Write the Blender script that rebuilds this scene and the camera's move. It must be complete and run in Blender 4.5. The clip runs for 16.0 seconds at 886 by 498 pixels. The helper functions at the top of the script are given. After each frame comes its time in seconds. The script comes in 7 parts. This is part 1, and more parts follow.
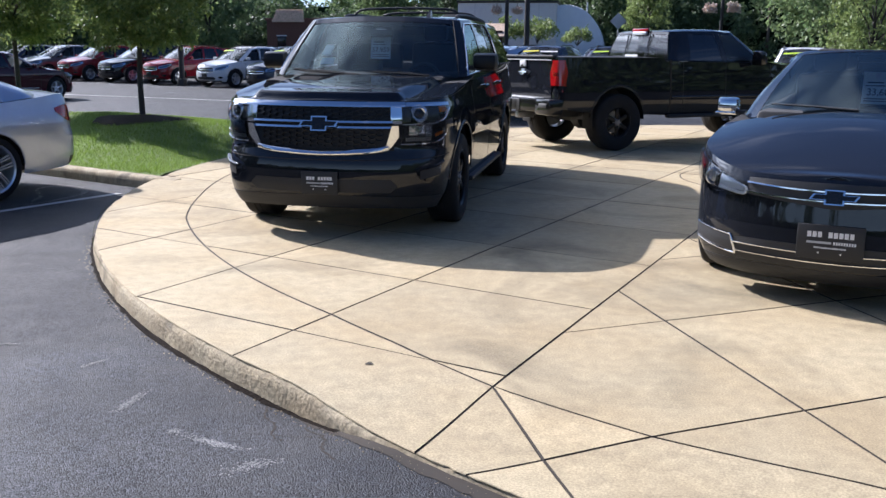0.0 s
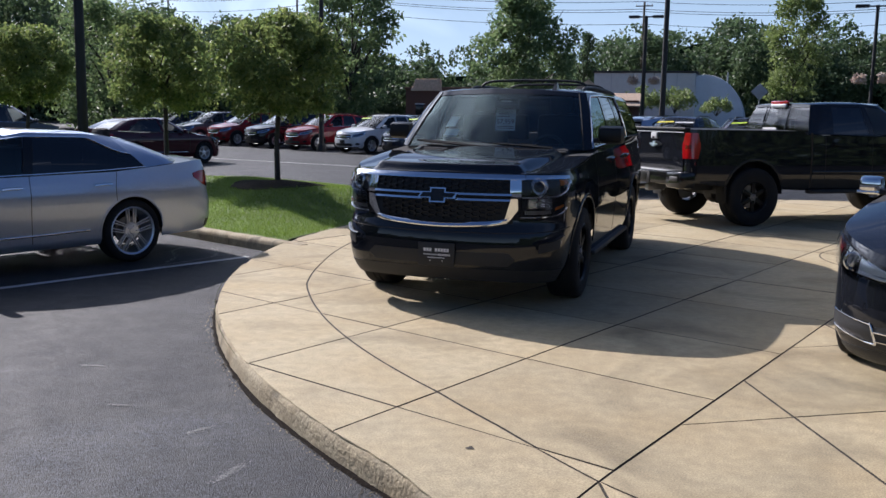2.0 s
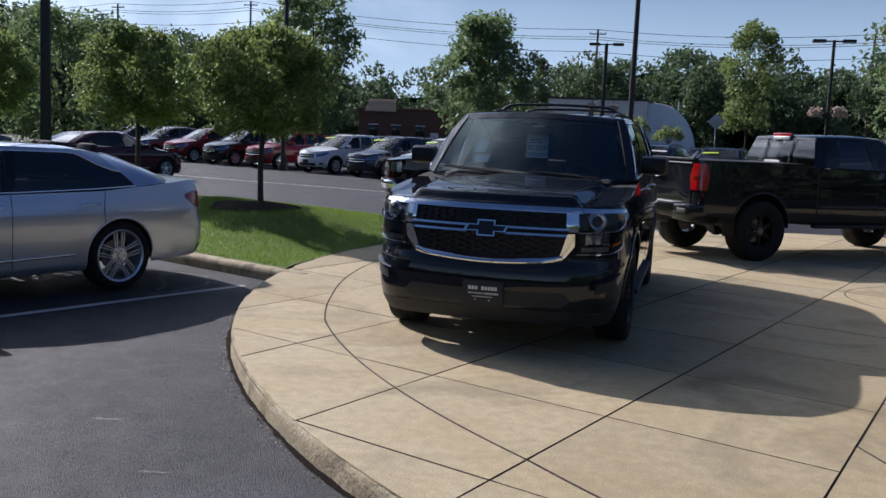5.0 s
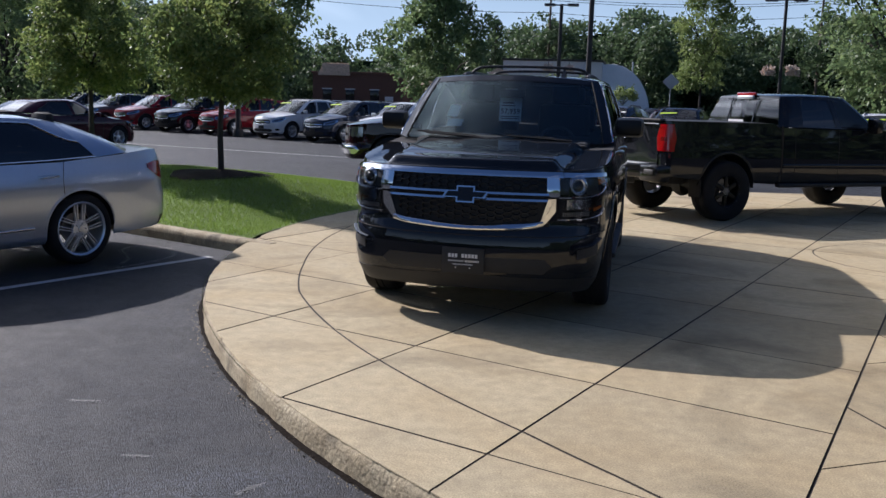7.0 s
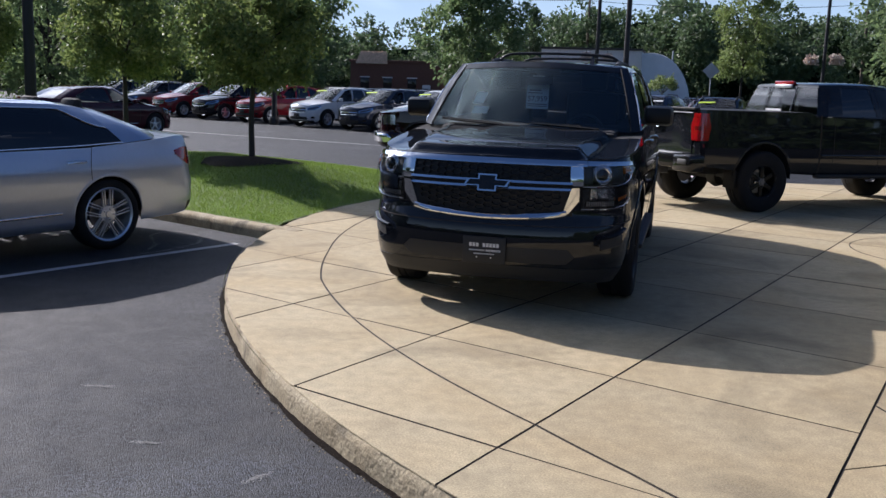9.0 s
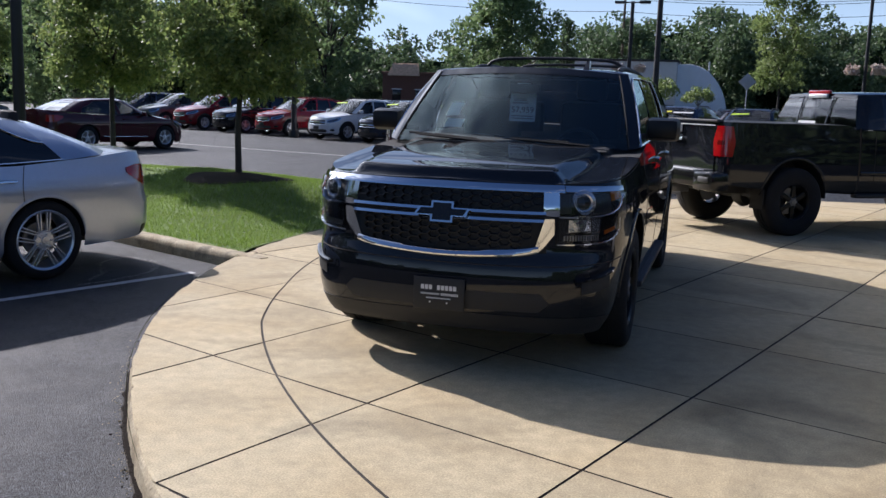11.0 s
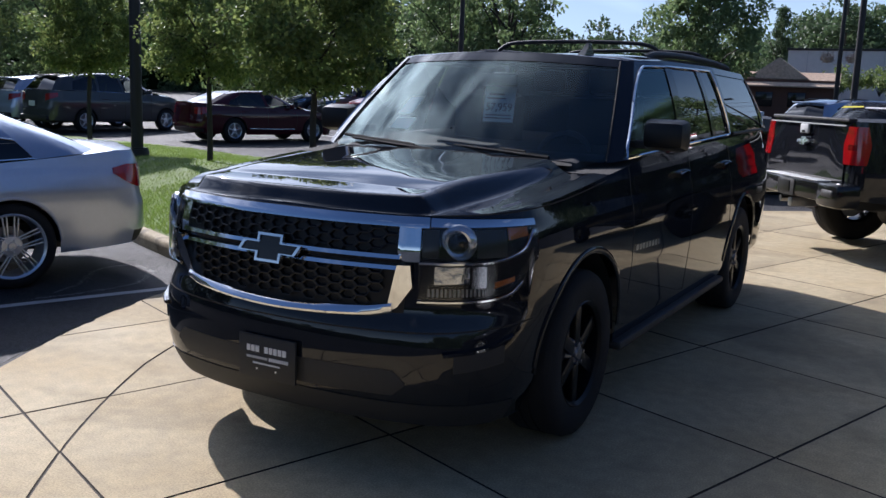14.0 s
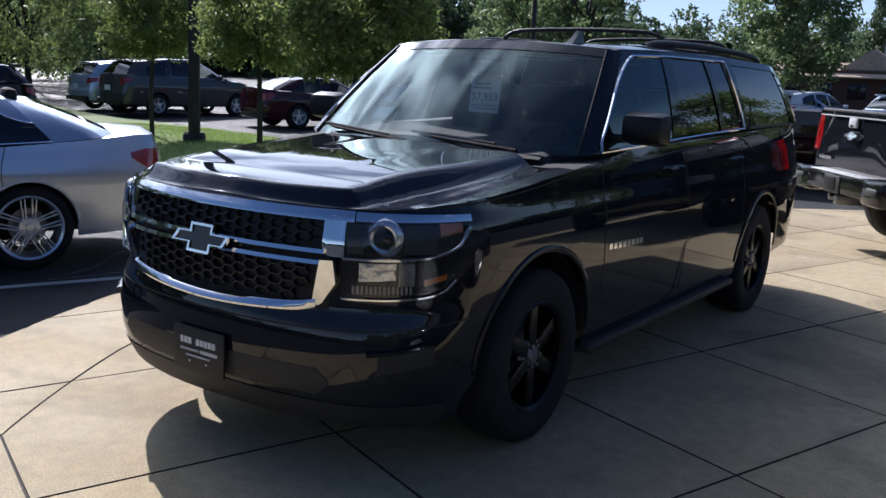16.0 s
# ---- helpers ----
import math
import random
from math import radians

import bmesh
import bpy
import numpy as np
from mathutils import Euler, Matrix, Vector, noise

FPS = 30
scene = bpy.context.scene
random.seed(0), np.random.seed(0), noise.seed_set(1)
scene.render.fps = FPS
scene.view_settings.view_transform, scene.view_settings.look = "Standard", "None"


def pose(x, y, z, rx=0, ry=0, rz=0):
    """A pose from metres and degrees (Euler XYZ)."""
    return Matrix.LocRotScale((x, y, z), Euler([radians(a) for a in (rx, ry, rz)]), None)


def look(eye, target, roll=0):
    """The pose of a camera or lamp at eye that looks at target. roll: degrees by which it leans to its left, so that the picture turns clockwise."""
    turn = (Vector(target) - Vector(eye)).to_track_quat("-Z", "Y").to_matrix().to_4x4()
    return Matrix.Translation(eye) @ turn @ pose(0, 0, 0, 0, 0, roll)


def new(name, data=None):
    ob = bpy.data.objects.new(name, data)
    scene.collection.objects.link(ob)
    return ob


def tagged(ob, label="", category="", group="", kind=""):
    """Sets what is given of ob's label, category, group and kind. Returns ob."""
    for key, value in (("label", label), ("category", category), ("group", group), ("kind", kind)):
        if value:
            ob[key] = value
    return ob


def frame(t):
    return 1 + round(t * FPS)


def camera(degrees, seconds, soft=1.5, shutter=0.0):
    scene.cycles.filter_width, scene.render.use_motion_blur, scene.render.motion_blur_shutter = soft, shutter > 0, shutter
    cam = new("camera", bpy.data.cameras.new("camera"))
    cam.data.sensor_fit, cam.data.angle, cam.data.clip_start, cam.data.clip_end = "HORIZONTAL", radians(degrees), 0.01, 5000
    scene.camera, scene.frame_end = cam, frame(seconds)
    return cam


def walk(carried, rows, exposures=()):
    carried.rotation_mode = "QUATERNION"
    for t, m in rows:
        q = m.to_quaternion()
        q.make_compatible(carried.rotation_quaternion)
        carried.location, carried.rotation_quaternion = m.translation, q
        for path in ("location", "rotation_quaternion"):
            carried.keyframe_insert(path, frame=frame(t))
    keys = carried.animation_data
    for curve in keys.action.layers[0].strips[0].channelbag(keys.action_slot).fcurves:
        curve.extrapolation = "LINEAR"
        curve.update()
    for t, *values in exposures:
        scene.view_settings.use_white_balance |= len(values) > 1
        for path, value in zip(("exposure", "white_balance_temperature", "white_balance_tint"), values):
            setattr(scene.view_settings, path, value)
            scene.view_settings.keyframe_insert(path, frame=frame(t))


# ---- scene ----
cam = camera(51.2, 16.0)
PATH = [
    (0, (2.32, -7.231, 1.541), (1.973, -5.307, 1.12), 0.5),
    (0.5, (2.399, -7.079, 1.548), (1.845, -5.211, 1.096), 0.4),
    (1, (2.38, -7.022, 1.555), (1.776, -5.164, 1.126), 0.5),
    (1.5, (2.379, -7.054, 1.575), (1.763, -5.182, 1.233), 0.8),
    (2, (2.391, -7.054, 1.578), (1.764, -5.176, 1.294), 1.0),
    (2.5, (2.408, -7.065, 1.573), (1.768, -5.191, 1.298), 1.6),
    (3, (2.348, -7.089, 1.582), (1.696, -5.217, 1.309), 2.7),
    (3.2, (2.252, -7.086, 1.573), (1.61, -5.211, 1.303), 2.8),
    (5.3, (1.352, -6.563, 1.583), (0.891, -4.629, 1.361), 2.1),
    (5.5, (1.293, -6.554, 1.588), (0.874, -4.611, 1.373), 1.8),
    (6, (1.23, -6.538, 1.587), (0.842, -4.589, 1.361), 1.8),
    (6.5, (1.249, -6.518, 1.584), (0.842, -4.579, 1.316), 1.8),
    (7, (1.256, -6.505, 1.581), (0.835, -4.574, 1.272), 1.8),
    (7.5, (1.263, -6.5, 1.583), (0.835, -4.571, 1.269), 1.9),
    (8, (1.271, -6.497, 1.578), (0.829, -4.571, 1.266), 2.2),
    (8.5, (1.315, -6.479, 1.571), (0.854, -4.561, 1.245), 2.3),
    (8.7, (1.33, -6.456, 1.568), (0.854, -4.543, 1.231), 2.2),
    (10.8, (1.5, -5.286, 1.591), (0.942, -3.39, 1.286), 1.3),
    (11, (1.541, -5.101, 1.57), (0.969, -3.21, 1.258), 1.9),
    (11.5, (1.625, -4.717, 1.598), (1.053, -2.827, 1.284), 2.9),
    (12, (1.857, -4.358, 1.586), (1.212, -2.49, 1.278), 1.7),
    (12.5, (2.022, -4.063, 1.606), (1.293, -2.224, 1.31), 0.8),
    (13, (2.16, -3.618, 1.597), (1.39, -1.79, 1.343), 1.1),
    (13.5, (2.339, -3.308, 1.597), (1.494, -1.517, 1.32), 1.9),
    (14, (2.518, -3.014, 1.637), (1.546, -1.3, 1.295), 2.0),
    (14.5, (2.576, -2.757, 1.638), (1.536, -1.087, 1.278), 1.9),
    (15, (2.679, -2.574, 1.651), (1.607, -0.923, 1.3), 2.2),
    (15.5, (2.861, -2.548, 1.662), (1.768, -0.911, 1.306), 2.8),
    (16, (2.941, -2.555, 1.662), (1.824, -0.938, 1.289), 2.6),
]
EXPO = [(0, 0.88, 5780, 18), (1.0, 0.91, 5780, 18), (1.5, 0.73, 5850, 18), (2.0, 0.39, 6010, 18), (3.0, 0.06, 5990, 18), (5.3, 0.14, 5990, 18), (8.7, 0.34, 5990, 18), (10.8, 0.44, 5960, 18), (12.5, 0.47, 5940, 18), (14, 0.38, 5860, 18), (16, 0.43, 5820, 18)]

# ---- world, sun ----
SUN_TO = Vector((-1.38, 0.76, 1.0)).normalized()
world = bpy.data.worlds.new("sky")
world.use_nodes = True
scene.world = world
wn = world.node_tree.nodes
wl = world.node_tree.links
sky = wn.new("ShaderNodeTexSky")
sky.sky_type = "NISHITA"
sky.sun_disc = False
sky.sun_elevation = math.asin(SUN_TO.z)
sky.sun_rotation = math.atan2(SUN_TO.x, SUN_TO.y)
sky.air_density, sky.dust_density, sky.ozone_density = 1.3, 0.5, 3.5
tc = wn.new("ShaderNodeTexCoord")
mp = wn.new("ShaderNodeMapping")
mp.inputs["Location"].default_value = (8.06, -8.65, 3.45)
mp.inputs["Rotation"].default_value = (0, 0, 0.6)
mp.inputs["Scale"].default_value = (2.2, 1.5, 5.0)
cl = wn.new("ShaderNodeTexNoise")
cl.inputs["Scale"].default_value = 1.1
cl.inputs["Detail"].default_value = 9
cl.inputs["Distortion"].default_value = 0.5
cr = wn.new("ShaderNodeValToRGB")
cr.color_ramp.elements[0].position, cr.color_ramp.elements[1].position = 0.60, 0.92
mixc = wn.new("ShaderNodeMixRGB")
mixc.inputs[2].default_value = (22.0, 22.8, 24, 1)
wl.new(tc.outputs["Generated"], mp.inputs["Vector"])
wl.new(mp.outputs["Vector"], cl.inputs["Vector"])
wl.new(cl.outputs["Fac"], cr.inputs["Fac"])
sx = wn.new("ShaderNodeSeparateXYZ")
haze = wn.new("ShaderNodeMapRange")
haze.inputs["From Min"].default_value, haze.inputs["From Max"].default_value = 0.06, 0.23
haze.inputs["To Min"].default_value, haze.inputs["To Max"].default_value = 0.85, 0.0
hz = wn.new("ShaderNodeMixRGB")
hz.inputs[2].default_value = (12.4, 16.6, 20.5, 1)
hi = wn.new("ShaderNodeMapRange")
hi.inputs["From Min"].default_value, hi.inputs["From Max"].default_value = 0.30, 0.70
hi.inputs["To Min"].default_value, hi.inputs["To Max"].default_value = 0.35, 1.0
mul = wn.new("ShaderNodeMath")
mul.operation = "MULTIPLY"
wl.new(tc.outputs["Generated"], sx.inputs[0])
wl.new(sx.outputs["Z"], hi.inputs["Value"])
wl.new(cr.outputs["Color"], mul.inputs[0])
wl.new(hi.outputs[0], mul.inputs[1])
wl.new(mul.outputs[0], mixc.inputs[0])
wl.new(sx.outputs["Z"], haze.inputs["Value"])
wl.new(haze.outputs[0], hz.inputs[0])
deep = wn.new("ShaderNodeMixRGB")
deep.blend_type = "MULTIPLY"
deep.inputs[0].default_value = 1
deep.inputs[2].default_value = (0.80, 0.95, 1.22, 1)
wl.new(sky.outputs[0], deep.inputs[1])
wl.new(deep.outputs[0], hz.inputs[1])
wl.new(hz.outputs[0], mixc.inputs[1])
# thin bright cloud and glare in the air round the sun
nv, dt, pw, gm, ga = wn.new("ShaderNodeVectorMath"), wn.new("ShaderNodeVectorMath"), wn.new("ShaderNodeMath"), wn.new("ShaderNodeMath"), wn.new("ShaderNodeMapRange")
nv.operation, dt.operation, pw.operation, gm.operation = "NORMALIZE", "DOT_PRODUCT", "POWER", "MULTIPLY"
dt.inputs[1].default_value = SUN_TO
pw.inputs[1].default_value = 9
wisp = wn.new("ShaderNodeTexNoise")
wisp.inputs["Scale"].default_value, wisp.inputs["Detail"].default_value, wisp.inputs["Distortion"].default_value = 2.6, 7, 0.8
ga.inputs["From Min"].default_value, ga.inputs["From Max"].default_value = 0.38, 0.66
ga.inputs["To Min"].default_value, ga.inputs["To Max"].default_value = 0.12, 1.0
glare = wn.new("ShaderNodeMixRGB")
glare.blend_type = "ADD"
glare.inputs[2].default_value = (100, 104, 104, 1)
wl.new(tc.outputs["Generated"], nv.inputs[0])
wl.new(nv.outputs[0], dt.inputs[0])
wl.new(dt.outputs["Value"], pw.inputs[0])
wl.new(mp.outputs["Vector"], wisp.inputs["Vector"])
wl.new(wisp.outputs["Fac"], ga.inputs["Value"])
wl.new(pw.outputs[0], gm.inputs[0])
wl.new(ga.outputs[0], gm.inputs[1])
wl.new(gm.outputs[0], glare.inputs[0])
wl.new(mixc.outputs[0], glare.inputs[1])
wl.new(glare.outputs[0], wn["Background"].inputs[0])
wn["Background"].inputs[1].default_value = 0.040

sun = new("sun", bpy.data.lights.new("sun", "SUN"))
sun.data.energy, sun.data.angle, sun.data.color = 5.0, radians(0.53), (1.0, 0.935, 0.845)
sun.matrix_world = look(SUN_TO * 60, (0, 0, 0))

walk(cam, [(t, look(eye, target, roll)) for t, eye, target, roll in PATH], EXPO)
# ---- materials ----
def mat(name, color, rough=0.5, metal=0.0, var=0.0, scale=8.0, bump=0.0, bscale=60.0, coat=0.0, spec=0.5, hue=None, obj=False, dirt=0.0, stain=None):
    """Principled material with two scales of colour variation and a fine relief."""
    m = bpy.data.materials.new(name)
    m.use_nodes = True
    n, l = m.node_tree.nodes, m.node_tree.links
    b = n["Principled BSDF"]
    b.inputs["Base Color"].default_value = (*color, 1)
    b.inputs["Roughness"].default_value = rough
    b.inputs["Metallic"].default_value = metal
    b.inputs["Coat Weight"].default_value = coat
    b.inputs["Coat Roughness"].default_value = 0.03
    b.inputs["Specular IOR Level"].default_value = spec
    tcn = n.new("ShaderNodeTexCoord")
    if var or dirt:
        a, c = n.new("ShaderNodeTexNoise"), n.new("ShaderNodeTexNoise")
        a.inputs["Scale"].default_value, a.inputs["Detail"].default_value = scale, 6
        c.inputs["Scale"].default_value, c.inputs["Detail"].default_value = scale * 11, 4
        for q in (a, c):
            l.new(tcn.outputs["Object"], q.inputs["Vector"])
        add = n.new("ShaderNodeMath")
        add.operation = "ADD"
        l.new(a.outputs["Fac"], add.inputs[0])
        l.new(c.outputs["Fac"], add.inputs[1])
        mr = n.new("ShaderNodeMapRange")
        mr.inputs["From Min"].default_value, mr.inputs["From Max"].default_value = 0.6, 1.4
        mr.inputs["To Min"].default_value, mr.inputs["To Max"].default_value = 1 - var, 1 + var
        l.new(add.outputs[0], mr.inputs["Value"])
        vm = n.new("ShaderNodeMixRGB")
        vm.blend_type = "MULTIPLY"
        vm.inputs[0].default_value = 1
        src = vm.inputs[1]
        src.default_value = (*color, 1)
        if hue:
            hm = n.new("ShaderNodeMixRGB")
            hm.inputs[1].default_value, hm.inputs[2].default_value = (*color, 1), (*hue, 1)
            hr = n.new("ShaderNodeMapRange")
            hr.inputs["From Min"].default_value, hr.inputs["From Max"].default_value = 0.35, 0.65
            l.new(a.outputs["Fac"], hr.inputs["Value"])
            l.new(hr.outputs[0], hm.inputs[0])
            l.new(hm.outputs[0], src)
        l.new(mr.outputs[0], vm.inputs[2])
        last = vm.outputs[0]
        if stain:
            # uneven stains and worn patches, with a fine speckle
            sn, sp = n.new("ShaderNodeTexNoise"), n.new("ShaderNodeTexNoise")
            sn.inputs["Scale"].default_value, sn.inputs["Detail"].default_value, sn.inputs["Distortion"].default_value = stain[0], 9, 1.2
            sp.inputs["Scale"].default_value, sp.inputs["Detail"].default_value = stain[2], 3
            sr, pr = n.new("ShaderNodeMapRange"), n.new("ShaderNodeMapRange")
            sr.inputs["From Min"].default_value, sr.inputs["From Max"].default_value = 0.52, 0.72
            sr.inputs["To Min"].default_value, sr.inputs["To Max"].default_value = 1.0, stain[1]
            pr.inputs["From Min"].default_value, pr.inputs["From Max"].default_value = 0.30, 0.70
            pr.inputs["To Min"].default_value, pr.inputs["To Max"].default_value = 1 - stain[3], 1 + stain[3]
            for a_, b_ in ((sn, sr), (sp, pr)):
                l.new(tcn.outputs["Object"], a_.inputs["Vector"])
                l.new(a_.outputs["Fac"], b_.inputs["Value"])
                mm = n.new("ShaderNodeMixRGB")
                mm.blend_type = "MULTIPLY"
                mm.inputs[0].default_value = 1
                l.new(last, mm.inputs[1])
                l.new(b_.outputs[0], mm.inputs[2])
                last = mm.outputs[0]
        if obj:
            oi = n.new("ShaderNodeObjectInfo")
            orr = n.new("ShaderNodeMapRange")
            orr.inputs["To Min"].default_value, orr.inputs["To Max"].default_value = 0.88, 1.08
            l.new(oi.outputs["Random"], orr.inputs["Value"])
            om = n.new("ShaderNodeMixRGB")
            om.blend_type = "MULTIPLY"
            om.inputs[0].default_value = 1
            l.new(last, om.inputs[1])
            l.new(orr.outputs[0], om.inputs[2])
            last = om.outputs[0]
        l.new(last, b.inputs["Base Color"])
        rr = n.new("ShaderNodeMapRange")
        rr.inputs["From Min"].default_value, rr.inputs["From Max"].default_value = 0.6, 1.4
        rr.inputs["To Min"].default_value, rr.inputs["To Max"].default_value = max(0.02, rough - 0.5 * var * rough), min(1, rough + 0.5 * var * rough)
        l.new(add.outputs[0], rr.inputs["Value"])
        l.new(rr.outputs[0], b.inputs["Roughness"])
    if bump:
        t = n.new("ShaderNodeTexNoise")
        t.inputs["Scale"].default_value, t.inputs["Detail"].default_value = bscale, 5
        l.new(tcn.outputs["Object"], t.inputs["Vector"])
        bp = n.new("ShaderNodeBump")
        bp.inputs["Strength"].default_value, bp.inputs["Distance"].default_value = bump, 0.01
        l.new(t.outputs["Fac"], bp.inputs["Height"])
        l.new(bp.outputs[0], b.inputs["Normal"])
    return m


def glass(name, tint, gloss=0.04, ior=1.75, dust=None, sheen=(1, 1, 1)):
    """Thin car glass: tinted see-through with a clear reflection."""
    m = bpy.data.materials.new(name)
    m.use_nodes = True
    n, l = m.node_tree.nodes, m.node_tree.links
    n.remove(n["Principled BSDF"])
    tr, gl, mx, fr = n.new("ShaderNodeBsdfTransparent"), n.new("ShaderNodeBsdfGlossy"), n.new("ShaderNodeMixShader"), n.new("ShaderNodeFresnel")
    tr.inputs[0].default_value = (*tint, 1)
    gl.inputs["Roughness"].default_value = gloss
    gl.inputs["Color"].default_value = (*sheen, 1)
    fr.inputs[0].default_value = ior
    if dust:
        # wiped dust: streaks of duller gloss
        tcn, mpn, nz, mr = n.new("ShaderNodeTexCoord"), n.new("ShaderNodeMapping"), n.new("ShaderNodeTexNoise"), n.new("ShaderNodeMapRange")
        mpn.inputs["Scale"].default_value = (2.0, 5.0, 5.0)
        nz.inputs["Scale"].default_value, nz.inputs["Detail"].default_value, nz.inputs["Distortion"].default_value = 1.6, 6, 1.0
        mr.inputs["From Min"].default_value, mr.inputs["From Max"].default_value = 0.35, 0.68
        mr.inputs["To Min"].default_value, mr.inputs["To Max"].default_value = dust
        l.new(tcn.outputs["Object"], mpn.inputs["Vector"])
        l.new(mpn.outputs[0], nz.inputs["Vector"])
        l.new(nz.outputs["Fac"], mr.inputs["Value"])
        l.new(mr.outputs[0], gl.inputs["Roughness"])
    l.new(fr.outputs[0], mx.inputs[0])
    l.new(tr.outputs[0], mx.inputs[1])
    l.new(gl.outputs[0], mx.inputs[2])
    l.new(mx.outputs[0], n["Material Output"].inputs[0])
    return m


def leafy(name, color, hue, back=0.35):
    """Leaves: some light passes through them; every leaf differs a little."""
    m = mat(name, color, 0.5, spec=0.35)
    n, l = m.node_tree.nodes, m.node_tree.links
    b = n["Principled BSDF"]
    g = n.new("ShaderNodeNewGeometry")
    mx = n.new("ShaderNodeMixRGB")
    mx.inputs[1].default_value, mx.inputs[2].default_value = (*color, 1), (*hue, 1)
    l.new(g.outputs["Random Per Island"], mx.inputs[0])
    l.new(mx.outputs[0], b.inputs["Base Color"])
    t = n.new("ShaderNodeBsdfTranslucent")
    l.new(mx.outputs[0], t.inputs[0])
    ms = n.new("ShaderNodeMixShader")
    ms.inputs[0].default_value = back
    l.new(b.outputs[0], ms.inputs[1])
    l.new(t.outputs[0], ms.inputs[2])
    l.new(ms.outputs[0], n["Material Output"].inputs[0])
    return m


M_ASPHALT = mat("asphalt", (0.0138, 0.0155, 0.0195), 0.70, var=0.45, scale=0.5, bump=0.25, bscale=210, spec=0.36, hue=(0.024, 0.025, 0.028), stain=(0.35, 1.9, 30, 0.25))
# coarse stone chips showing in the asphalt
n_, l_ = M_ASPHALT.node_tree.nodes, M_ASPHALT.node_tree.links
pb = n_["Principled BSDF"]
vo, vr, vx, tv = n_.new("ShaderNodeTexVoronoi"), n_.new("ShaderNodeMapRange"), n_.new("ShaderNodeMixRGB"), n_.new("ShaderNodeTexCoord")
vo.inputs["Scale"].default_value = 140
vr.inputs["To Min"].default_value, vr.inputs["To Max"].default_value = 0.15, 2.2
vx.blend_type = "MULTIPLY"
vx.inputs[0].default_value = 1
sc_ = n_.new("ShaderNodeSeparateColor")
old = pb.inputs["Base Color"].links[0].from_socket
l_.new(tv.outputs["Object"], vo.inputs["Vector"])
l_.new(vo.outputs["Color"], sc_.inputs[0])
l_.new(sc_.outputs[0], vr.inputs["Value"])
l_.new(old, vx.inputs[1])
l_.new(vr.outputs[0], vx.inputs[2])
l_.new(vx.outputs[0], pb.inputs["Base Color"])
# the asphalt is paler round one spot in front of the plaza, fading unevenly
wd_, wr_, wo_, wn_a, wx_ = n_.new("ShaderNodeVectorMath"), n_.new("ShaderNodeMapRange"), n_.new("ShaderNodeMath"), n_.new("ShaderNodeTexNoise"), n_.new("ShaderNodeMixRGB")
wd_.operation, wo_.operation, wx_.blend_type = "DISTANCE", "MULTIPLY_ADD", "MULTIPLY"
wd_.inputs[1].default_value = (-0.6, -4.8, -0.14)
wn_a.inputs["Scale"].default_value, wn_a.inputs["Detail"].default_value = 0.9, 6
wo_.inputs[1].default_value = 2.2
wr_.inputs["From Min"].default_value, wr_.inputs["From Max"].default_value = 1.4, 3.1
wr_.inputs["To Min"].default_value, wr_.inputs["To Max"].default_value = 2.4, 1.0
wx_.inputs[0].default_value = 1
l_.new(tv.outputs["Object"], wd_.inputs[0])
l_.new(tv.outputs["Object"], wn_a.inputs["Vector"])
l_.new(wn_a.outputs["Fac"], wo_.inputs[0])
l_.new(wd_.outputs["Value"], wo_.inputs[2])
l_.new(wo_.outputs[0], wr_.inputs["Value"])
l_.new(vx.outputs[0], wx_.inputs[1])
l_.new(wr_.outputs[0], wx_.inputs[2])
l_.new(wx_.outputs[0], pb.inputs["Base Color"])
ob_ = pb.inputs["Normal"].links[0].from_node
vb = n_.new("ShaderNodeBump")
vb.invert = True
vb.inputs["Strength"].default_value, vb.inputs["Distance"].default_value = 1.0, 0.006
l_.new(vo.outputs["Distance"], vb.inputs["Height"])
l_.new(ob_.outputs[0], vb.inputs["Normal"])
l_.new(vb.outputs[0], pb.inputs["Normal"])
M_CONC = mat("broom concrete", (0.485, 0.402, 0.250), 0.85, var=0.24, scale=1.1, bump=0.4, bscale=190, hue=(0.375, 0.296, 0.172), obj=True, stain=(0.9, 0.62, 110, 0.24))
M_KERB = mat("worn kerb concrete", (0.46, 0.385, 0.250), 0.9, var=0.38, scale=3.5, bump=0.8, bscale=40, hue=(0.27, 0.215, 0.13), stain=(2.2, 0.40, 70, 0.22))
M_JOINT = mat("dirty joint", (0.032, 0.025, 0.018), 0.95, var=0.3, scale=6)
M_LINE = mat("worn white paint", (0.42, 0.42, 0.42), 0.8, var=0.35, scale=5)
M_SOIL = mat("dark mulch", (0.012, 0.009, 0.007), 1.0, var=0.4, scale=9, bump=1.0, bscale=50, spec=0.05)
M_TURF = mat("turf soil", (0.115, 0.175, 0.032), 0.95, var=0.3, scale=3, bump=0.6, bscale=80)
M_GRASS = leafy("grass blades", (0.15, 0.25, 0.042), (0.24, 0.33, 0.065), 0.45)
M_LEAF = leafy("pear tree leaves", (0.105, 0.168, 0.055), (0.27, 0.318, 0.10), 0.55)
M_LEAF_L = leafy("light maple leaves", (0.15, 0.21, 0.065), (0.25, 0.31, 0.11), 0.45)
M_WOODS = leafy("far woods leaves", (0.066, 0.110, 0.052), (0.13, 0.185, 0.085), 0.4)
M_LEAF_D = leafy("wood leaves", (0.115, 0.185, 0.080), (0.225, 0.295, 0.125), 0.5)
M_BARK = mat("bark", (0.045, 0.039, 0.034), 0.95, var=0.3, scale=6, bump=1.0, bscale=40)
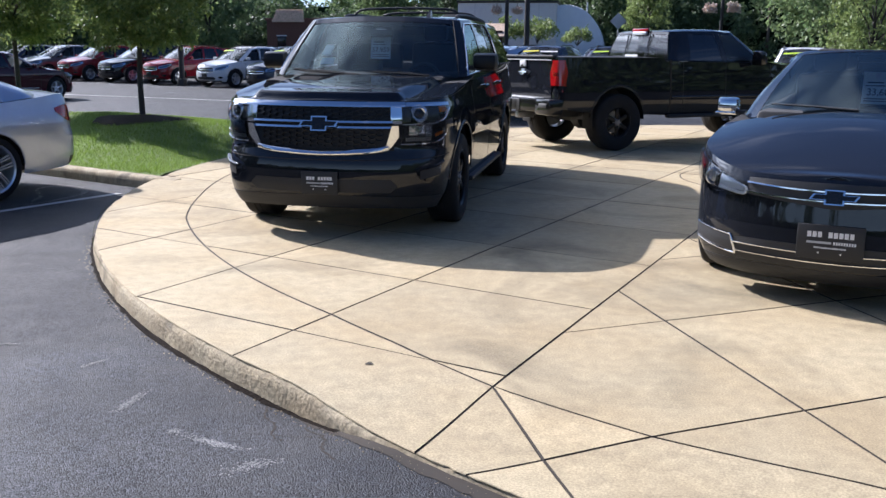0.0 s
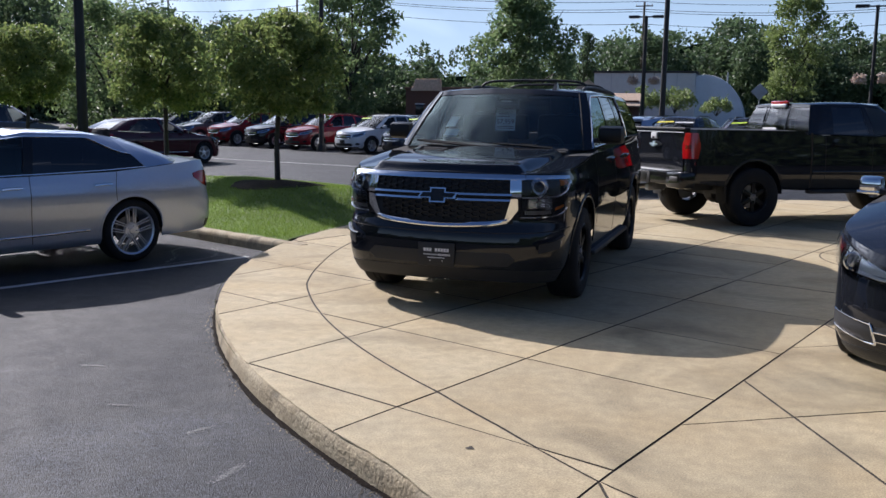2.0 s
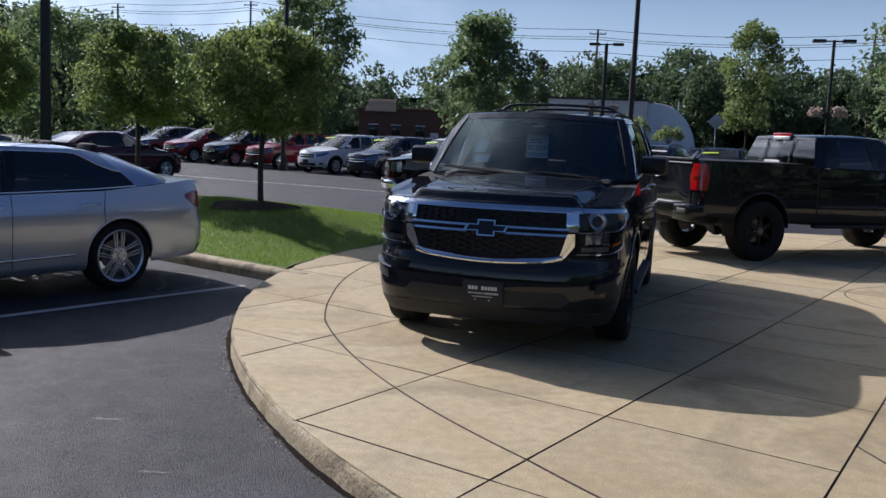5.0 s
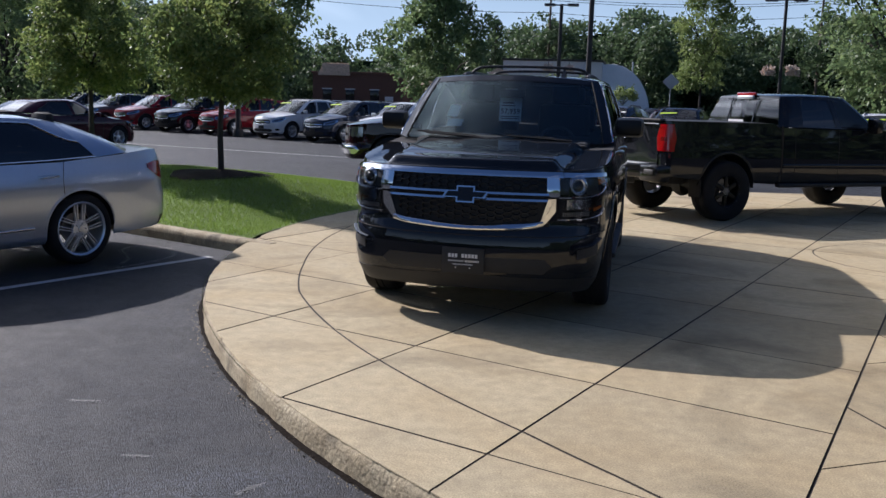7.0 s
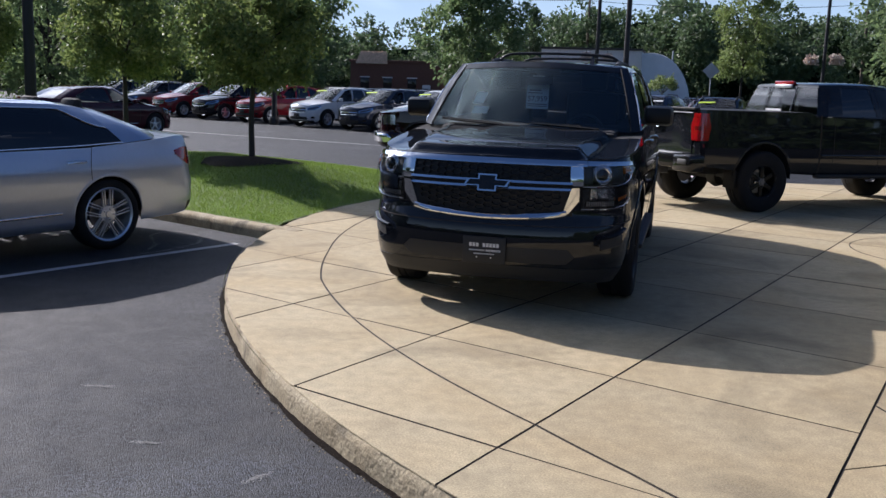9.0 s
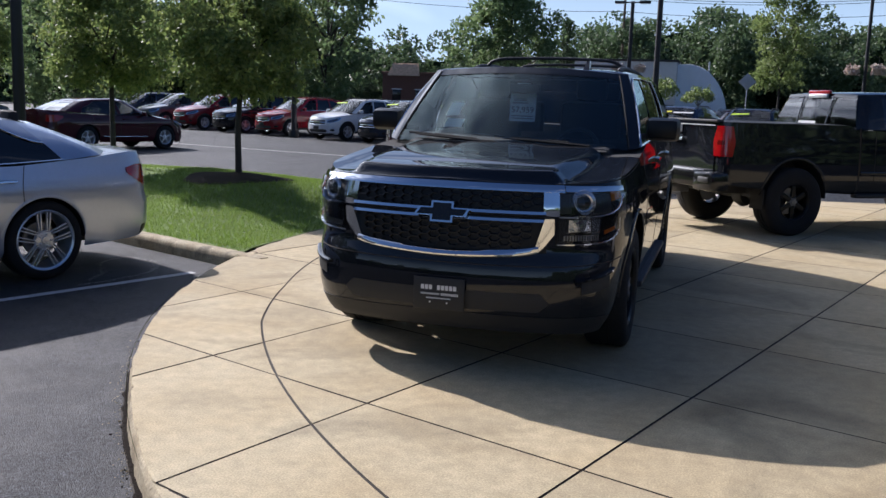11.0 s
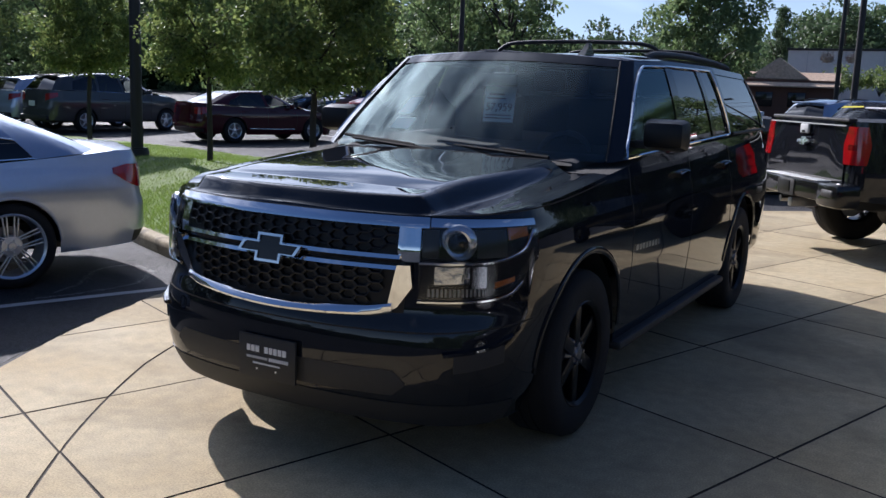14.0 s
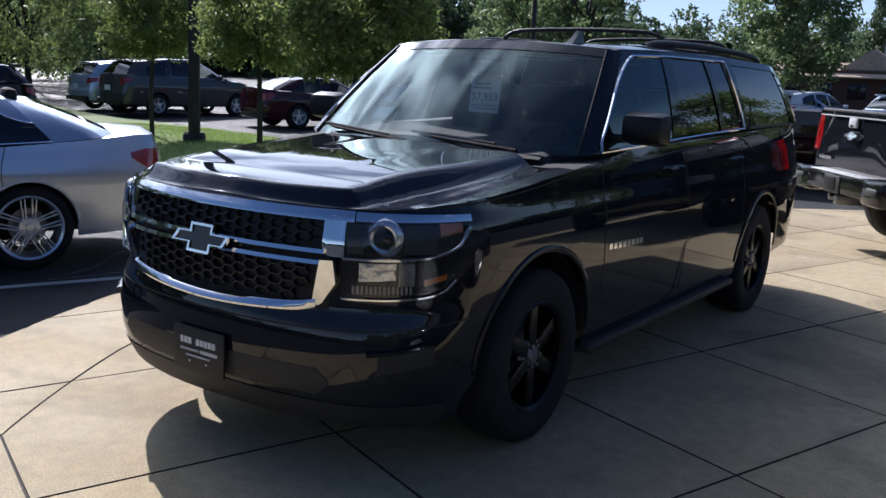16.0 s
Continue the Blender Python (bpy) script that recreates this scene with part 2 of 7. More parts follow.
M_BLACK = mat("black metallic paint", (0.010, 0.0115, 0.0155), 0.22, var=0.05, scale=3, coat=1.0, spec=0.0)
M_SILVER = mat("silver metallic paint", (0.47, 0.54, 0.66), 0.30, metal=0.7, var=0.04, scale=3, coat=1.0, spec=0.3)
M_MAROON = mat("maroon paint", (0.055, 0.008, 0.014), 0.25, var=0.05, scale=3, coat=1.0, spec=0.0)
# darker copy of the maroon, with the second pickup's shade in the colour
M_MAROON_SHADE = mat("maroon paint darkened as in shade", (0.018, 0.004, 0.006), 0.25, var=0.05, scale=3, coat=1.0, spec=0.0)
M_RED = mat("red paint", (0.20, 0.012, 0.018), 0.25, var=0.05, scale=3, coat=1.0, spec=0.0)
M_WHITE = mat("white paint", (0.70, 0.71, 0.72), 0.3, var=0.03, scale=3, coat=1.0, spec=0.3)
M_NAVY = mat("blue grey paint", (0.025, 0.035, 0.06), 0.25, metal=0.2, var=0.05, scale=3, coat=1.0, spec=0.0)
M_GREY = mat("grey paint", (0.07, 0.075, 0.08), 0.3, metal=0.4, var=0.05, scale=3, coat=1.0, spec=0.0)
M_CHROME = mat("chrome", (0.82, 0.83, 0.85), 0.06, metal=1.0, var=0.04, scale=6)
M_PLASTIC = mat("black textured plastic", (0.018, 0.0185, 0.02), 0.55, var=0.15, scale=8, bump=0.2, bscale=300)
M_GRILLE = mat("black grille plastic", (0.006, 0.006, 0.007), 0.42, var=0.15, scale=9, spec=0.35)
M_GLOSSBLK = mat("gloss black plastic", (0.010, 0.010, 0.011), 0.12, var=0.1, scale=6)
M_RUBBER = mat("tyre rubber", (0.007, 0.007, 0.008), 0.85, var=0.25, scale=8, bump=0.3, bscale=120)
M_RIMBLK = mat("black painted rim", (0.005, 0.005, 0.006), 0.3, var=0.1, scale=8, spec=0.3)
M_ALLOY = mat("silver alloy", (0.80, 0.81, 0.83), 0.30, metal=0.75, var=0.08, scale=8)
M_STEEL = mat("brake steel", (0.25, 0.25, 0.26), 0.4, metal=0.9, var=0.2, scale=9)
M_INTERIOR = mat("dark interior cloth", (0.018, 0.018, 0.019), 0.9, var=0.2, scale=12)
M_DASH = mat("grey dashboard", (0.045, 0.045, 0.047), 0.8, var=0.15, scale=10)
M_GLASS = glass("clear windscreen", (0.78, 0.85, 0.85), ior=1.42)
M_DUSTY = glass("dusty windscreen", (0.95, 0.985, 0.975), ior=1.74, dust=(0.025, 0.05), sheen=(0.80, 0.97, 0.95))
M_REAR = glass("pickup rear glass", (0.45, 0.48, 0.50), ior=1.6)
M_TINT = glass("privacy glass", (0.05, 0.055, 0.06), 0.008)
M_LENS = glass("clear lamp lens", (0.90, 0.92, 0.94), 0.02, 1.4)
M_LAMPIN = mat("lamp reflector", (0.55, 0.57, 0.6), 0.14, metal=1.0, var=0.1, scale=20)
M_SATIN = mat("satin silver lamp trim", (0.62, 0.63, 0.66), 0.22, metal=0.8, var=0.06, scale=20)
M_LAMPDARK = mat("faceted reflector", (0.62, 0.63, 0.66), 0.10, metal=1.0, var=0.25, scale=18, bump=0.6, bscale=13)
M_GUIDE = mat("white light guide", (0.82, 0.84, 0.86), 0.25, var=0.05, scale=20, coat=1.0)
# near-black green: shade between the far trees, put into the colour
M_WOODS_SHADE = mat("painted shade within woods", (0.014, 0.026, 0.013), 1.0, var=0.5, scale=0.25, spec=0.0)
M_SCUFF = mat("pale scuff", (0.27, 0.27, 0.265), 0.9, var=0.3, scale=12)
M_REDLENS = mat("red lamp lens", (0.30, 0.003, 0.006), 0.10, var=0.15, scale=25, coat=1.0)
M_REDDARK = mat("dark red lamp lens", (0.12, 0.002, 0.004), 0.10, var=0.15, scale=25, coat=1.0)
M_AMBER = mat("amber reflector", (0.48, 0.12, 0.012), 0.15, var=0.1, scale=30, coat=1.0)
M_POLE = mat("dark bronze pole paint", (0.017, 0.015, 0.015), 0.5, var=0.2, scale=4)
M_WOODPOLE = mat("weathered utility pole", (0.13, 0.105, 0.08), 0.95, var=0.25, scale=3)
M_BRICK = mat("dark brown brick", (0.13, 0.065, 0.045), 0.9, var=0.25, scale=4, bump=0.4, bscale=30)
M_SIDING = mat("pale painted siding", (0.66, 0.65, 0.63), 0.8, var=0.08, scale=2)
M_DOME = mat("white ribbed sheet", (0.78, 0.81, 0.85), 0.6, var=0.08, scale=1)
M_SHINGLE = mat("weathered shingles", (0.58, 0.43, 0.31), 0.95, var=0.4, scale=5, bump=0.6, bscale=30)
M_PAPER = mat("mint price paper", (0.87, 0.98, 0.96), 0.9, var=0.03, scale=8)
M_INK = mat("dark print", (0.03, 0.05, 0.06), 0.9, var=0.1, scale=30)
M_TAGWHITE = mat("white print", (0.75, 0.75, 0.75), 0.8, var=0.1, scale=30)
M_WIRE = mat("cable sheath", (0.02, 0.02, 0.02), 0.8, var=0.1, scale=9)
M_YGREEN = mat("yellow green sticker", (0.55, 0.75, 0.05), 0.7, var=0.05, scale=9)
M_YELLOW = mat("yellow sticker", (0.80, 0.70, 0.06), 0.7, var=0.05, scale=9)
M_SIGNBACK = mat("bare metal sign back", (0.48, 0.49, 0.50), 0.6, metal=0.1, var=0.1, scale=6)
M_FLOWER = leafy("petunia flowers", (0.48, 0.33, 0.28), (0.62, 0.58, 0.50), 0.2)

# ---- helpers of this place ----
def part(name, bm, material, parent=None, label="", smooth=True, angle=40):
    me = bpy.data.meshes.new(name)
    bm.normal_update()
    bm.to_mesh(me)
    bm.free()
    for mm in material if isinstance(material, (list, tuple)) else [material]:
        me.materials.append(mm)
    if smooth:
        for p in me.polygons:
            p.use_smooth = True
        me.set_sharp_from_angle(angle=radians(angle))
    ob = new(name, me)
    if parent:
        ob.parent = parent
    if label:
        tagged(ob, label)
    return ob


def thing(name, label, category, group="", kind="", m=None):
    ob = new(name)
    ob.empty_display_size = 0.1
    if m is not None:
        ob.matrix_world = m
    return tagged(ob, label, category, group, kind)


def outward(bm, c):
    """Turn every face away from c."""
    bm.normal_update()
    c = Vector(c)
    bmesh.ops.reverse_faces(bm, faces=[f for f in bm.faces if f.normal.dot(f.calc_center_median() - c) < 0])
    return bm


def add_box(bm, c, s, bevel=0.0, m=None):
    mat4 = Matrix.Translation(c) @ Matrix.Diagonal((*s, 1))
    if m is not None:
        mat4 = m @ mat4
    r = bmesh.ops.create_cube(bm, size=1, matrix=mat4)
    if bevel:
        es = {e for v in r["verts"] for e in v.link_edges}
        bmesh.ops.bevel(bm, geom=list(es), offset=bevel, segments=2, affect="EDGES", profile=0.5)


def box(c, s, bevel=0.0, m=None):
    bm = bmesh.new()
    add_box(bm, c, s, bevel, m)
    return bm


def add_tube(bm, pts, r, n=8, caps=True):
    """Round bar along points; r is one radius or one for each point."""
    pts = [Vector(p) for p in pts]
    rs = r if isinstance(r, (list, tuple)) else [r] * len(pts)
    rings = []
    up = None
    for i, p in enumerate(pts):
        d = (pts[min(i + 1, len(pts) - 1)] - pts[max(i - 1, 0)]).normalized()
        if up is None:
            up = d.orthogonal().normalized()
        a = (up - d * up.dot(d)).normalized()
        up = a
        b = d.cross(a)
        rings.append([bm.verts.new(p + (a * math.cos(t) + b * math.sin(t)) * rs[i]) for t in (2 * math.pi * k / n for k in range(n))])
    for q, w in zip(rings, rings[1:]):
        for k in range(n):
            bm.faces.new((q[k], q[(k + 1) % n], w[(k + 1) % n], w[k]))
    if caps:
        bm.faces.new(rings[0][::-1])
        bm.faces.new(rings[-1])


def tube(pts, r, n=8):
    bm = bmesh.new()
    add_tube(bm, pts, r, n)
    return bm


def add_lathe(bm, prof, n=32, axis="x", centre=(0, 0, 0)):
    """Turn (radius, along) points round an axis."""
    rings = []
    for r, h in prof:
        ring = []
        for k in range(n):
            t = 2 * math.pi * k / n
            u, v = r * math.cos(t), r * math.sin(t)
            p = (h, u, v) if axis == "x" else (u, v, h) if axis == "z" else (u, h, v)
            ring.append(bm.verts.new(Vector(p) + Vector(centre)))
        rings.append(ring)
    for q, w in zip(rings, rings[1:]):
        for k in range(n):
            bm.faces.new((q[k], q[(k + 1) % n], w[(k + 1) % n], w[k]))


def lathe(prof, n=32, axis="x", centre=(0, 0, 0)):
    bm = bmesh.new()
    add_lathe(bm, prof, n, axis, centre)
    bmesh.ops.recalc_face_normals(bm, faces=bm.faces)
    return bm


def smoothstep(a, b, x):
    t = min(1.0, max(0.0, (x - a) / (b - a)))
    return t * t * (3 - 2 * t)


def lerp_table(tab, x):
    xs = [p[0] for p in tab]
    return float(np.interp(x, xs, [p[1] for p in tab]))


def curve_through(pts, steps=24):
    """Catmull-Rom curve through points, densely sampled."""
    p = [Vector(q) for q in pts]
    p = [p[0] * 2 - p[1]] + p + [p[-1] * 2 - p[-2]]
    out = []
    for i in range(1, len(p) - 2):
        a, b, c, d = p[i - 1 : i + 3]
        for k in range(steps):
            t = k / steps
            out.append(0.5 * (2 * b + (c - a) * t + (2 * a - 5 * b + 4 * c - d) * t * t + (3 * b - a - 3 * c + d) * t ** 3))
    out.append(p[-2])
    return out


def grid_faces(bm, rows, flip=False):
    """Quads between rows of vertices, skipping collapsed ones."""
    for q, w in zip(rows, rows[1:]):
        for k in range(len(q) - 1):
            vs = [q[k], q[k + 1], w[k + 1], w[k]]
            if flip:
                vs.reverse()
            uniq = []
            for v in vs:
                if v not in uniq:
                    uniq.append(v)
            if len(uniq) > 2:
                try:
                    bm.faces.new(uniq)
                except ValueError:
                    pass


class Shell:
    """The painted lower body of a car: a plan outline from the nose's centre round one side to the tail's centre, with
    insets by height at the nose, the side and the tail. a: metres along the outline; nose towards -y."""

    def __init__(self, outline, nose, side, tail, nose_a, tail_a, low, top, arches, arch_r, arch_z):
        d = [Vector((x, y, 0)) for x, y in outline]
        # the curve crosses the middle line squarely at both ends
        ext = [Vector((-d[1].x, d[1].y, 0))] + d + [Vector((-d[-2].x, d[-2].y, 0))]
        c = curve_through(ext, 20)[20:-20]
        self.xy = np.array([(p.x, p.y) for p in c])
        self.a = np.r_[0, np.cumsum(np.hypot(*np.diff(self.xy, axis=0).T))]
        self.len = float(self.a[-1])
        t = np.gradient(self.xy, axis=0)
        t /= np.hypot(*t.T)[:, None]
        self.n = np.c_[t[:, 1], -t[:, 0]]
        self.nose, self.side, self.tail = nose, side, tail
        self.nose_a, self.tail_a = nose_a, tail_a
        self.low, self.top = low, top
        self.arches, self.arch_r, self.arch_z = arches, arch_r, arch_z

    def xyn(self, a):
        f = lambda arr: np.interp(a, self.a, arr)
        return f(self.xy[:, 0]), f(self.xy[:, 1]), f(self.n[:, 0]), f(self.n[:, 1])

    def a_of_y(self, y):
        """Metres along the outline at which the side passes y."""
        i0 = int(np.argmax(self.xy[:, 0] > 0.75 * self.xy[:, 0].max()))
        i1 = len(self.a) - int(np.argmax(self.xy[::-1, 0] > 0.75 * self.xy[:, 0].max()))
        return float(np.interp(y, self.xy[i0:i1, 1], self.a[i0:i1]))

    def inset(self, a, z):
        wn_ = 1 - smoothstep(*self.nose_a, a)
        wt = smoothstep(self.len - self.tail_a[1], self.len - self.tail_a[0], a)
        s = lerp_table(self.side, z)
        s += wn_ * (lerp_table(self.nose, z) - s)
        s += wt * (lerp_table(self.tail, z) - s)
        return s

    def at(self, a, z, off=0.0, side=1):
        x, y, nx, ny = self.xyn(a)
        d = off - self.inset(a, z)
        return Vector((side * max(0.0, x + nx * d), y + ny * d, z))

    def zlow(self, a):
        x, y, *_ = self.xyn(a)
        z = lerp_table(self.low, y)
        if x > 0.6:
            for yw in self.arches:
                h = self.arch_r ** 2 - (y - yw) ** 2
                if h > 0:
                    z = max(z, self.arch_z + math.sqrt(h))
        return z

    def ztop(self, a):
        return lerp_table(self.top, a)

    def wall(self, levels, step=0.05):
        cols = set(np.arange(0, self.len, step).tolist() + [self.len])
        for yw in self.arches:
            for k in range(41):
                cols.add(self.a_of_y(yw + self.arch_r * math.cos(math.pi * k / 40)))
        cols = sorted(cols)
        bm = bmesh.new()
        for side in (1, -1):
            rows = []
            for a in cols:
                lo, hi = self.zlow(a), self.ztop(a)
                vs, last = [], None
                for z in levels:
                    z = min(max(z, lo), hi)
                    if last is None or abs(z - last) > 1e-4:
                        v = bm.verts.new(self.at(a, z, 0, side))
                    last = z
                    vs.append(v)
                rows.append(vs)
            grid_faces(bm, rows, side < 0)
        bmesh.ops.remove_doubles(bm, verts=bm.verts, dist=0.0008)
        return bm

    def deck(self, a0, a1, crown, step=0.06, m=18, shape=None):
        """The cover from side to side over the top edge: hood, boot lid or floor of the cabin."""
        bm = bmesh.new()
        n = max(2, int((a1 - a0) / step))
        rows = []
        for i in range(n + 1):
            a = a0 + (a1 - a0) * i / n
            p = self.at(a, self.ztop(a))
            row = []
            for k in range(m + 1):
                t = 2 * k / m - 1
                z = p.z + crown(p.y) * (1 - t * t) + (shape(t * p.x, p.y) if shape else 0)
                row.append(bm.verts.new((t * p.x, p.y, z)))
            rows.append(row)
        grid_faces(bm, rows, True)
        bmesh.ops.remove_doubles(bm, verts=bm.verts, dist=0.0008)
        return bm

    def patch(self, a0, a1, zlo, zhi, off=0.004, side=1, na=14, nz=6, depth=0.02, bm=None, round_ends=0.0):
        """A raised panel on the body between two heights (numbers or tables over a), with edges going in. side 0: both, over the middle."""
        bm = bm or bmesh.new()
        lo = zlo if callable(zlo) else (lambda a: lerp_table(zlo, a)) if isinstance(zlo, (list, tuple)) else (lambda a: zlo)
        hi = zhi if callable(zhi) else (lambda a: lerp_table(zhi, a)) if isinstance(zhi, (list, tuple)) else (lambda a: zhi)
        if side == 0:
            cols = [(-1, a1 - (a1 - a0) * i / na) for i in range(na)] + [(1, a0 + (a1 - a0) * i / na) for i in range(na + 1)]
        else:
            cols = [(side, a0 + (a1 - a0) * i / na) for i in range(na + 1)]
        rows = []
        for s, a in cols:
            l, h = lo(a), hi(a)
            if round_ends:
                e = min(1.0, (a1 - a) / round_ends) if side == 0 else min(1.0, (a1 - a) / round_ends, (a - a0) / round_ends)
                k = (1 - math.sqrt(max(0.0, 1 - (1 - e) ** 2))) * (h - l) * 0.45
                l, h = l + k, h - k
            zs = [l] + [l + (h - l) * j / nz for j in range(nz + 1)] + [h]
            rows.append([bm.verts.new(self.at(a, z, off if 0 < j < nz + 2 else off - depth, s)) for j, z in enumerate(zs)])
        for end in (0, -1):
            s, a = cols[end]
            zs = [v.co.z for v in rows[end]]
            edge = [bm.verts.new(self.at(a, z, off - depth, s)) for z in zs]
            rows.insert(0, edge) if end == 0 else rows.append(edge)
        grid_faces(bm, rows, side < 0)
        return bm


def sweep_on(shell, pts, w, h, off, side=1, bm=None):
    """A bar on the body along (a, z) points, w wide (or a width for each point) and h proud."""
    bm = bm or bmesh.new()
    dense = curve_through([(a, z, 0) for a, z in pts], 8)
    rows = []
    for i, p in enumerate(dense):
        q = dense[min(i + 1, len(dense) - 1)] - dense[max(i - 1, 0)]
        t = Vector((q.x, q.y, 0)).normalized()
        nn = Vector((-t.y, t.x, 0))
        prof = [(-0.5, -0.3), (-0.5, 0.5), (-0.25, 1.0), (0.25, 1.0), (0.5, 0.5), (0.5, -0.3)]
        row = []
        wide = float(np.interp(i / (len(dense) - 1), np.linspace(0, 1, len(w)), w)) if isinstance(w, list) else w
        for u, k in prof:
            c = p + nn * u * wide
            sd = side
            aa = c.x
            if aa < 0:
                aa, sd = -aa, -side
            row.append(bm.verts.new(shell.at(aa, c.y, off + h * k, sd)))
        rows.append(row)
    grid_faces(bm, rows, side < 0)
    for r in (rows[0], rows[-1]):
        try:
            bm.faces.new(r)
        except ValueError:
            pass
    return bm


class Cabin:
    """Windows, pillars and roof: stations (belt point, roof point) from the windscreen's middle round one side to the rear window's."""

    def __init__(self, stations, bulge=0.03):
        self.st = [(Vector(b), Vector(r)) for b, r in stations]
        self.bulge = bulge
        outs = []
        for (a, _), (b, _) in zip(self.st, self.st[1:]):
            outs.append(Vector((b.y - a.y, a.x - b.x, 0)).normalized())
        self.out = [Vector((0, -1, 0))] + [(p + q).normalized() for p, q in zip(outs, outs[1:])] + [Vector((0, 1, 0))]

    def at(self, k, v, off=0.0, side=1):
        i = min(int(k), len(self.st) - 2)
        t = k - i
        b = self.st[i][0].lerp(self.st[i + 1][0], t)
        r = self.st[i][1].lerp(self.st[i + 1][1], t)
        if i < 2:
            # the windscreen is one even curve from its middle to its edge
            for p, j in ((b, 0), (r, 1)):
                p0, p2 = self.st[0][j], self.st[2][j]
                q = (p.x / p2.x) ** 2
                p.y, p.z = p0.y + (p2.y - p0.y) * q, p0.z + (p2.z - p0.z) * q
        p = b.lerp(r, v)
        out = self.out[i].lerp(self.out[i + 1], t).normalized()
        p = p + out * (self.bulge * 4 * v * (1 - v) + off)
        return Vector((side * max(0.0, p.x), p.y, p.z))

    def panel(self, k0, k1, v0, v1, off=0.0, side=1, nk=6, nv=6, bm=None):
        """v0, v1: numbers or functions of the place along the panel (0 to 1)."""
        bm = bm or bmesh.new()
        f0 = v0 if callable(v0) else (lambda t: v0)
        f1 = v1 if callable(v1) else (lambda t: v1)
        rows = []
        for i in range(nk + 1):
            t = i / nk
            k = k0 + (k1 - k0) * t
            rows.append([bm.verts.new(self.at(k, f0(t) + (f1(t) - f0(t)) * j / nv, off, side)) for j in range(nv + 1)])
        grid_faces(bm, rows, side < 0)
        return bm

    def roof(self, crown, m=16, sub=4):
        bm = bmesh.new()
        ks = [i / sub for i in range((len(self.st) - 1) * sub + 1)]
        rows = []
        y0, y1 = self.st[0][1].y, self.st[-1][1].y
        for k in ks:
            p = self.at(k, 1.0)
            row = []
            for j in range(m + 1):
                t = 2 * j / m - 1
                u = (p.y - y0) / (y1 - y0)
                row.append(bm.verts.new((t * p.x, p.y, p.z + crown * (4 * u * (1 - u)) ** 0.45 * (1 - t ** 4) ** 0.6 if 0 < u < 1 else p.z)))
            rows.append(row)
        grid_faces(bm, rows, True)
        bmesh.ops.remove_doubles(bm, verts=bm.verts, dist=0.0008)
        return bm


def add_wheel(car, x, y, z, r, width, rim_r, side, rim_mat, spokes=6, style="block", label="", seg=40):
    """Tyre, rim and hub as sub-parts of a wheel; the outer face looks to side."""
    w = width
    prof = [(rim_r - 0.01, -w * 0.45), (rim_r + 0.01, -w * 0.5), (r - 0.045, -w * 0.52), (r - 0.012, -w * 0.46), (r, -w * 0.36), (r, -w * 0.12), (r - 0.008, -w * 0.11), (r - 0.008, -w * 0.08), (r, -w * 0.07),
            (r, w * 0.07), (r - 0.008, w * 0.08), (r - 0.008, w * 0.11), (r, w * 0.12), (r, w * 0.36), (r - 0.012, w * 0.46), (r - 0.045, w * 0.52), (rim_r + 0.01, w * 0.5), (rim_r - 0.01, w * 0.45)]
    place = Matrix.Translation((x, y, z)) @ Matrix.Diagonal((side, 1, 1, 1))
    bm = lathe(prof, seg)
    bm.transform(place)
    bmesh.ops.recalc_face_normals(bm, faces=bm.faces)
    wheel = part("wheel", bm, M_RUBBER, car, label)
    bm = bmesh.new()
    add_lathe(bm, [(rim_r + 0.004, w * 0.46), (rim_r - 0.006, w * 0.49), (rim_r - 0.022, w * 0.44), (rim_r - 0.03, w * 0.1), (rim_r - 0.04, -w * 0.4)], seg)
    face = w * 0.40
    if style == "block":
        for k in range(spokes):
            t = 2 * math.pi * k / spokes
            m = Matrix.Rotation(t, 4, "X")
            add_box(bm, (face - 0.02, 0, rim_r * 0.56), (0.035, rim_r * 0.26, rim_r * 0.86), 0.008, m)
    elif style == "fan":
        # five bundles of two slim forked spokes
        for k in range(spokes):
            t = 2 * math.pi * k / spokes
            for d, e in ((-1, -1), (-1, 1), (1, -1), (1, 1)):
                m = Matrix.Rotation(t + d * 0.26 + e * 0.085, 4, "X") @ Matrix.Translation((0, 0, rim_r * 0.58)) @ Matrix.Rotation(-d * 0.20 - e * 0.05, 4, "X")
                add_box(bm, (face - 0.018, 0, 0), (0.026, rim_r * 0.042, rim_r * 0.86), 0.004, m)
    elif style == "split":
        for k in range(spokes):
            t = 2 * math.pi * k / spokes
            for d in (-1, 1):
                m = Matrix.Rotation(t + d * 0.075, 4, "X") @ Matrix.Translation((0, 0, rim_r * 0.57)) @ Matrix.Rotation(-d * 0.06, 4, "X")
                add_box(bm, (face - 0.02, 0, 0), (0.03, rim_r * 0.075, rim_r * 0.84), 0.005, m)
    else:
        for k in range(spokes):
            t = 2 * math.pi * k / spokes
            m = Matrix.Rotation(t, 4, "X")
            add_box(bm, (face - 0.02, 0, rim_r * 0.58), (0.03, rim_r * 0.16, rim_r * 0.80), 0.006, m)
    bm.transform(place)
    bmesh.ops.recalc_face_normals(bm, faces=bm.faces)
    part("rim", bm, rim_mat, wheel)
    bm = bmesh.new()
    add_lathe(bm, [(0.001, face + 0.012), (0.03, face + 0.010), (0.036, face), (rim_r * 0.30, face - 0.006), (rim_r * 0.34, face - 0.03)], 24)
    for k in range(5 if spokes == 5 or style == "split" else 6):
        t = 2 * math.pi * k / (5 if spokes == 5 or style == "split" else 6)
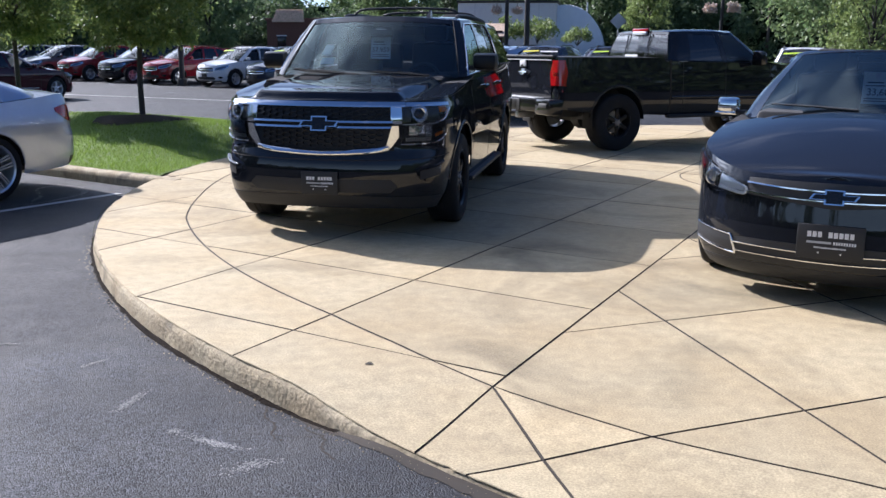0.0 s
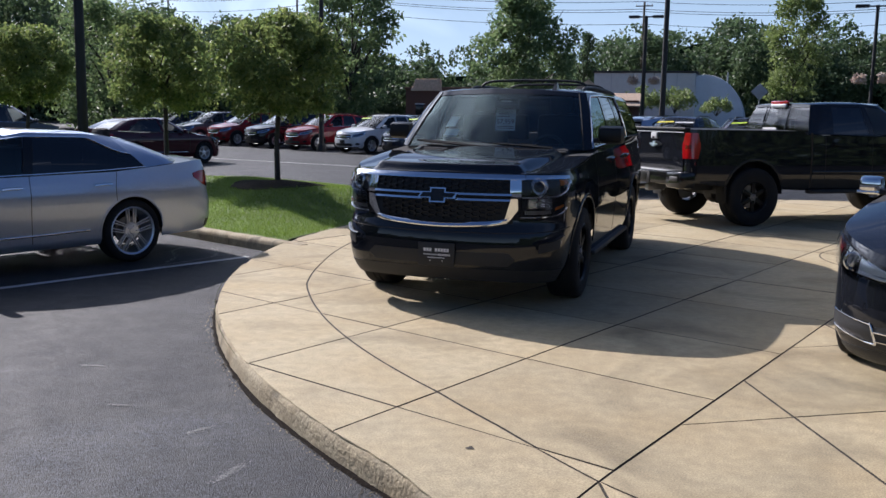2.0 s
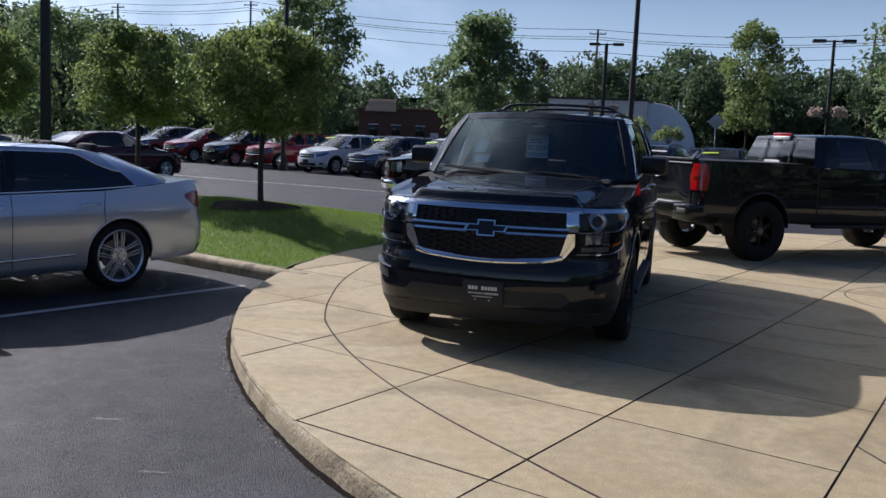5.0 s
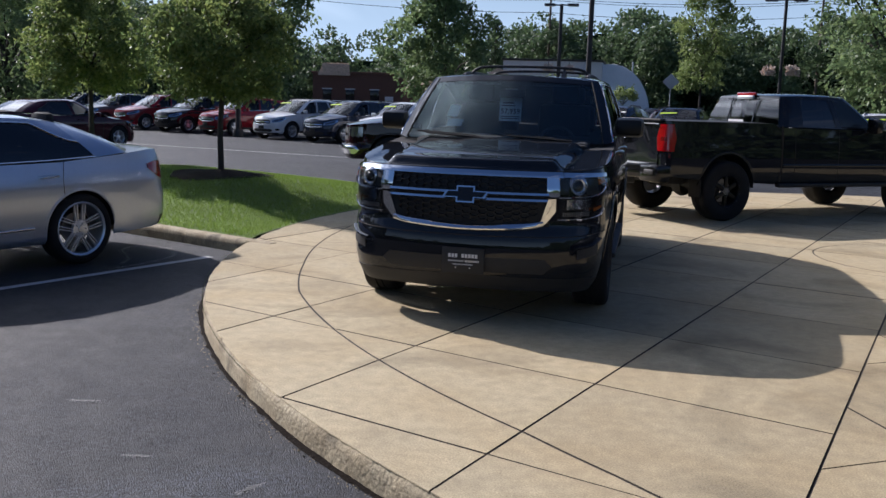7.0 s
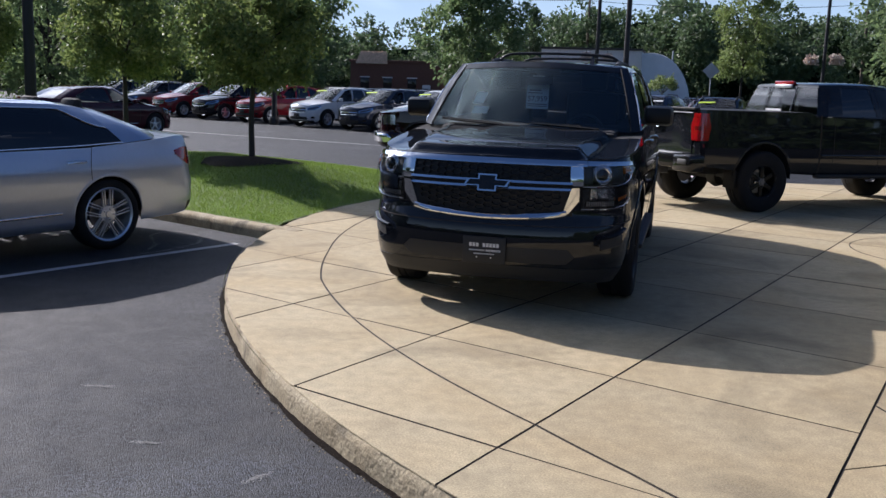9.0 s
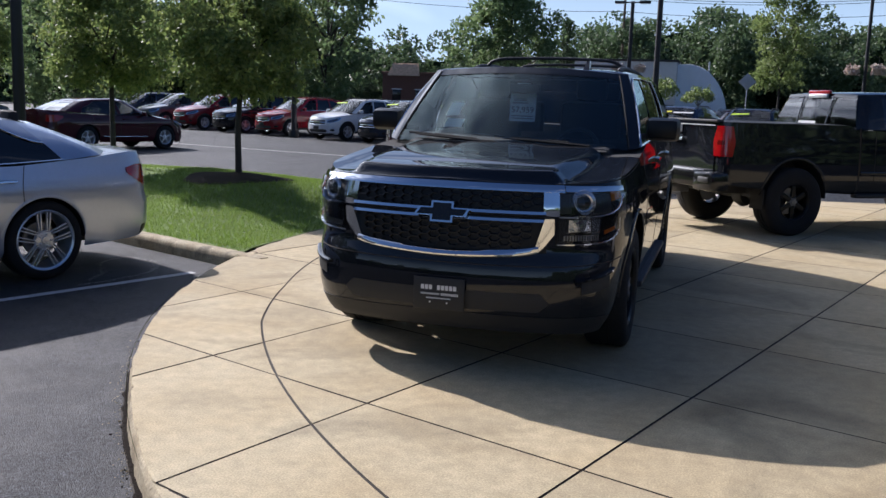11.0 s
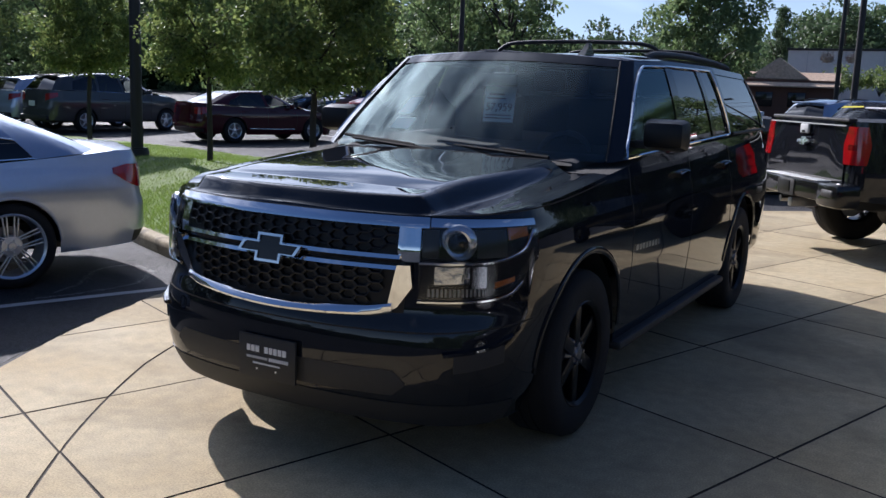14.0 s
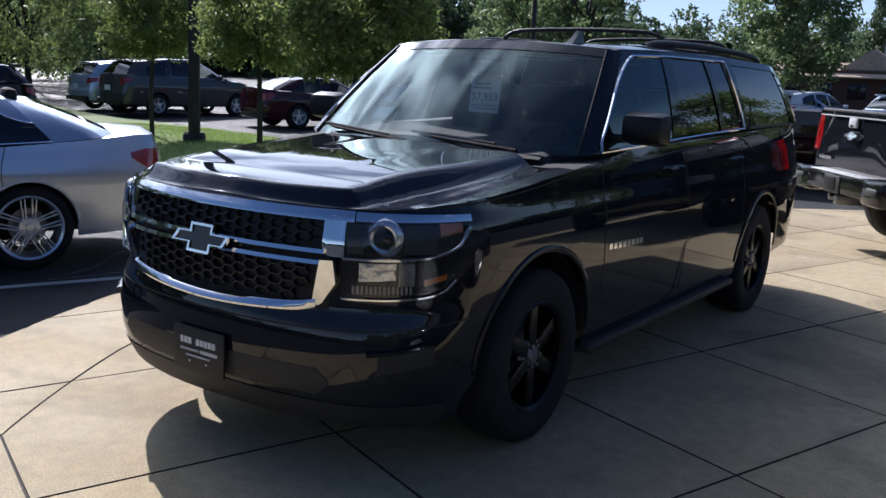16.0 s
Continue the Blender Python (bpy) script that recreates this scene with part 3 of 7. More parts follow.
        add_lathe(bm, [(0.001, face + 0.014), (0.009, face + 0.012), (0.010, face - 0.01)], 8, centre=(0, rim_r * 0.2 * math.cos(t), rim_r * 0.2 * math.sin(t)))
    bm.transform(place)
    bmesh.ops.recalc_face_normals(bm, faces=bm.faces)
    part("hub", bm, rim_mat if rim_mat is not M_RIMBLK else M_STEEL, wheel)
    disc = rim_r * (0.56 if style == "fan" else 0.72)
    bm = lathe([(0.05, 0.0), (disc, 0.0), (disc, -0.025), (0.05, -0.025)], 28)
    bm.transform(place)
    part("brake_disc", bm, M_STEEL, wheel)
    return wheel


def add_arch_liner(car, x, y, z, r, width, side):
    bm = bmesh.new()
    rows = []
    for k in range(21):
        t = math.pi * (k / 20)
        c, s = math.cos(t), math.sin(t)
        rows.append([bm.verts.new((side * (x - d), y + r * c, z + r * s)) for d in (0.0, width)] + [bm.verts.new((side * (x - width), y, z))])
    grid_faces(bm, rows)
    part("arch_liner", bm, M_PLASTIC, car)


# ---- ground, plaza, lawn ----
LDIR = Vector((0.317, 0.948, 0)).normalized()
LOT = -0.05
HUB = (6.19, 4.40)
R_KERB = 9.35
ARC_C = (7.0, 4.80)


def kerb_r(t):
    """Radius of the plaza's edge, which flares where cars drive up."""
    return R_KERB + lerp_table([(0, 0), (235.5, 0), (239.5, 0.09), (242, 0.135), (245, 0.18), (270, 0.2), (290, 0), (360, 0)], math.degrees(t) % 360)


def ramp(x, y):
    """How far a place lies within the stretch of the edge where cars drive up, and its distance outside the edge."""
    a = math.atan2(y - HUB[1], x - HUB[0])
    t = math.degrees(a) % 360
    return smoothstep(235.5, 240.5, t) * smoothstep(285.0, 276.0, t), math.hypot(x - HUB[0], y - HUB[1]) - kerb_r(a)


def dip(x, y):
    """The plaza's edge comes down a little towards the drive."""
    k, out = ramp(x, y)
    return -0.030 * k * smoothstep(-0.9, -0.05, out)


def lot_z(p):
    """The drive lies a kerb's height below the plaza and climbs a little to the car park behind the lawn."""
    d = p[0] * LDIR.x + p[1] * LDIR.y
    k, out = ramp(p[0], p[1])
    return -0.14 + (LOT + 0.14) * smoothstep(3.0, 10.0, d) + 0.085 * k * smoothstep(1.1, 0.02, out)


bm = bmesh.new()
ds = [-1500, -200, -40, -12, -9, *[-7 + 0.12 * k for k in range(51)], 0, 3, 4, 5, 6, 7, 8, 9, 10, 12, 20, 40, 90, 250, 2500]
ts = [-2500, -300, -80, -40, -20, -10, 0, *[1 + 0.12 * k for k in range(60)], 10, 20, 40, 80, 300, 2500]
perp = Vector((LDIR.y, -LDIR.x, 0))
rows = []
for d in ds:
    row = []
    for t in ts:
        p = LDIR * d + perp * t
        row.append(bm.verts.new((p.x, p.y, lot_z(p))))
    rows.append(row)
grid_faces(bm, rows, True)
ground = tagged(part("ground", bm, M_ASPHALT), "dark sealed asphalt drive and car park, worn and cracked", "ground", kind="structure")

# plaza: a round slab with a kerb edge
bm = bmesh.new()
N = 900
prof = [(0.0, -0.0045), (R_KERB - 0.85, -0.0052), (R_KERB - 0.55, -0.0052), (R_KERB - 0.30, -0.0053), (R_KERB - 0.06, -0.0055), (R_KERB - 0.018, -0.010), (R_KERB - 0.004, -0.03), (R_KERB, -0.07), (R_KERB + 0.012, -0.20)]
rings = []
centre = bm.verts.new((*HUB, prof[0][1]))
for r, z in prof[1:]:
    ring = []
    for k in range(N):
        t = 2 * math.pi * k / N
        w = (0.012 * noise.noise((36 * math.cos(t), 36 * math.sin(t), z * 9)) + 0.009 * noise.noise((130 * math.cos(t), 130 * math.sin(t), z * 20))) if z < -0.006 else 0
        rr = r + w + (kerb_r(t) - R_KERB if r > 1 else 0)
        x, y = HUB[0] + rr * math.cos(t), HUB[1] + rr * math.sin(t)
        ring.append(bm.verts.new((x, y, z + dip(x, y) * smoothstep(-0.2, -0.07, z))))
    rings.append(ring)
for k in range(N):
    bm.faces.new((centre, rings[0][k], rings[0][(k + 1) % N]))
for q, w in zip(rings, rings[1:]):
    for k in range(N):
        bm.faces.new((q[k], w[k], w[(k + 1) % N], q[(k + 1) % N]))
for f_ in bm.faces:
    f_.material_index = 1 if all(ramp(v.co.x, v.co.y)[1] < -0.058 for v in f_.verts) else 0
plaza = tagged(part("pavement", bm, [M_KERB, M_JOINT]), "round raised concrete display plaza with a worn kerb edge", "pavement", kind="structure")

# dark dirt and crumbs gathered along the foot of the plaza's edge
bm = bmesh.new()
rows = []
rg = random.Random(77)
for k in range(700):
    t = radians(168 + 70 * k / 699)
    w = 0.016 + 0.028 * max(0, noise.noise((9 * t, 3, 1)) + 0.25) + 0.022 * max(0, noise.noise((70 * t, 5, 1)))
    row = []
    for q, h in ((-0.03, 0.008), (0.012, 0.007), (0.012 + w * 0.6, 0.006), (0.012 + w, 0.0015)):
        r = kerb_r(t) + q
        p = (HUB[0] + r * math.cos(t), HUB[1] + r * math.sin(t))
        row.append(bm.verts.new((*p, lot_z(p) + h + 0.002 * noise.noise((p[0] * 40, p[1] * 40, 0)))))
    rows.append(row)
grid_faces(bm, rows)
for k in range(170):
    t = radians(rg.uniform(168, 238))
    r = kerb_r(t) + 0.012 + abs(rg.gauss(0, 0.03))
    p = (HUB[0] + r * math.cos(t), HUB[1] + r * math.sin(t))
    d = rg.uniform(0.003, 0.008)
    add_box(bm, (0, 0, 0), (d, d * rg.uniform(0.5, 1.6), d * 0.7), 0, pose(*p, lot_z(p) + d * 0.3, 0, 0, rg.uniform(0, 360)))
bmesh.ops.recalc_face_normals(bm, faces=bm.faces)
tagged(part("gutter_dirt", bm, M_SOIL, smooth=False), "dark dirt and crumbs along the kerb foot", "dirt", kind="stuff")

# lawn on a low mound
KERB_A, KERB_D = Vector((-3.28, 3.1, 0)), Vector((-0.93, 0.40, 0)).normalized()
FAR_A = Vector((-1.65, 10.0, 0))


def lawn_width(s):
    return float(np.interp(s, [-6, 6, 15, 22, 34], [7.0, 6.9, 5.3, 3.2, 2.2]))


def mound(x, y):
    p = Vector((x, y, 0))
    kn = Vector((-KERB_D.y, KERB_D.x, 0))
    if kn.y < 0:
        kn = -kn
    near = (p - KERB_A).dot(kn)
    s = (p - KERB_A).dot(KERB_D)
    far = lawn_width(s) - near
    crest = float(np.interp(s, [-6, 5, 8, 10, 14, 34], [0.40, 0.40, 0.30, 0.20, 0.15, 0.10]))
    edge = math.hypot(x - HUB[0], y - HUB[1]) - R_KERB
    h = crest * smoothstep(0.0, 3.2, near - 0.1) * smoothstep(-0.3, 4.4, far) * smoothstep(0.05, 2.2, edge)
    return near, far, edge, -0.035 * smoothstep(2.0, 0.0, far) + h + (0.02 * noise.noise((x * 1.3, y * 1.3, 0)) if near > 0.2 else 0)


bm = bmesh.new()
rows = []
kn = Vector((0.40, 0.93, 0)).normalized()
for i in range(141):
    s = -6 + 40 * (i / 140) ** 1.0
    row = []
    for j in range(36):
        w = 0.14 + (lawn_width(s) - 0.14) * j / 35
        p = KERB_A + KERB_D * s + kn * w
        e = Vector((p.x - HUB[0], p.y - HUB[1]))
        if e.length < R_KERB + 0.012:
            e = e.normalized() * (R_KERB + 0.012)
            p = Vector((HUB[0] + e.x, HUB[1] + e.y, 0))
        row.append(bm.verts.new((p.x, p.y, mound(p.x, p.y)[3])))
    rows.append(row)
grid_faces(bm, rows)
bmesh.ops.remove_doubles(bm, verts=bm.verts, dist=0.002)
bmesh.ops.recalc_face_normals(bm, faces=bm.faces)
lawn = tagged(part("lawn", bm, M_TURF), "short green lawn on a low mound beside the plaza", "lawn", kind="structure")

# kerb of the lawn along the parking bays, in cast lengths
def kerb_piece(length):
    bm = bmesh.new()
    prof = [(0.0, -0.22), (0.004, -0.06), (0.012, -0.02), (0.032, 0.0), (0.06, 0.008), (0.15, 0.010), (0.16, 0.0), (0.16, -0.2)]
    rows = []
    n = 12
    for i in range(n + 1):
        x = length * i / n
        k = 0.004 if i in (0, n) else 0
        rows.append([bm.verts.new((x, a + 0.004 * noise.noise((x * 5, a * 9, length)) + (k if j < 4 else 0), z - (k if z > -0.05 else 0) + 0.004 * noise.noise((x * 6, z * 7, 3)))) for j, (a, z) in enumerate(prof)])
    grid_faces(bm, rows)
    for r in (rows[0], rows[-1]):
        bm.faces.new(r)
    bmesh.ops.recalc_face_normals(bm, faces=bm.faces)
    return bm


kerb = thing("kerb", "worn concrete kerb stones between lawn and bays", "kerb", kind="structure")
ang = math.degrees(math.atan2(KERB_D.y, KERB_D.x))
at_s = -0.55
first = part("kerb_stone", kerb_piece(2.0), M_KERB, kerb)
me_k = first.data
for i, ln in enumerate([1.45, 2.0, 2.0, 2.0, 2.0, 2.0, 2.0, 2.0, 2.0]):
    ob = first if i == 0 else new("kerb_stone", me_k)
    ob.parent = kerb
    p = KERB_A + KERB_D * (at_s + ln)
    ob.matrix_world = pose(p.x, p.y, 0, 0, 0, ang + 180) @ Matrix.Diagonal((ln / 2.0 * 0.997, 1, 1, 1))
    at_s += ln

# painted bay lines and the lane line
def strip(name, a, b, w, z=0.004):
    a, b = Vector(a), Vector(b)
    n = Vector((-(b - a).y, (b - a).x, 0)).normalized() * w / 2
    bm = bmesh.new()
    k = max(2, int((b - a).length / 0.5))
    rows = []
    for i in range(k + 1):
        p = a.lerp(b, i / k)
        rows.append([bm.verts.new((q.x, q.y, lot_z(q) + z)) for q in (p - n, p + n)])
    grid_faces(bm, rows, True)
    return part(name, bm, M_LINE)


for a, b in (((-4.22, 0.43, 0), (-3.33, 2.66, 0)),):
    d = (Vector(b) - Vector(a)).normalized()
    for k in range(0, 4):
        o = Vector(b) + Vector((-2.62 * k, 1.12 * k, 0))
        tagged(strip("bay_line", o - d * 5.2, o, 0.10), "worn white bay line on asphalt", "line", kind="structure")
tagged(strip("lane_line", (-5.5, 19.0, 0), (-34, 26.5, 0), 0.12), "faded white lane line on asphalt", "line", kind="structure")

# ---- cars ----
def frange(a, b, d):
    n = max(1, int(round((b - a) / d)))
    return [a + (b - a) * i / n for i in range(n + 1)]


def car_base(name, label, m, shell, cabin, paint, levels, step, wheel, hood_a, cowl_a, crown, roof_crown, panes, frames, glass_f, glass_s, trunk_a=None, group="", hood_shape=None, liner=True, clear_rear=False):
    """Body wall, hood, cabin floor, roof, pillars and glass of one car."""
    car = thing(name, label, "car" if "truck" not in name else "truck", group, m=m)
    mid = (0, (cabin.st[0][0].y + cabin.st[-1][0].y) / 2, cabin.st[0][0].z)
    part("body", shell.wall(levels, step), paint, car, angle=35)
    part("hood", shell.deck(0, cowl_a, crown, step if not hood_shape else 0.02, 18 if not hood_shape else 72, hood_shape), paint, car)
    end = trunk_a or shell.len
    part("cabin_floor", shell.deck(cowl_a, end, lambda y: -0.02, step * 2, 6), M_INTERIOR, car)
    if trunk_a:
        part("boot_lid", shell.deck(trunk_a, shell.len, lambda y: 0.025, step, 14), paint, car)
    part("roof", cabin.roof(roof_crown), paint, car, angle=60)
    for side in (1, -1):
        for k0, k1, v0, v1 in frames:
            part("pillar" if v0 == 0 and v1 == 1 else "window_frame", cabin.panel(k0, k1, v0, v1, 0, side, 24 if callable(v0) else 6, 6), paint, car)
    for nm, k0, k1, v0, v1, both in panes:
        if both:
            bm = bmesh.new()
            for side in (1, -1):
                cabin.panel(k0, k1, v0, v1, -0.006, side, 10, 8, bm)
            bmesh.ops.remove_doubles(bm, verts=bm.verts, dist=0.0008)
            outward(bm, mid)
            ob = part(nm, bm, M_REAR if clear_rear and nm == "rear_window" else glass_f if nm == "windscreen" else glass_s, car)
            ob.visible_shadow = True
        else:
            for side in (1, -1):
                part(nm, outward(cabin.panel(k0, k1, v0, v1, -0.006, side, 24, 6), mid), glass_f if nm == "front_door_glass" else glass_s, car)
    xw, ys, r, w, rim_r, rim_mat, spokes, style = wheel
    for y in ys:
        for side in (1, -1):
            add_wheel(car, side * (xw - w / 2), y, r, r, w, rim_r, side, rim_mat, spokes, style, seg=40 if step < 0.08 else 24)
            if liner:
                add_arch_liner(car, xw - 0.03, y, shell.arch_z, shell.arch_r + 0.01, 0.40, side)
    lo = min(z for _, z in shell.low)
    y0, y1 = shell.xy[:, 1].min(), shell.xy[:, 1].max()
    part("underbody", box((0, (y0 + y1) / 2, lo + 0.16), (2 * xw - 0.75, (y1 - y0) - 0.5, 0.22)), M_PLASTIC, car)
    return car


def mirror_pair(car, x, y, z, w, h, d, paint, chrome=None):
    for side in (1, -1):
        bm = box((side * (x + w / 2 + 0.05), y, z), (w, d, h), min(d, h) * 0.28)
        for v in bm.verts:
            if v.co.y < y - d * 0.2:
                v.co.z = z + (v.co.z - z) * 0.86
                v.co.x = side * (x + 0.05 + w / 2) + (v.co.x - side * (x + 0.05 + w / 2)) * 0.9
        ob = part("wing_mirror", bm, paint, car)
        part("mirror_arm", box((side * (x + 0.0), y + 0.01, z - h * 0.33), (0.16, d * 0.6, h * 0.25), 0.008), M_PLASTIC, ob)
        if chrome:
            part("chrome_cap", box((side * (x + w / 2 + 0.06), y - 0.004, z - h * 0.36), (w * 0.92, d * 1.02, h * 0.14), 0.008), M_CHROME, ob, "bright chrome lower edge")


# -- the large black SUV --
SUV_OUT = [(0, 0), (0.3, 0.015), (0.58, 0.075), (0.74, 0.15), (0.86, 0.27), (0.945, 0.42), (0.99, 0.62), (1.01, 0.9), (1.018, 1.4), (1.02, 2.6), (1.02, 4.0), (1.01, 4.85), (0.985, 5.3), (0.93, 5.54), (0.80, 5.66), (0.4, 5.71), (0, 5.72)]
SUV = Shell(SUV_OUT,
            nose=[(0.18, 0.13), (0.22, 0.07), (0.28, 0.02), (0.36, -0.02), (0.44, -0.04), (0.56, -0.045), (0.64, -0.035), (0.70, -0.018), (0.74, 0.0), (1.0, 0.005), (1.10, 0.03), (1.16, 0.07), (1.3, 0.10)],
            side=[(0.25, 0.10), (0.34, 0.045), (0.42, 0.03), (0.55, 0.018), (0.75, 0.0), (0.95, 0.0), (1.06, 0.012), (1.12, 0.03), (1.22, 0.045), (1.31, 0.065), (1.4, 0.09)],
            tail=[(0.25, 0.08), (0.36, 0.0), (0.42, -0.05), (0.66, -0.05), (0.70, 0.0), (1.3, 0.03)],
            nose_a=(0.85, 1.35), tail_a=(0.5, 1.0),
            low=[(-0.1, 0.262), (0.15, 0.255), (0.4, 0.235), (0.58, 0.235), (1.5, 0.34), (4.0, 0.36), (5.0, 0.40), (5.8, 0.42)],
            top=[(0, 1.135), (0.62, 1.13), (0.95, 1.14), (1.4, 1.18), (2.1, 1.25), (2.45, 1.28), (2.75, 1.315), (6.0, 1.38), (7.6, 1.38)],
            arches=(1.06, 4.36), arch_r=0.475, arch_z=0.42)
SUV_CAB = Cabin([((0, 1.40, 1.30), (0, 2.06, 1.862)), ((0.42, 1.42, 1.30), (0.36, 2.08, 1.857)), ((0.865, 1.57, 1.285), (0.70, 2.165, 1.834)), ((0.905, 1.60, 1.29), (0.738, 2.195, 1.829)),
                 ((0.94, 1.63, 1.30), (0.765, 2.22, 1.835)), ((0.955, 2.62, 1.335), (0.785, 2.70, 1.85)), ((0.955, 2.76, 1.34), (0.785, 2.84, 1.852)), ((0.955, 3.86, 1.372), (0.785, 3.73, 1.855)), ((0.955, 4.0, 1.375), (0.785, 3.92, 1.855)),
                 ((0.945, 5.16, 1.38), (0.765, 4.98, 1.838)), ((0.91, 5.46, 1.38), (0.73, 5.25, 1.82)), ((0.78, 5.60, 1.38), (0.60, 5.37, 1.803)), ((0, 5.66, 1.38), (0, 5.43, 1.813))], 0.02)


def door_arc(t):
    """Upper edge of the front door glass, rounded towards the windscreen pillar."""
    return 0.55 + 0.375 * math.sqrt(max(0.0, 1 - (1 - min(1.0, t / 0.30)) ** 2))


def hood_shape_suv(x, y):
    """A steep lip over the grille, a raised middle with creased edges and a shallow valley beside each fender."""
    a = abs(x)
    back = y - 0.06 - float(np.interp(a, SUV.xy[:120, 0], SUV.xy[:120, 1]))
    edge = 0.60 + 0.07 * smoothstep(0.2, 1.3, y)
    lip = 0.068 * (1 - 0.45 * smoothstep(0.35, 1.3, y)) * smoothstep(-0.012, 0.055, back) * smoothstep(edge + 0.07, edge - 0.02, a)
    ridge = 0.010 * smoothstep(edge, edge - 0.045, a) * smoothstep(0.10, 0.75, y)
    swell = 0.005 * smoothstep(0.34, 0.22, a) * smoothstep(0.35, 1.0, y)
    return lip + ridge + swell - 0.010 * smoothstep(edge, edge + 0.06, a) * smoothstep(0.90, 0.80, a) * smoothstep(0.2, 0.6, y)


suv = car_base("suv", "large black SUV with chrome grille parked on the plaza", Matrix.Identity(4), SUV, SUV_CAB, M_BLACK, frange(0.18, 1.41, 0.03), 0.045,
               (1.0, (1.06, 4.36), 0.405, 0.27, 0.26, M_RIMBLK, 6, "block"), 0, SUV.a_of_y(1.36), lambda y: 0.004 + 0.008 * smoothstep(0.0, 0.75, y), 0.05,
               [("windscreen", 0, 2, 0.0, 0.915, True), ("front_door_glass", 4, 5, 0.03, door_arc, False), ("rear_door_glass", 6, 7, 0.03, 0.925, False), ("quarter_glass", 8, 9, 0.03, 0.90, False), ("rear_window", 11, 12, 0.05, 0.85, True)],
               [(0, 2, 0.915, 1), (2, 4, 0, 1), (4, 5, door_arc, 1), (5, 8, 0.925, 1), (8, 9, 0.90, 1), (4, 9, 0, 0.03), (5, 6, 0, 1), (7, 8, 0, 1), (9, 11, 0, 1), (11, 12, 0, 0.05), (11, 12, 0.85, 1)],
               M_DUSTY, M_TINT, hood_shape=hood_shape_suv)
mirror_pair(suv, 0.90, 1.90, 1.43, 0.25, 0.17, 0.13, M_GRILLE)
def flat_poly(pts, thick, m, inner=None):
    """A plate of polygon outline in its own x-z plane, facing -y."""
    bm = bmesh.new()
    front = [bm.verts.new((x, -thick, z)) for x, z in pts]
    back = [bm.verts.new((x, 0, z)) for x, z in pts]
    n = len(pts)
    for k in range(n):
        bm.faces.new((front[k], back[k], back[(k + 1) % n], front[(k + 1) % n]))
    if inner:
        hole = [bm.verts.new((x, -thick, z)) for x, z in inner]
        for k in range(n):
            bm.faces.new((front[k], front[(k + 1) % n], hole[(k + 1) % n], hole[k]))
    else:
        bm.faces.new(front)
    bmesh.ops.recalc_face_normals(bm, faces=bm.faces)
    bm.transform(m)
    return bm


def text_bm(words, size):
    cu = bpy.data.curves.new("words", "FONT")
    cu.body, cu.size, cu.extrude, cu.align_x = words, size, 0.0006, "CENTER"
    ob = bpy.data.objects.new("words", cu)
    scene.collection.objects.link(ob)
    bpy.context.view_layer.update()
    me = bpy.data.meshes.new_from_object(ob.evaluated_get(bpy.context.evaluated_depsgraph_get()))
    bm = bmesh.new()
    bm.from_mesh(me)
    bpy.data.objects.remove(ob)
    bpy.data.meshes.remove(me)
    return bm


BOW = [(-0.5, -0.16), (-0.20, -0.16), (-0.20, -0.42), (0.20, -0.42), (0.20, -0.16), (0.42, -0.16), (0.5, 0.16), (0.20, 0.16), (0.20, 0.42), (-0.20, 0.42), (-0.20, 0.16), (-0.42, 0.16)]


def emblem(car, p, w, h, turn=0.0, dark=True):
    """Cross-shaped maker's mark, a dark field in a bright rim, as a plain shape."""
    m = Matrix.Translation(p) @ Matrix.Rotation(turn, 4, "Z") @ Matrix.Rotation(radians(-14), 4, "X")
    out = [(x * w, z * h) for x, z in BOW]
    cx = [(x * w * 0.90 + (0.005 if abs(x) < 0.3 else 0) * (-1 if x > 0 else 1), z * h * 0.82) for x, z in BOW]
    e = part("emblem", flat_poly(out, 0.016, m, cx), M_CHROME, car, "chrome cross-shaped emblem rim", smooth=False)
    part("emblem_field", flat_poly(cx, 0.010, m), M_GLOSSBLK if dark else M_CHROME, e, smooth=False)


def number_plate(car, p, w, h, turn=0.0):
    m = Matrix.Translation(p) @ Matrix.Rotation(turn, 4, "Z")
    pl = part("plate", box((0, 0, 0), (w, 0.012, h), 0.004, m), M_PLASTIC, car, "black dealer plate with pale printed bars")
    u = w / 0.30
    for x0, dx, n, z, bw, bh in ((-0.095, 0.0236, 9, 0.035, 0.018, 0.026), (0.018, 0.0115, 9, -0.002, 0.008, 0.014), (-0.068, 0.008, 18, -0.026, 0.0055, 0.007)):
        bm = bmesh.new()
        for k in range(n):
            if n > 9 or k != 3 or dx < 0.02:
                add_box(bm, ((x0 + dx * k) * u, -0.008, z * u), (bw * u, 0.003, bh * u), 0, m)
        tagged(part("printed_bar", bm, M_TAGWHITE, pl, "pale printed bars", smooth=False), kind="stuff")
    part("flash", box((-0.05 * u, -0.008, -0.002 * u), (0.11 * u, 0.003, 0.010 * u), 0, m), M_SIGNBACK, pl, smooth=False)
    for sx in (-1, 1):
        part("screw", lathe([(0.001, -0.010), (0.005, -0.010), (0.005, 0)], 8, "y", (m @ Vector((sx * 0.05 * u, 0, -0.05 * u)))), M_ALLOY, pl)


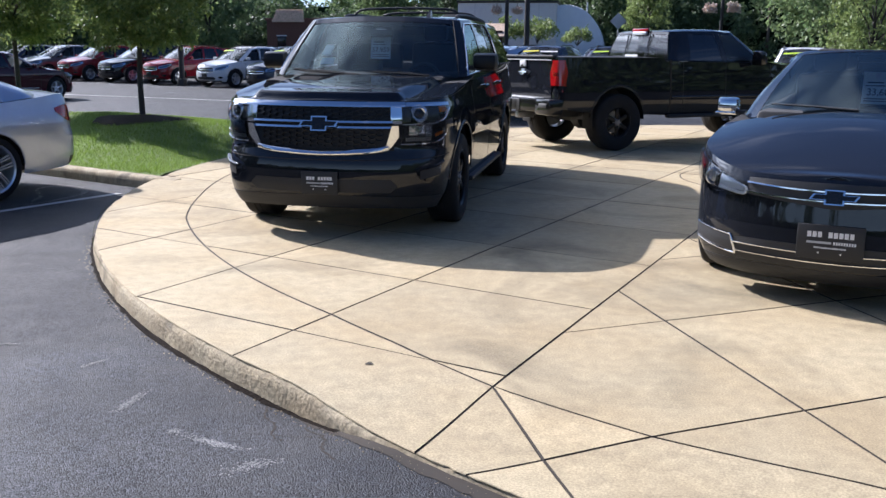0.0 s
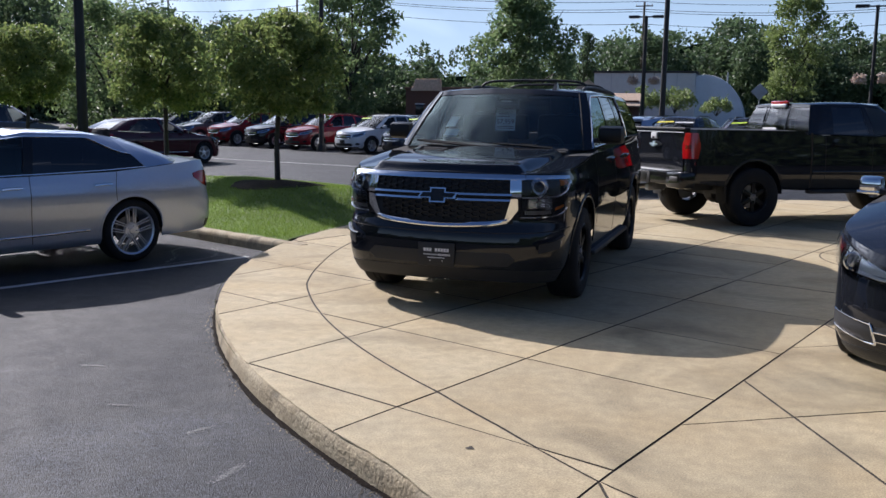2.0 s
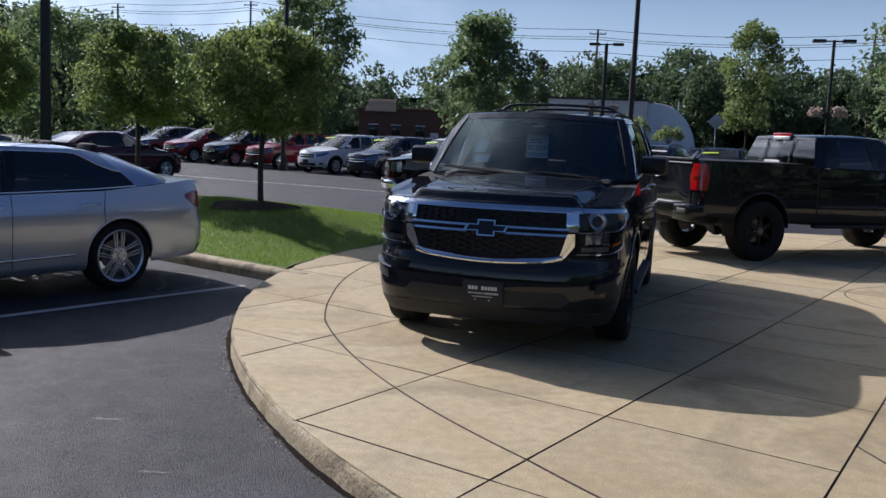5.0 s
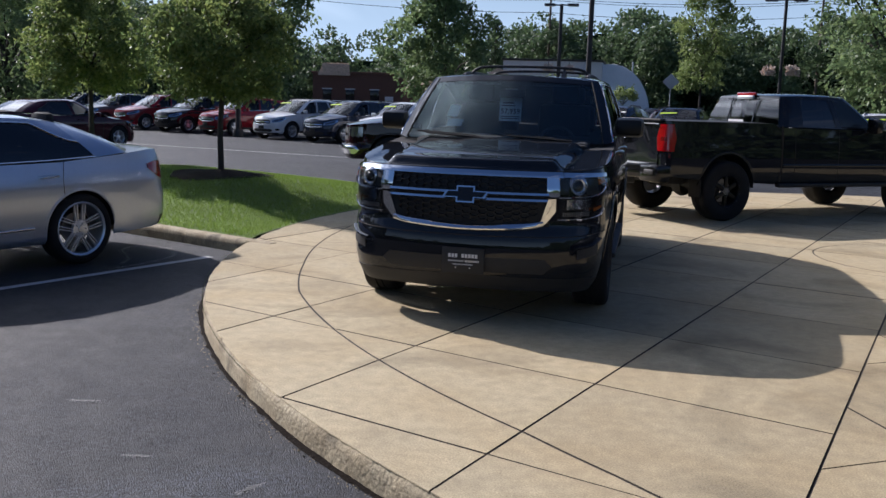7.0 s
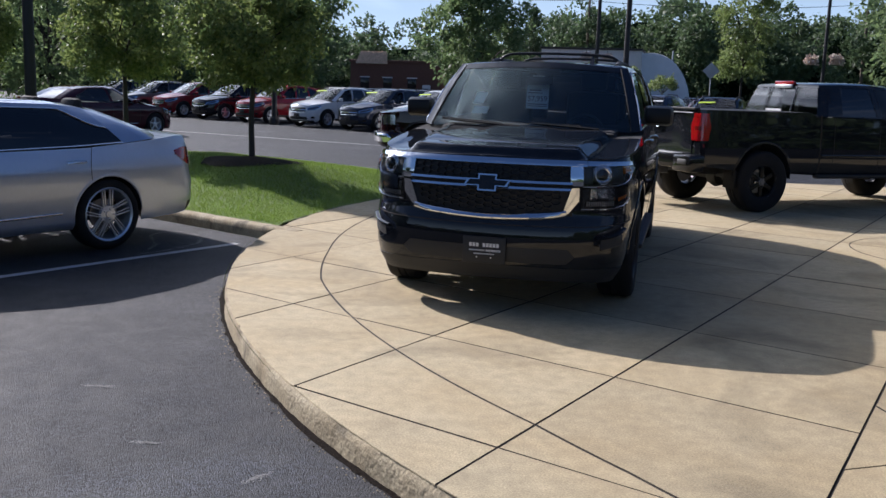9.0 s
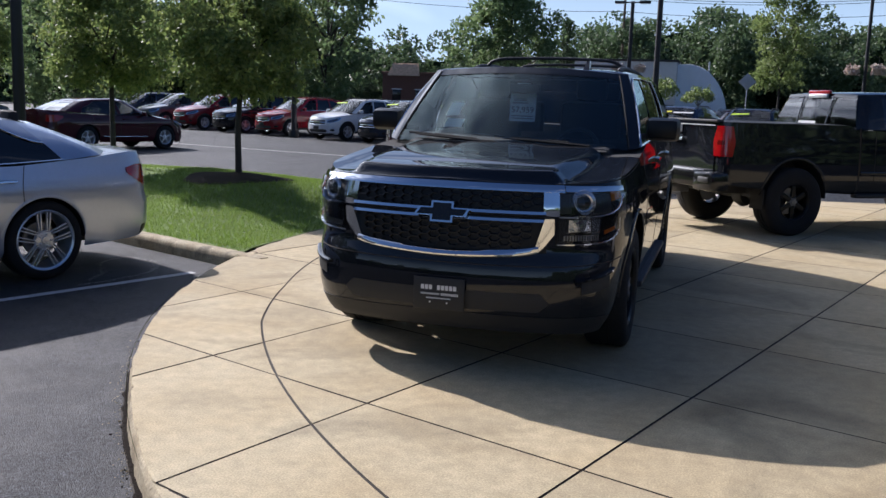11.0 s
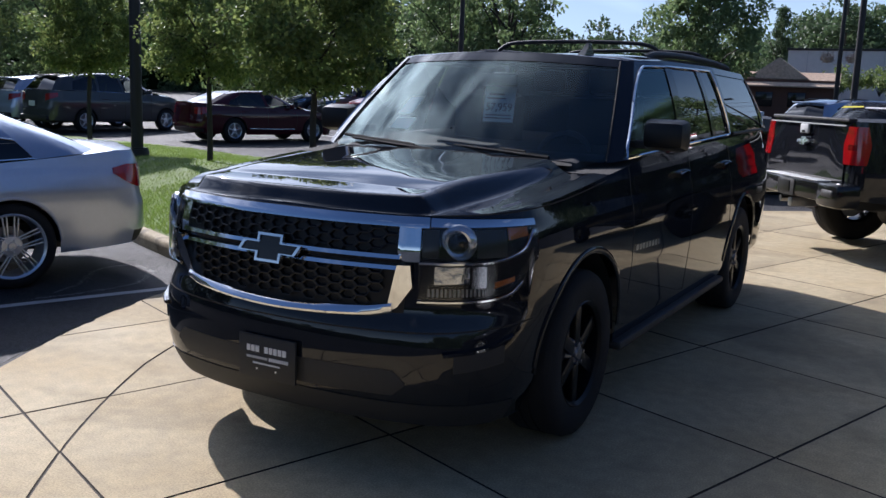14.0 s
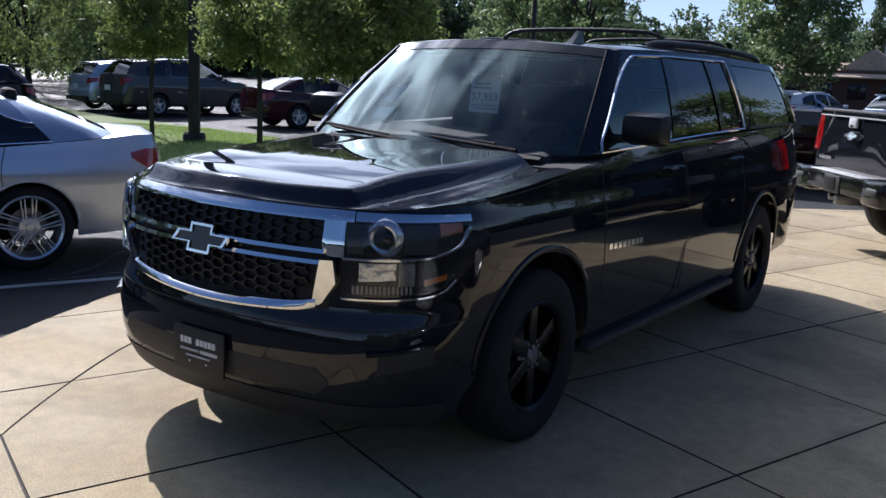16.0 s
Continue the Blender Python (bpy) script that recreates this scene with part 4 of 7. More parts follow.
def price_tag(name, label, words, m, w=0.19, h=0.27):
    """Tag sheet hung behind the windscreen, facing -y of m."""
    pts = [(-w / 2, -h / 2), (w / 2, -h / 2), (w / 2, h * 0.36), (w * 0.25, h / 2), (-w * 0.25, h / 2), (-w / 2, h * 0.36)]
    tag = tagged(part(name, flat_poly(pts, 0.002, m), M_PAPER, smooth=False), label, "price tag")
    bm = text_bm(words, 0.062 * w / 0.19)
    bm.transform(m @ Matrix.Translation((0, -0.0035, -h * 0.27)) @ Matrix.Rotation(radians(90), 4, "X"))
    part("price", bm, M_INK, tag, "dark printed price", smooth=False)
    for x, z, lw, lh in ((-0.1, 0.06, 0.5, 0.010), (-0.1, -0.02, 0.62, 0.007), (0, -0.36, 0.86, 0.006), (0, -0.42, 0.86, 0.006)):
        part("print_line", box((x * w, -0.0032, z * h), (lw * w, 0.001, lh), 0, m), M_INK, tag, smooth=False)
    part("print_disc", disc_at(m @ Vector((0, -0.0032, h * 0.24)), 0.028), M_DOME, tag, "pale round mark")


def disc_at(p, r):
    bm = bmesh.new()
    bmesh.ops.create_circle(bm, cap_ends=True, radius=r, segments=20, matrix=Matrix.Translation(p) @ Matrix.Rotation(radians(90), 4, "X"))
    return bm


def hexes(shell, a_lim, z0, z1, cell=0.040, off=0.004, proud=0.014):
    """Flattened honeycomb bars across the grille."""
    bm = bmesh.new()
    dz = cell * 0.50
    for j in range(-1, int((z1 - z0) / dz) + 2):
        z = z0 + dz * j
        if z > z1 - dz * 0.2 or z < z0 + dz * 0.2:
            continue
        lim = lerp_table(a_lim, z)
        na = int(lim / (cell * 3)) + 1
        for i in range(-na, na + 1):
            a = (i + (0.5 if j % 2 else 0)) * cell * 3
            if abs(a) > lim - cell * 0.4:
                continue
            outer, inner, deep = [], [], []
            for k in range(6):
                t = math.pi / 3 * k
                for lst, q, o in ((outer, 1.0, off + proud), (inner, 0.80, off + proud * 0.9), (deep, 0.70, off)):
                    aa, zz = a + cell * q * math.cos(t), z + dz * q * math.sin(t) / math.sin(math.pi / 3)
                    lst.append(bm.verts.new(shell.at(abs(aa), min(max(zz, z0 - 0.012), z1 + 0.012), o, 1 if aa >= 0 else -1)))
            for k in range(6):
                q = (k + 1) % 6
                bm.faces.new((outer[k], outer[q], inner[q], inner[k]))
                bm.faces.new((inner[k], inner[q], deep[q], deep[k]))
    return bm


# grille, chrome and lamps of the SUV
part("grille_backing", SUV.patch(0, 0.60, 0.735, 1.10, 0.002, 0, 14, 6), M_GRILLE, suv)
LIM = [(0.73, 0.46), (0.93, 0.53), (0.98, 0.55), (1.09, 0.58)]
part("upper_grille", hexes(SUV, LIM, 0.975, 1.09), M_GRILLE, suv, "black honeycomb grille", smooth=False)
part("lower_grille", hexes(SUV, LIM, 0.755, 0.925), M_GRILLE, suv, "black honeycomb grille", smooth=False)
part("grille_top_bar", SUV.patch(0, 0.695, 1.088, 1.128, 0.022, 0, 16, 4, 0.03), M_CHROME, suv, "bright chrome bar")
for lim, z0 in ((0.585, 0.962), (0.575, 0.918)):
    bm = SUV.patch(0, lim, z0, z0 + 0.016, 0.036, 0, 14, 3, 0.04)
    for v in bm.verts:
        v.co.y += 0.35 * (v.co.z - z0)
    part("grille_mid_bar", bm, M_CHROME, suv, "bright chrome bar")
part("grille_mid_infill", SUV.patch(0, 0.60, 0.940, 0.964, 0.012, 0, 14, 2, 0.02), M_GLOSSBLK, suv)
part("grille_bottom_bar", sweep_on(SUV, [(-0.555, 0.758), (-0.40, 0.736), (0, 0.718), (0.40, 0.736), (0.555, 0.758)], 0.036, 0.016, 0.012), M_CHROME, suv, "bright chrome bar")
for s in (1, -1):
    part("grille_post", SUV.patch(0.572, 0.662, [(0.572, 0.985), (0.59, 0.952), (0.662, 0.952)], 1.09, 0.019, s, 6, 8, 0.03), M_CHROME, suv, "bright chrome side post")
    bm = SUV.patch(0.535, 0.642, [(0.535, 0.744), (0.57, 0.757), (0.642, 0.85)], [(0.535, 0.775), (0.588, 0.94), (0.642, 0.942)], 0.018, s, 8, 8, 0.03)
    for v in bm.verts:
        v.co.y -= 0.22 * (v.co.z - 0.78)
    part("grille_post", bm, M_CHROME, suv, "bright chrome side post")
    HLO = [(0.655, 0.795), (0.95, 0.80), (1.08, 0.835), (1.16, 0.93), (1.20, 1.0)]
    hl = part("headlight", SUV.patch(0.655, 1.19, HLO, [(0.655, 1.09), (1.10, 1.10), (1.19, 1.085)], 0.004, s, 16, 8, 0.02), M_GLOSSBLK, suv, "dark headlight housing")
    ring = [(0.038, -0.004), (0.042, -0.018), (0.052, -0.022), (0.070, -0.014), (0.076, -0.004), (0.076, 0.01)]
    for nm, pr, mm in (("projector_ring", ring, M_SATIN), ("projector_lens", [(0.001, -0.034), (0.024, -0.031), (0.038, -0.022), (0.044, -0.008)], M_GLOSSBLK)):
        bm = lathe(pr, 20, "y")
        x, y, nx, ny = SUV.xyn(0.815)
        bm.transform(Matrix.Translation(SUV.at(0.815, 1.03, 0.0, s)) @ Matrix.Rotation(s * math.atan2(nx, -ny) * 0.6, 4, "Z"))
        part(nm, bm, mm, hl)
    part("lamp_divider", sweep_on(SUV, [(0.66, 0.948), (0.90, 0.948), (1.02, 0.962), (1.12, 1.0), (1.18, 1.07)], 0.016, 0.012, 0.012, s), M_CHROME, hl, "thin chrome bar")
    for a0, a1 in ((0.668, 0.735), (0.895, 1.03)):
        part("upper_bowl", SUV.patch(a0, a1, 0.968, 1.078, 0.009, s, 6, 5, 0.01), M_PLASTIC, hl)
    part("lower_bowl", SUV.patch(0.665, 1.06, [(0.665, 0.806), (0.95, 0.812), (1.06, 0.84)], [(0.665, 0.938), (0.92, 0.938), (1.06, 0.965)], 0.008, s, 12, 6, 0.01), M_GLOSSBLK, hl)
    part("lower_reflector", SUV.patch(0.72, 0.86, [(0.72, 0.862), (0.86, 0.868)], 0.934, 0.014, s, 8, 5, 0.02), M_LAMPDARK, hl, "bright lower reflector box")
    part("lower_reflector", SUV.patch(0.872, 0.935, 0.846, 0.934, 0.012, s, 4, 5, 0.02), M_LAMPIN, hl, "faceted reflector")
    part("lower_lamp", SUV.patch(0.69, 0.935, 0.812, 0.842, 0.009, s, 8, 2, 0.006), M_GLOSSBLK, hl)
    for q in range(14):
        part("light_rib", SUV.patch(0.695 + 0.017 * q, 0.704 + 0.017 * q, 0.812, 0.842, 0.013, s, 1, 1, 0.006), M_STEEL, hl)
    part("side_marker", SUV.patch(0.975, 1.07, [(0.975, 0.842), (1.07, 0.866)], [(0.975, 0.866), (1.07, 0.886)], 0.010, s, 6, 3), M_AMBER, hl, "amber marker")
    part("turn_signal", SUV.patch(1.04, 1.145, [(1.04, 1.035), (1.145, 1.05)], [(1.04, 1.085), (1.145, 1.085)], 0.010, s, 6, 3), M_AMBER, hl, "amber marker")
    part("lamp_lens", outward(SUV.patch(0.66, 1.185, [(a, z + 0.006) for a, z in HLO], 1.084, 0.034, s, 16, 6, 0.006), (0, 1.5, 0.9)), M_LENS, hl)
    part("lamp_top_strip", SUV.patch(0.70, 1.19, 1.092, [(0.70, 1.126), (1.19, 1.118)], 0.020, s, 12, 2, 0.03), M_CHROME, suv, "bright chrome strip")
    part("lamp_bottom_strip", sweep_on(SUV, [(0.655, 0.79), (0.90, 0.792), (1.04, 0.812), (1.11, 0.86)], 0.014, 0.010, 0.01, s), M_CHROME, suv, "bright chrome strip")
    part("fog_recess", SUV.patch(0.80, 1.02, [(0.80, 0.50), (1.02, 0.53)], [(0.80, 0.57), (1.02, 0.605)], 0.003, s, 8, 3), M_PLASTIC, suv)
    part("fog_trim", sweep_on(SUV, [(0.76, 0.582), (0.92, 0.60), (1.06, 0.636)], 0.022, 0.018, 0.003, s), M_BLACK, suv)
    part("tail_lamp", SUV.patch(SUV.len - 0.90, SUV.len - 0.70, 0.98, 1.32, 0.012, s, 6, 8, 0.02), M_REDDARK, suv, "red tail lamp")
    # shut lines, handles and mouldings on the sides
    for yy, z0, z1 in ((1.66, 0.60, 1.28), (2.81, 0.42, 1.31), (3.86, 0.72, 1.33)):
        ln = bmesh.new()
        sweep_on(SUV, [(SUV.a_of_y(yy), z0), (SUV.a_of_y(yy - 0.01), (z0 + z1) / 2), (SUV.a_of_y(yy), z1)], 0.007, 0.0012, 0.0005, s, ln)
        part("door_gap", ln, M_JOINT, suv)
    for yy in (2.58, 3.68):
        a = SUV.a_of_y(yy)
        h_ = part("door_handle", sweep_on(SUV, [(a - 0.11, 1.175), (a, 1.185), (a + 0.09, 1.185)], 0.032, 0.036, 0.01, s), M_BLACK, suv)
        part("handle_recess", SUV.patch(a - 0.09, a + 0.07, 1.135, 1.185, 0.002, s, 6, 3, 0.01, round_ends=0.04), M_GLOSSBLK, h_)
    for k in range(8):
        a = SUV.a_of_y(1.70) + 0.055 * k
        part("badge_bar", SUV.patch(a, a + 0.036, 0.825 - 0.002 * k, 0.855 - 0.002 * k, 0.004, s, 2, 2, 0.004), M_CHROME, suv, smooth=False)
    part("running_board", box((s * 0.97, 2.66, 0.335), (0.12, 2.25, 0.05), 0.02), M_PLASTIC, suv)
    # flare round each wheel opening
    for yw in (1.06, 4.36):
        pts = []
        for k in range(17):
            t = math.pi * (0.02 + 0.96 * k / 16)
            pts.append((SUV.a_of_y(yw - 0.492 * math.cos(t)), 0.42 + 0.492 * math.sin(t)))
        part("arch_lip", sweep_on(SUV, pts, 0.03, 0.010, 0.0, s), M_BLACK, suv)
    # bright window surround
    tr = [*[SUV_CAB.at(4.015 + 0.985 * (k / 30) ** 2, door_arc((k / 30) ** 2) + 0.008, 0.004, s) for k in range(31)], *[SUV_CAB.at(5 + 2.3 * k / 12, 0.935, 0.004, s) for k in range(1, 13)], *[SUV_CAB.at(7.3, 0.9 - 0.88 * k / 6, 0.006, s) for k in range(1, 7)], *[SUV_CAB.at(7.3 - 3.25 * k / 16, 0.015, 0.006, s) for k in range(1, 17)], *[SUV_CAB.at(4.015, 0.02 + 0.53 * k / 6, 0.006, s) for k in range(1, 7)]]
    part("window_trim", tube(tr, 0.0085, 6), M_CHROME, suv, "thin chrome window surround")
    part("window_divider", SUV_CAB.panel(6.62, 6.70, 0.03, 0.925, 0.002, s, 2, 6), M_GLOSSBLK, suv)
    part("belt_seal", tube([SUV_CAB.at(8 + 1 * k / 6, 0.02, 0.006, s) for k in range(7)], 0.010, 6), M_PLASTIC, suv)
    # seals beside the windscreen
    part("screen_seal", tube([SUV_CAB.at(2.10, 0.01 + 0.97 * k / 8, 0.004, s) for k in range(9)], 0.006, 6), M_RUBBER, suv)
    # roof rail
    rail = [(s * 0.62, 2.86, 1.872), (s * 0.62, 3.05, 1.902), (s * 0.62, 3.6, 1.918), (s * 0.62, 4.4, 1.915), (s * 0.61, 5.05, 1.895), (s * 0.60, 5.25, 1.855)]
    part("roof_rail", tube(curve_through(rail, 6), 0.023, 8), M_PLASTIC, suv)
for yy, zz in ((3.22, 1.985), (4.45, 1.985)):
    part("cross_bar", tube(curve_through([(-0.61, yy, zz - 0.07), (-0.54, yy, zz - 0.02), (-0.40, yy, zz), (0, yy, zz + 0.008), (0.40, yy, zz), (0.54, yy, zz - 0.02), (0.61, yy, zz - 0.07)], 6), 0.014, 8), M_PLASTIC, suv)
emblem(suv, SUV.at(0, 0.952, 0.045), 0.335, 0.145)
number_plate(suv, SUV.at(0, 0.475, 0.02), 0.31, 0.19)
part("valance", SUV.patch(0, 1.12, [(0, 0.264), (0.6, 0.258), (1.0, 0.238), (1.12, 0.238)], [(0, 0.375), (0.95, 0.355), (1.12, 0.345)], 0.004, 0, 18, 5), M_PLASTIC, suv, "matt black lower valance")
part("lower_intake", SUV.patch(0, 0.62, 0.395, 0.505, 0.003, 0, 12, 3, round_ends=0.06), M_PLASTIC, suv, "dark lower intake")
part("bumper_seam", sweep_on(SUV, [(-1.2, 0.69), (-0.7, 0.665), (0, 0.66), (0.7, 0.665), (1.2, 0.69)], 0.006, 0.001, 0.0005), M_JOINT, suv)
part("hood_gap", sweep_on(SUV, [(0.70, 1.131), (1.0, 1.139), (1.5, 1.172), (2.0, 1.22)], 0.006, 0.001, 0.0), M_JOINT, suv)
# cowl, wipers and antenna
bm = bmesh.new()
rows = [[bm.verts.new((t * (0.74 - 0.02 * j), 1.30 + 0.055 * j + 0.12 * t * t, 1.288 - 0.012 * t * t - 0.008 * (1 - j))) for t in (k / 8 - 1 for k in range(17))] for j in range(3)]
grid_faces(bm, rows, True)
part("cowl_panel", bm, M_RUBBER, suv)
for x0, x1, yy in ((0.62, -0.02, 1.42), (-0.05, -0.68, 1.41)):
    wp = part("wiper", tube([(x0, 1.37 + 0.08 * x0 * x0, 1.302), ((x0 + x1) / 2, yy - 0.01, 1.322), (x1, yy + 0.04 + 0.1 * x1 * x1, 1.336)], [0.014, 0.010, 0.007], 6), M_RUBBER, suv)
    part("wiper_blade", tube([((x0 * 0.75 + x1 * 0.25), yy + 0.01 + 0.08 * x0 * x0, 1.322), (x1 - 0.08, yy + 0.08 + 0.1 * x1 * x1, 1.348)], 0.009, 6), M_RUBBER, wp)
bm = bmesh.new()
pr = [(2.20, -0.02), (2.28, 0.03), (2.32, 0.068), (2.36, 0.07), (2.38, -0.02)]
L = [bm.verts.new((0.44 - 0.022 * (1 - z / 0.12), y, 1.868 + z)) for y, z in pr]
R = [bm.verts.new((0.44 + 0.022 * (1 - z / 0.12), y, 1.868 + z)) for y, z in pr]
bm.faces.new(L)
bm.faces.new(R[::-1])
for k in range(len(pr)):
    q = (k + 1) % len(pr)
    bm.faces.new((L[k], R[k], R[q], L[q]))
part("roof_antenna", bm, M_GLOSSBLK, suv, "gloss black fin antenna")


def cabin_fit(car, yd, zd, w, rows, zs, xw=0.42):
    """Dashboard, steering wheel, inner mirror and seats."""
    bm = box((0, yd + 0.22, zd - 0.05), (2 * w, 0.55, 0.16), 0.05)
    part("dashboard", bm, M_DASH, car)
    bm = lathe([(0.15, 0.012), (0.165, 0.016), (0.178, 0.012), (0.183, 0.0), (0.178, -0.012), (0.165, -0.016), (0.152, -0.012), (0.15, 0.012)], 24, "y")
    add_box(bm, (0, 0, 0), (0.30, 0.02, 0.05), 0.008)
    bm.transform(Matrix.Translation((xw, yd + 0.55, zd - 0.02)) @ Matrix.Rotation(radians(-22), 4, "X"))
    part("steering_wheel", bm, M_PLASTIC, car)
    for y in rows:
        for x in (-xw, xw):
            st = part("seat", box((x, y, zs), (0.50, 0.16, 0.52), 0.06), M_INTERIOR, car)
            part("headrest", box((x, y + 0.02, zs + 0.36), (0.26, 0.11, 0.18), 0.045), M_INTERIOR, st)


cabin_fit(suv, 1.52, 1.27, 0.76, (2.75, 3.75), 1.36)
part("inner_mirror", box((0, 2.05, 1.70), (0.24, 0.03, 0.075), 0.012), M_PLASTIC, suv)
for x in (-0.38, 0.38):
    part("sun_visor", box((x, 2.30, 1.79), (0.42, 0.20, 0.015), 0.005), M_DASH, suv)
price_tag("price_tag", "mint green price tag hung inside the SUV windscreen", "57,959", pose(-0.02, 2.10, 1.595, -8, 0, 0), 0.205, 0.30)
tagged(part("windscreen_sticker", flat_poly([(-0.07, -0.05), (0.07, -0.05), (0.07, 0.05), (-0.07, 0.05)], 0.001, pose(-0.46, 1.70, 1.425, -52, 0, -6)), M_PAPER, smooth=False), "pale green sticker inside the windscreen", "sticker")
tagged(part("windscreen_sticker", flat_poly([(-0.05, -0.08), (0.05, -0.08), (0.05, 0.08), (-0.05, 0.08)], 0.001, pose(-0.50, 1.86, 1.53, -52, 0, -6)), M_PAPER, smooth=False), "pale paper form inside the windscreen", "sticker")

# -- mid-size sedans --
SED_OUT = [(0, 0), (0.3, 0.025), (0.55, 0.10), (0.72, 0.22), (0.83, 0.38), (0.89, 0.62), (0.915, 0.95), (0.925, 1.6), (0.925, 3.2), (0.915, 4.0), (0.89, 4.45), (0.83, 4.76), (0.70, 4.92), (0.35, 5.0), (0, 5.015)]


def sedan_shell(k=1.0, w=1.0):
    o = [(x * w, y * k) for x, y in SED_OUT]
    return Shell(o,
                 nose=[(0.12, 0.13), (0.15, 0.06), (0.20, 0.01), (0.27, -0.02), (0.33, -0.035), (0.45, -0.03), (0.58, -0.012), (0.68, 0.0), (0.76, 0.03), (0.82, 0.07)],
                 side=[(0.20, 0.10), (0.27, 0.035), (0.40, 0.022), (0.55, 0.008), (0.68, 0.0), (0.78, 0.0), (0.88, 0.022), (0.98, 0.05), (1.1, 0.075)],
                 tail=[(0.24, 0.10), (0.32, 0.02), (0.42, -0.03), (0.62, -0.03), (0.72, 0.0), (0.95, 0.02), (1.02, 0.03), (1.08, 0.06)],
                 nose_a=(0.75, 1.3), tail_a=(0.6, 1.1),
                 low=[(-0.1, 0.20), (0.5, 0.20), (1.5, 0.22), (3.5, 0.23), (4.6, 0.28), (5.2, 0.30)],
                 top=[(0, 0.735), (0.55, 0.745), (0.9, 0.80), (1.3, 0.86), (1.9, 0.935), (2.4, 0.965), (4.2, 0.995), (4.9, 1.05), (5.3, 1.09), (6.8, 1.085)],
                 arches=(0.97 * k, 3.81 * k), arch_r=0.375, arch_z=0.345)


def sedan_cabin(k=1.0, w=1.0):
    st = [((0, 1.30, 1.025), (0, 2.30, 1.435)), ((0.40, 1.34, 1.01), (0.35, 2.32, 1.43)), ((0.72, 1.50, 0.965), (0.54, 2.40, 1.405)), ((0.80, 1.62, 0.955), (0.60, 2.47, 1.385)), ((0.84, 1.74, 0.965), (0.62, 2.58, 1.38)),
          ((0.86, 2.62, 0.985), (0.635, 2.74, 1.41)), ((0.86, 2.72, 0.985), (0.635, 2.84, 1.41)), ((0.855, 3.52, 1.005), (0.62, 3.42, 1.395)), ((0.84, 4.02, 1.03), (0.59, 3.72, 1.36)), ((0.78, 4.42, 1.065), (0.55, 3.86, 1.335)),
          ((0.62, 4.58, 1.075), (0.46, 3.93, 1.345)), ((0, 4.68, 1.085), (0, 3.97, 1.36))]
    return Cabin([((a[0] * w, a[1] * k, a[2]), (b[0] * w, b[1] * k, b[2])) for a, b in st], 0.03)


SED_PANES = [("windscreen", 0, 2, 0.0, 0.985, True), ("front_door_glass", 4, 5, 0.04, 0.90, False), ("rear_door_glass", 6, 8, 0.04, lambda t: 0.90 - 0.45 * smoothstep(0.45, 1.0, t), False), ("rear_window", 10, 11, 0.03, 0.97, True)]
SED_FRAMES = [(0, 2, 0.985, 1), (2, 4, 0, 1), (4, 6, 0.90, 1), (4, 8, 0, 0.04), (5, 6, 0, 1), (6, 8, lambda t: 0.90 - 0.45 * smoothstep(0.45, 1.0, t), 1), (8, 10, 0, 1), (10, 11, 0, 0.03), (10, 11, 0.97, 1)]


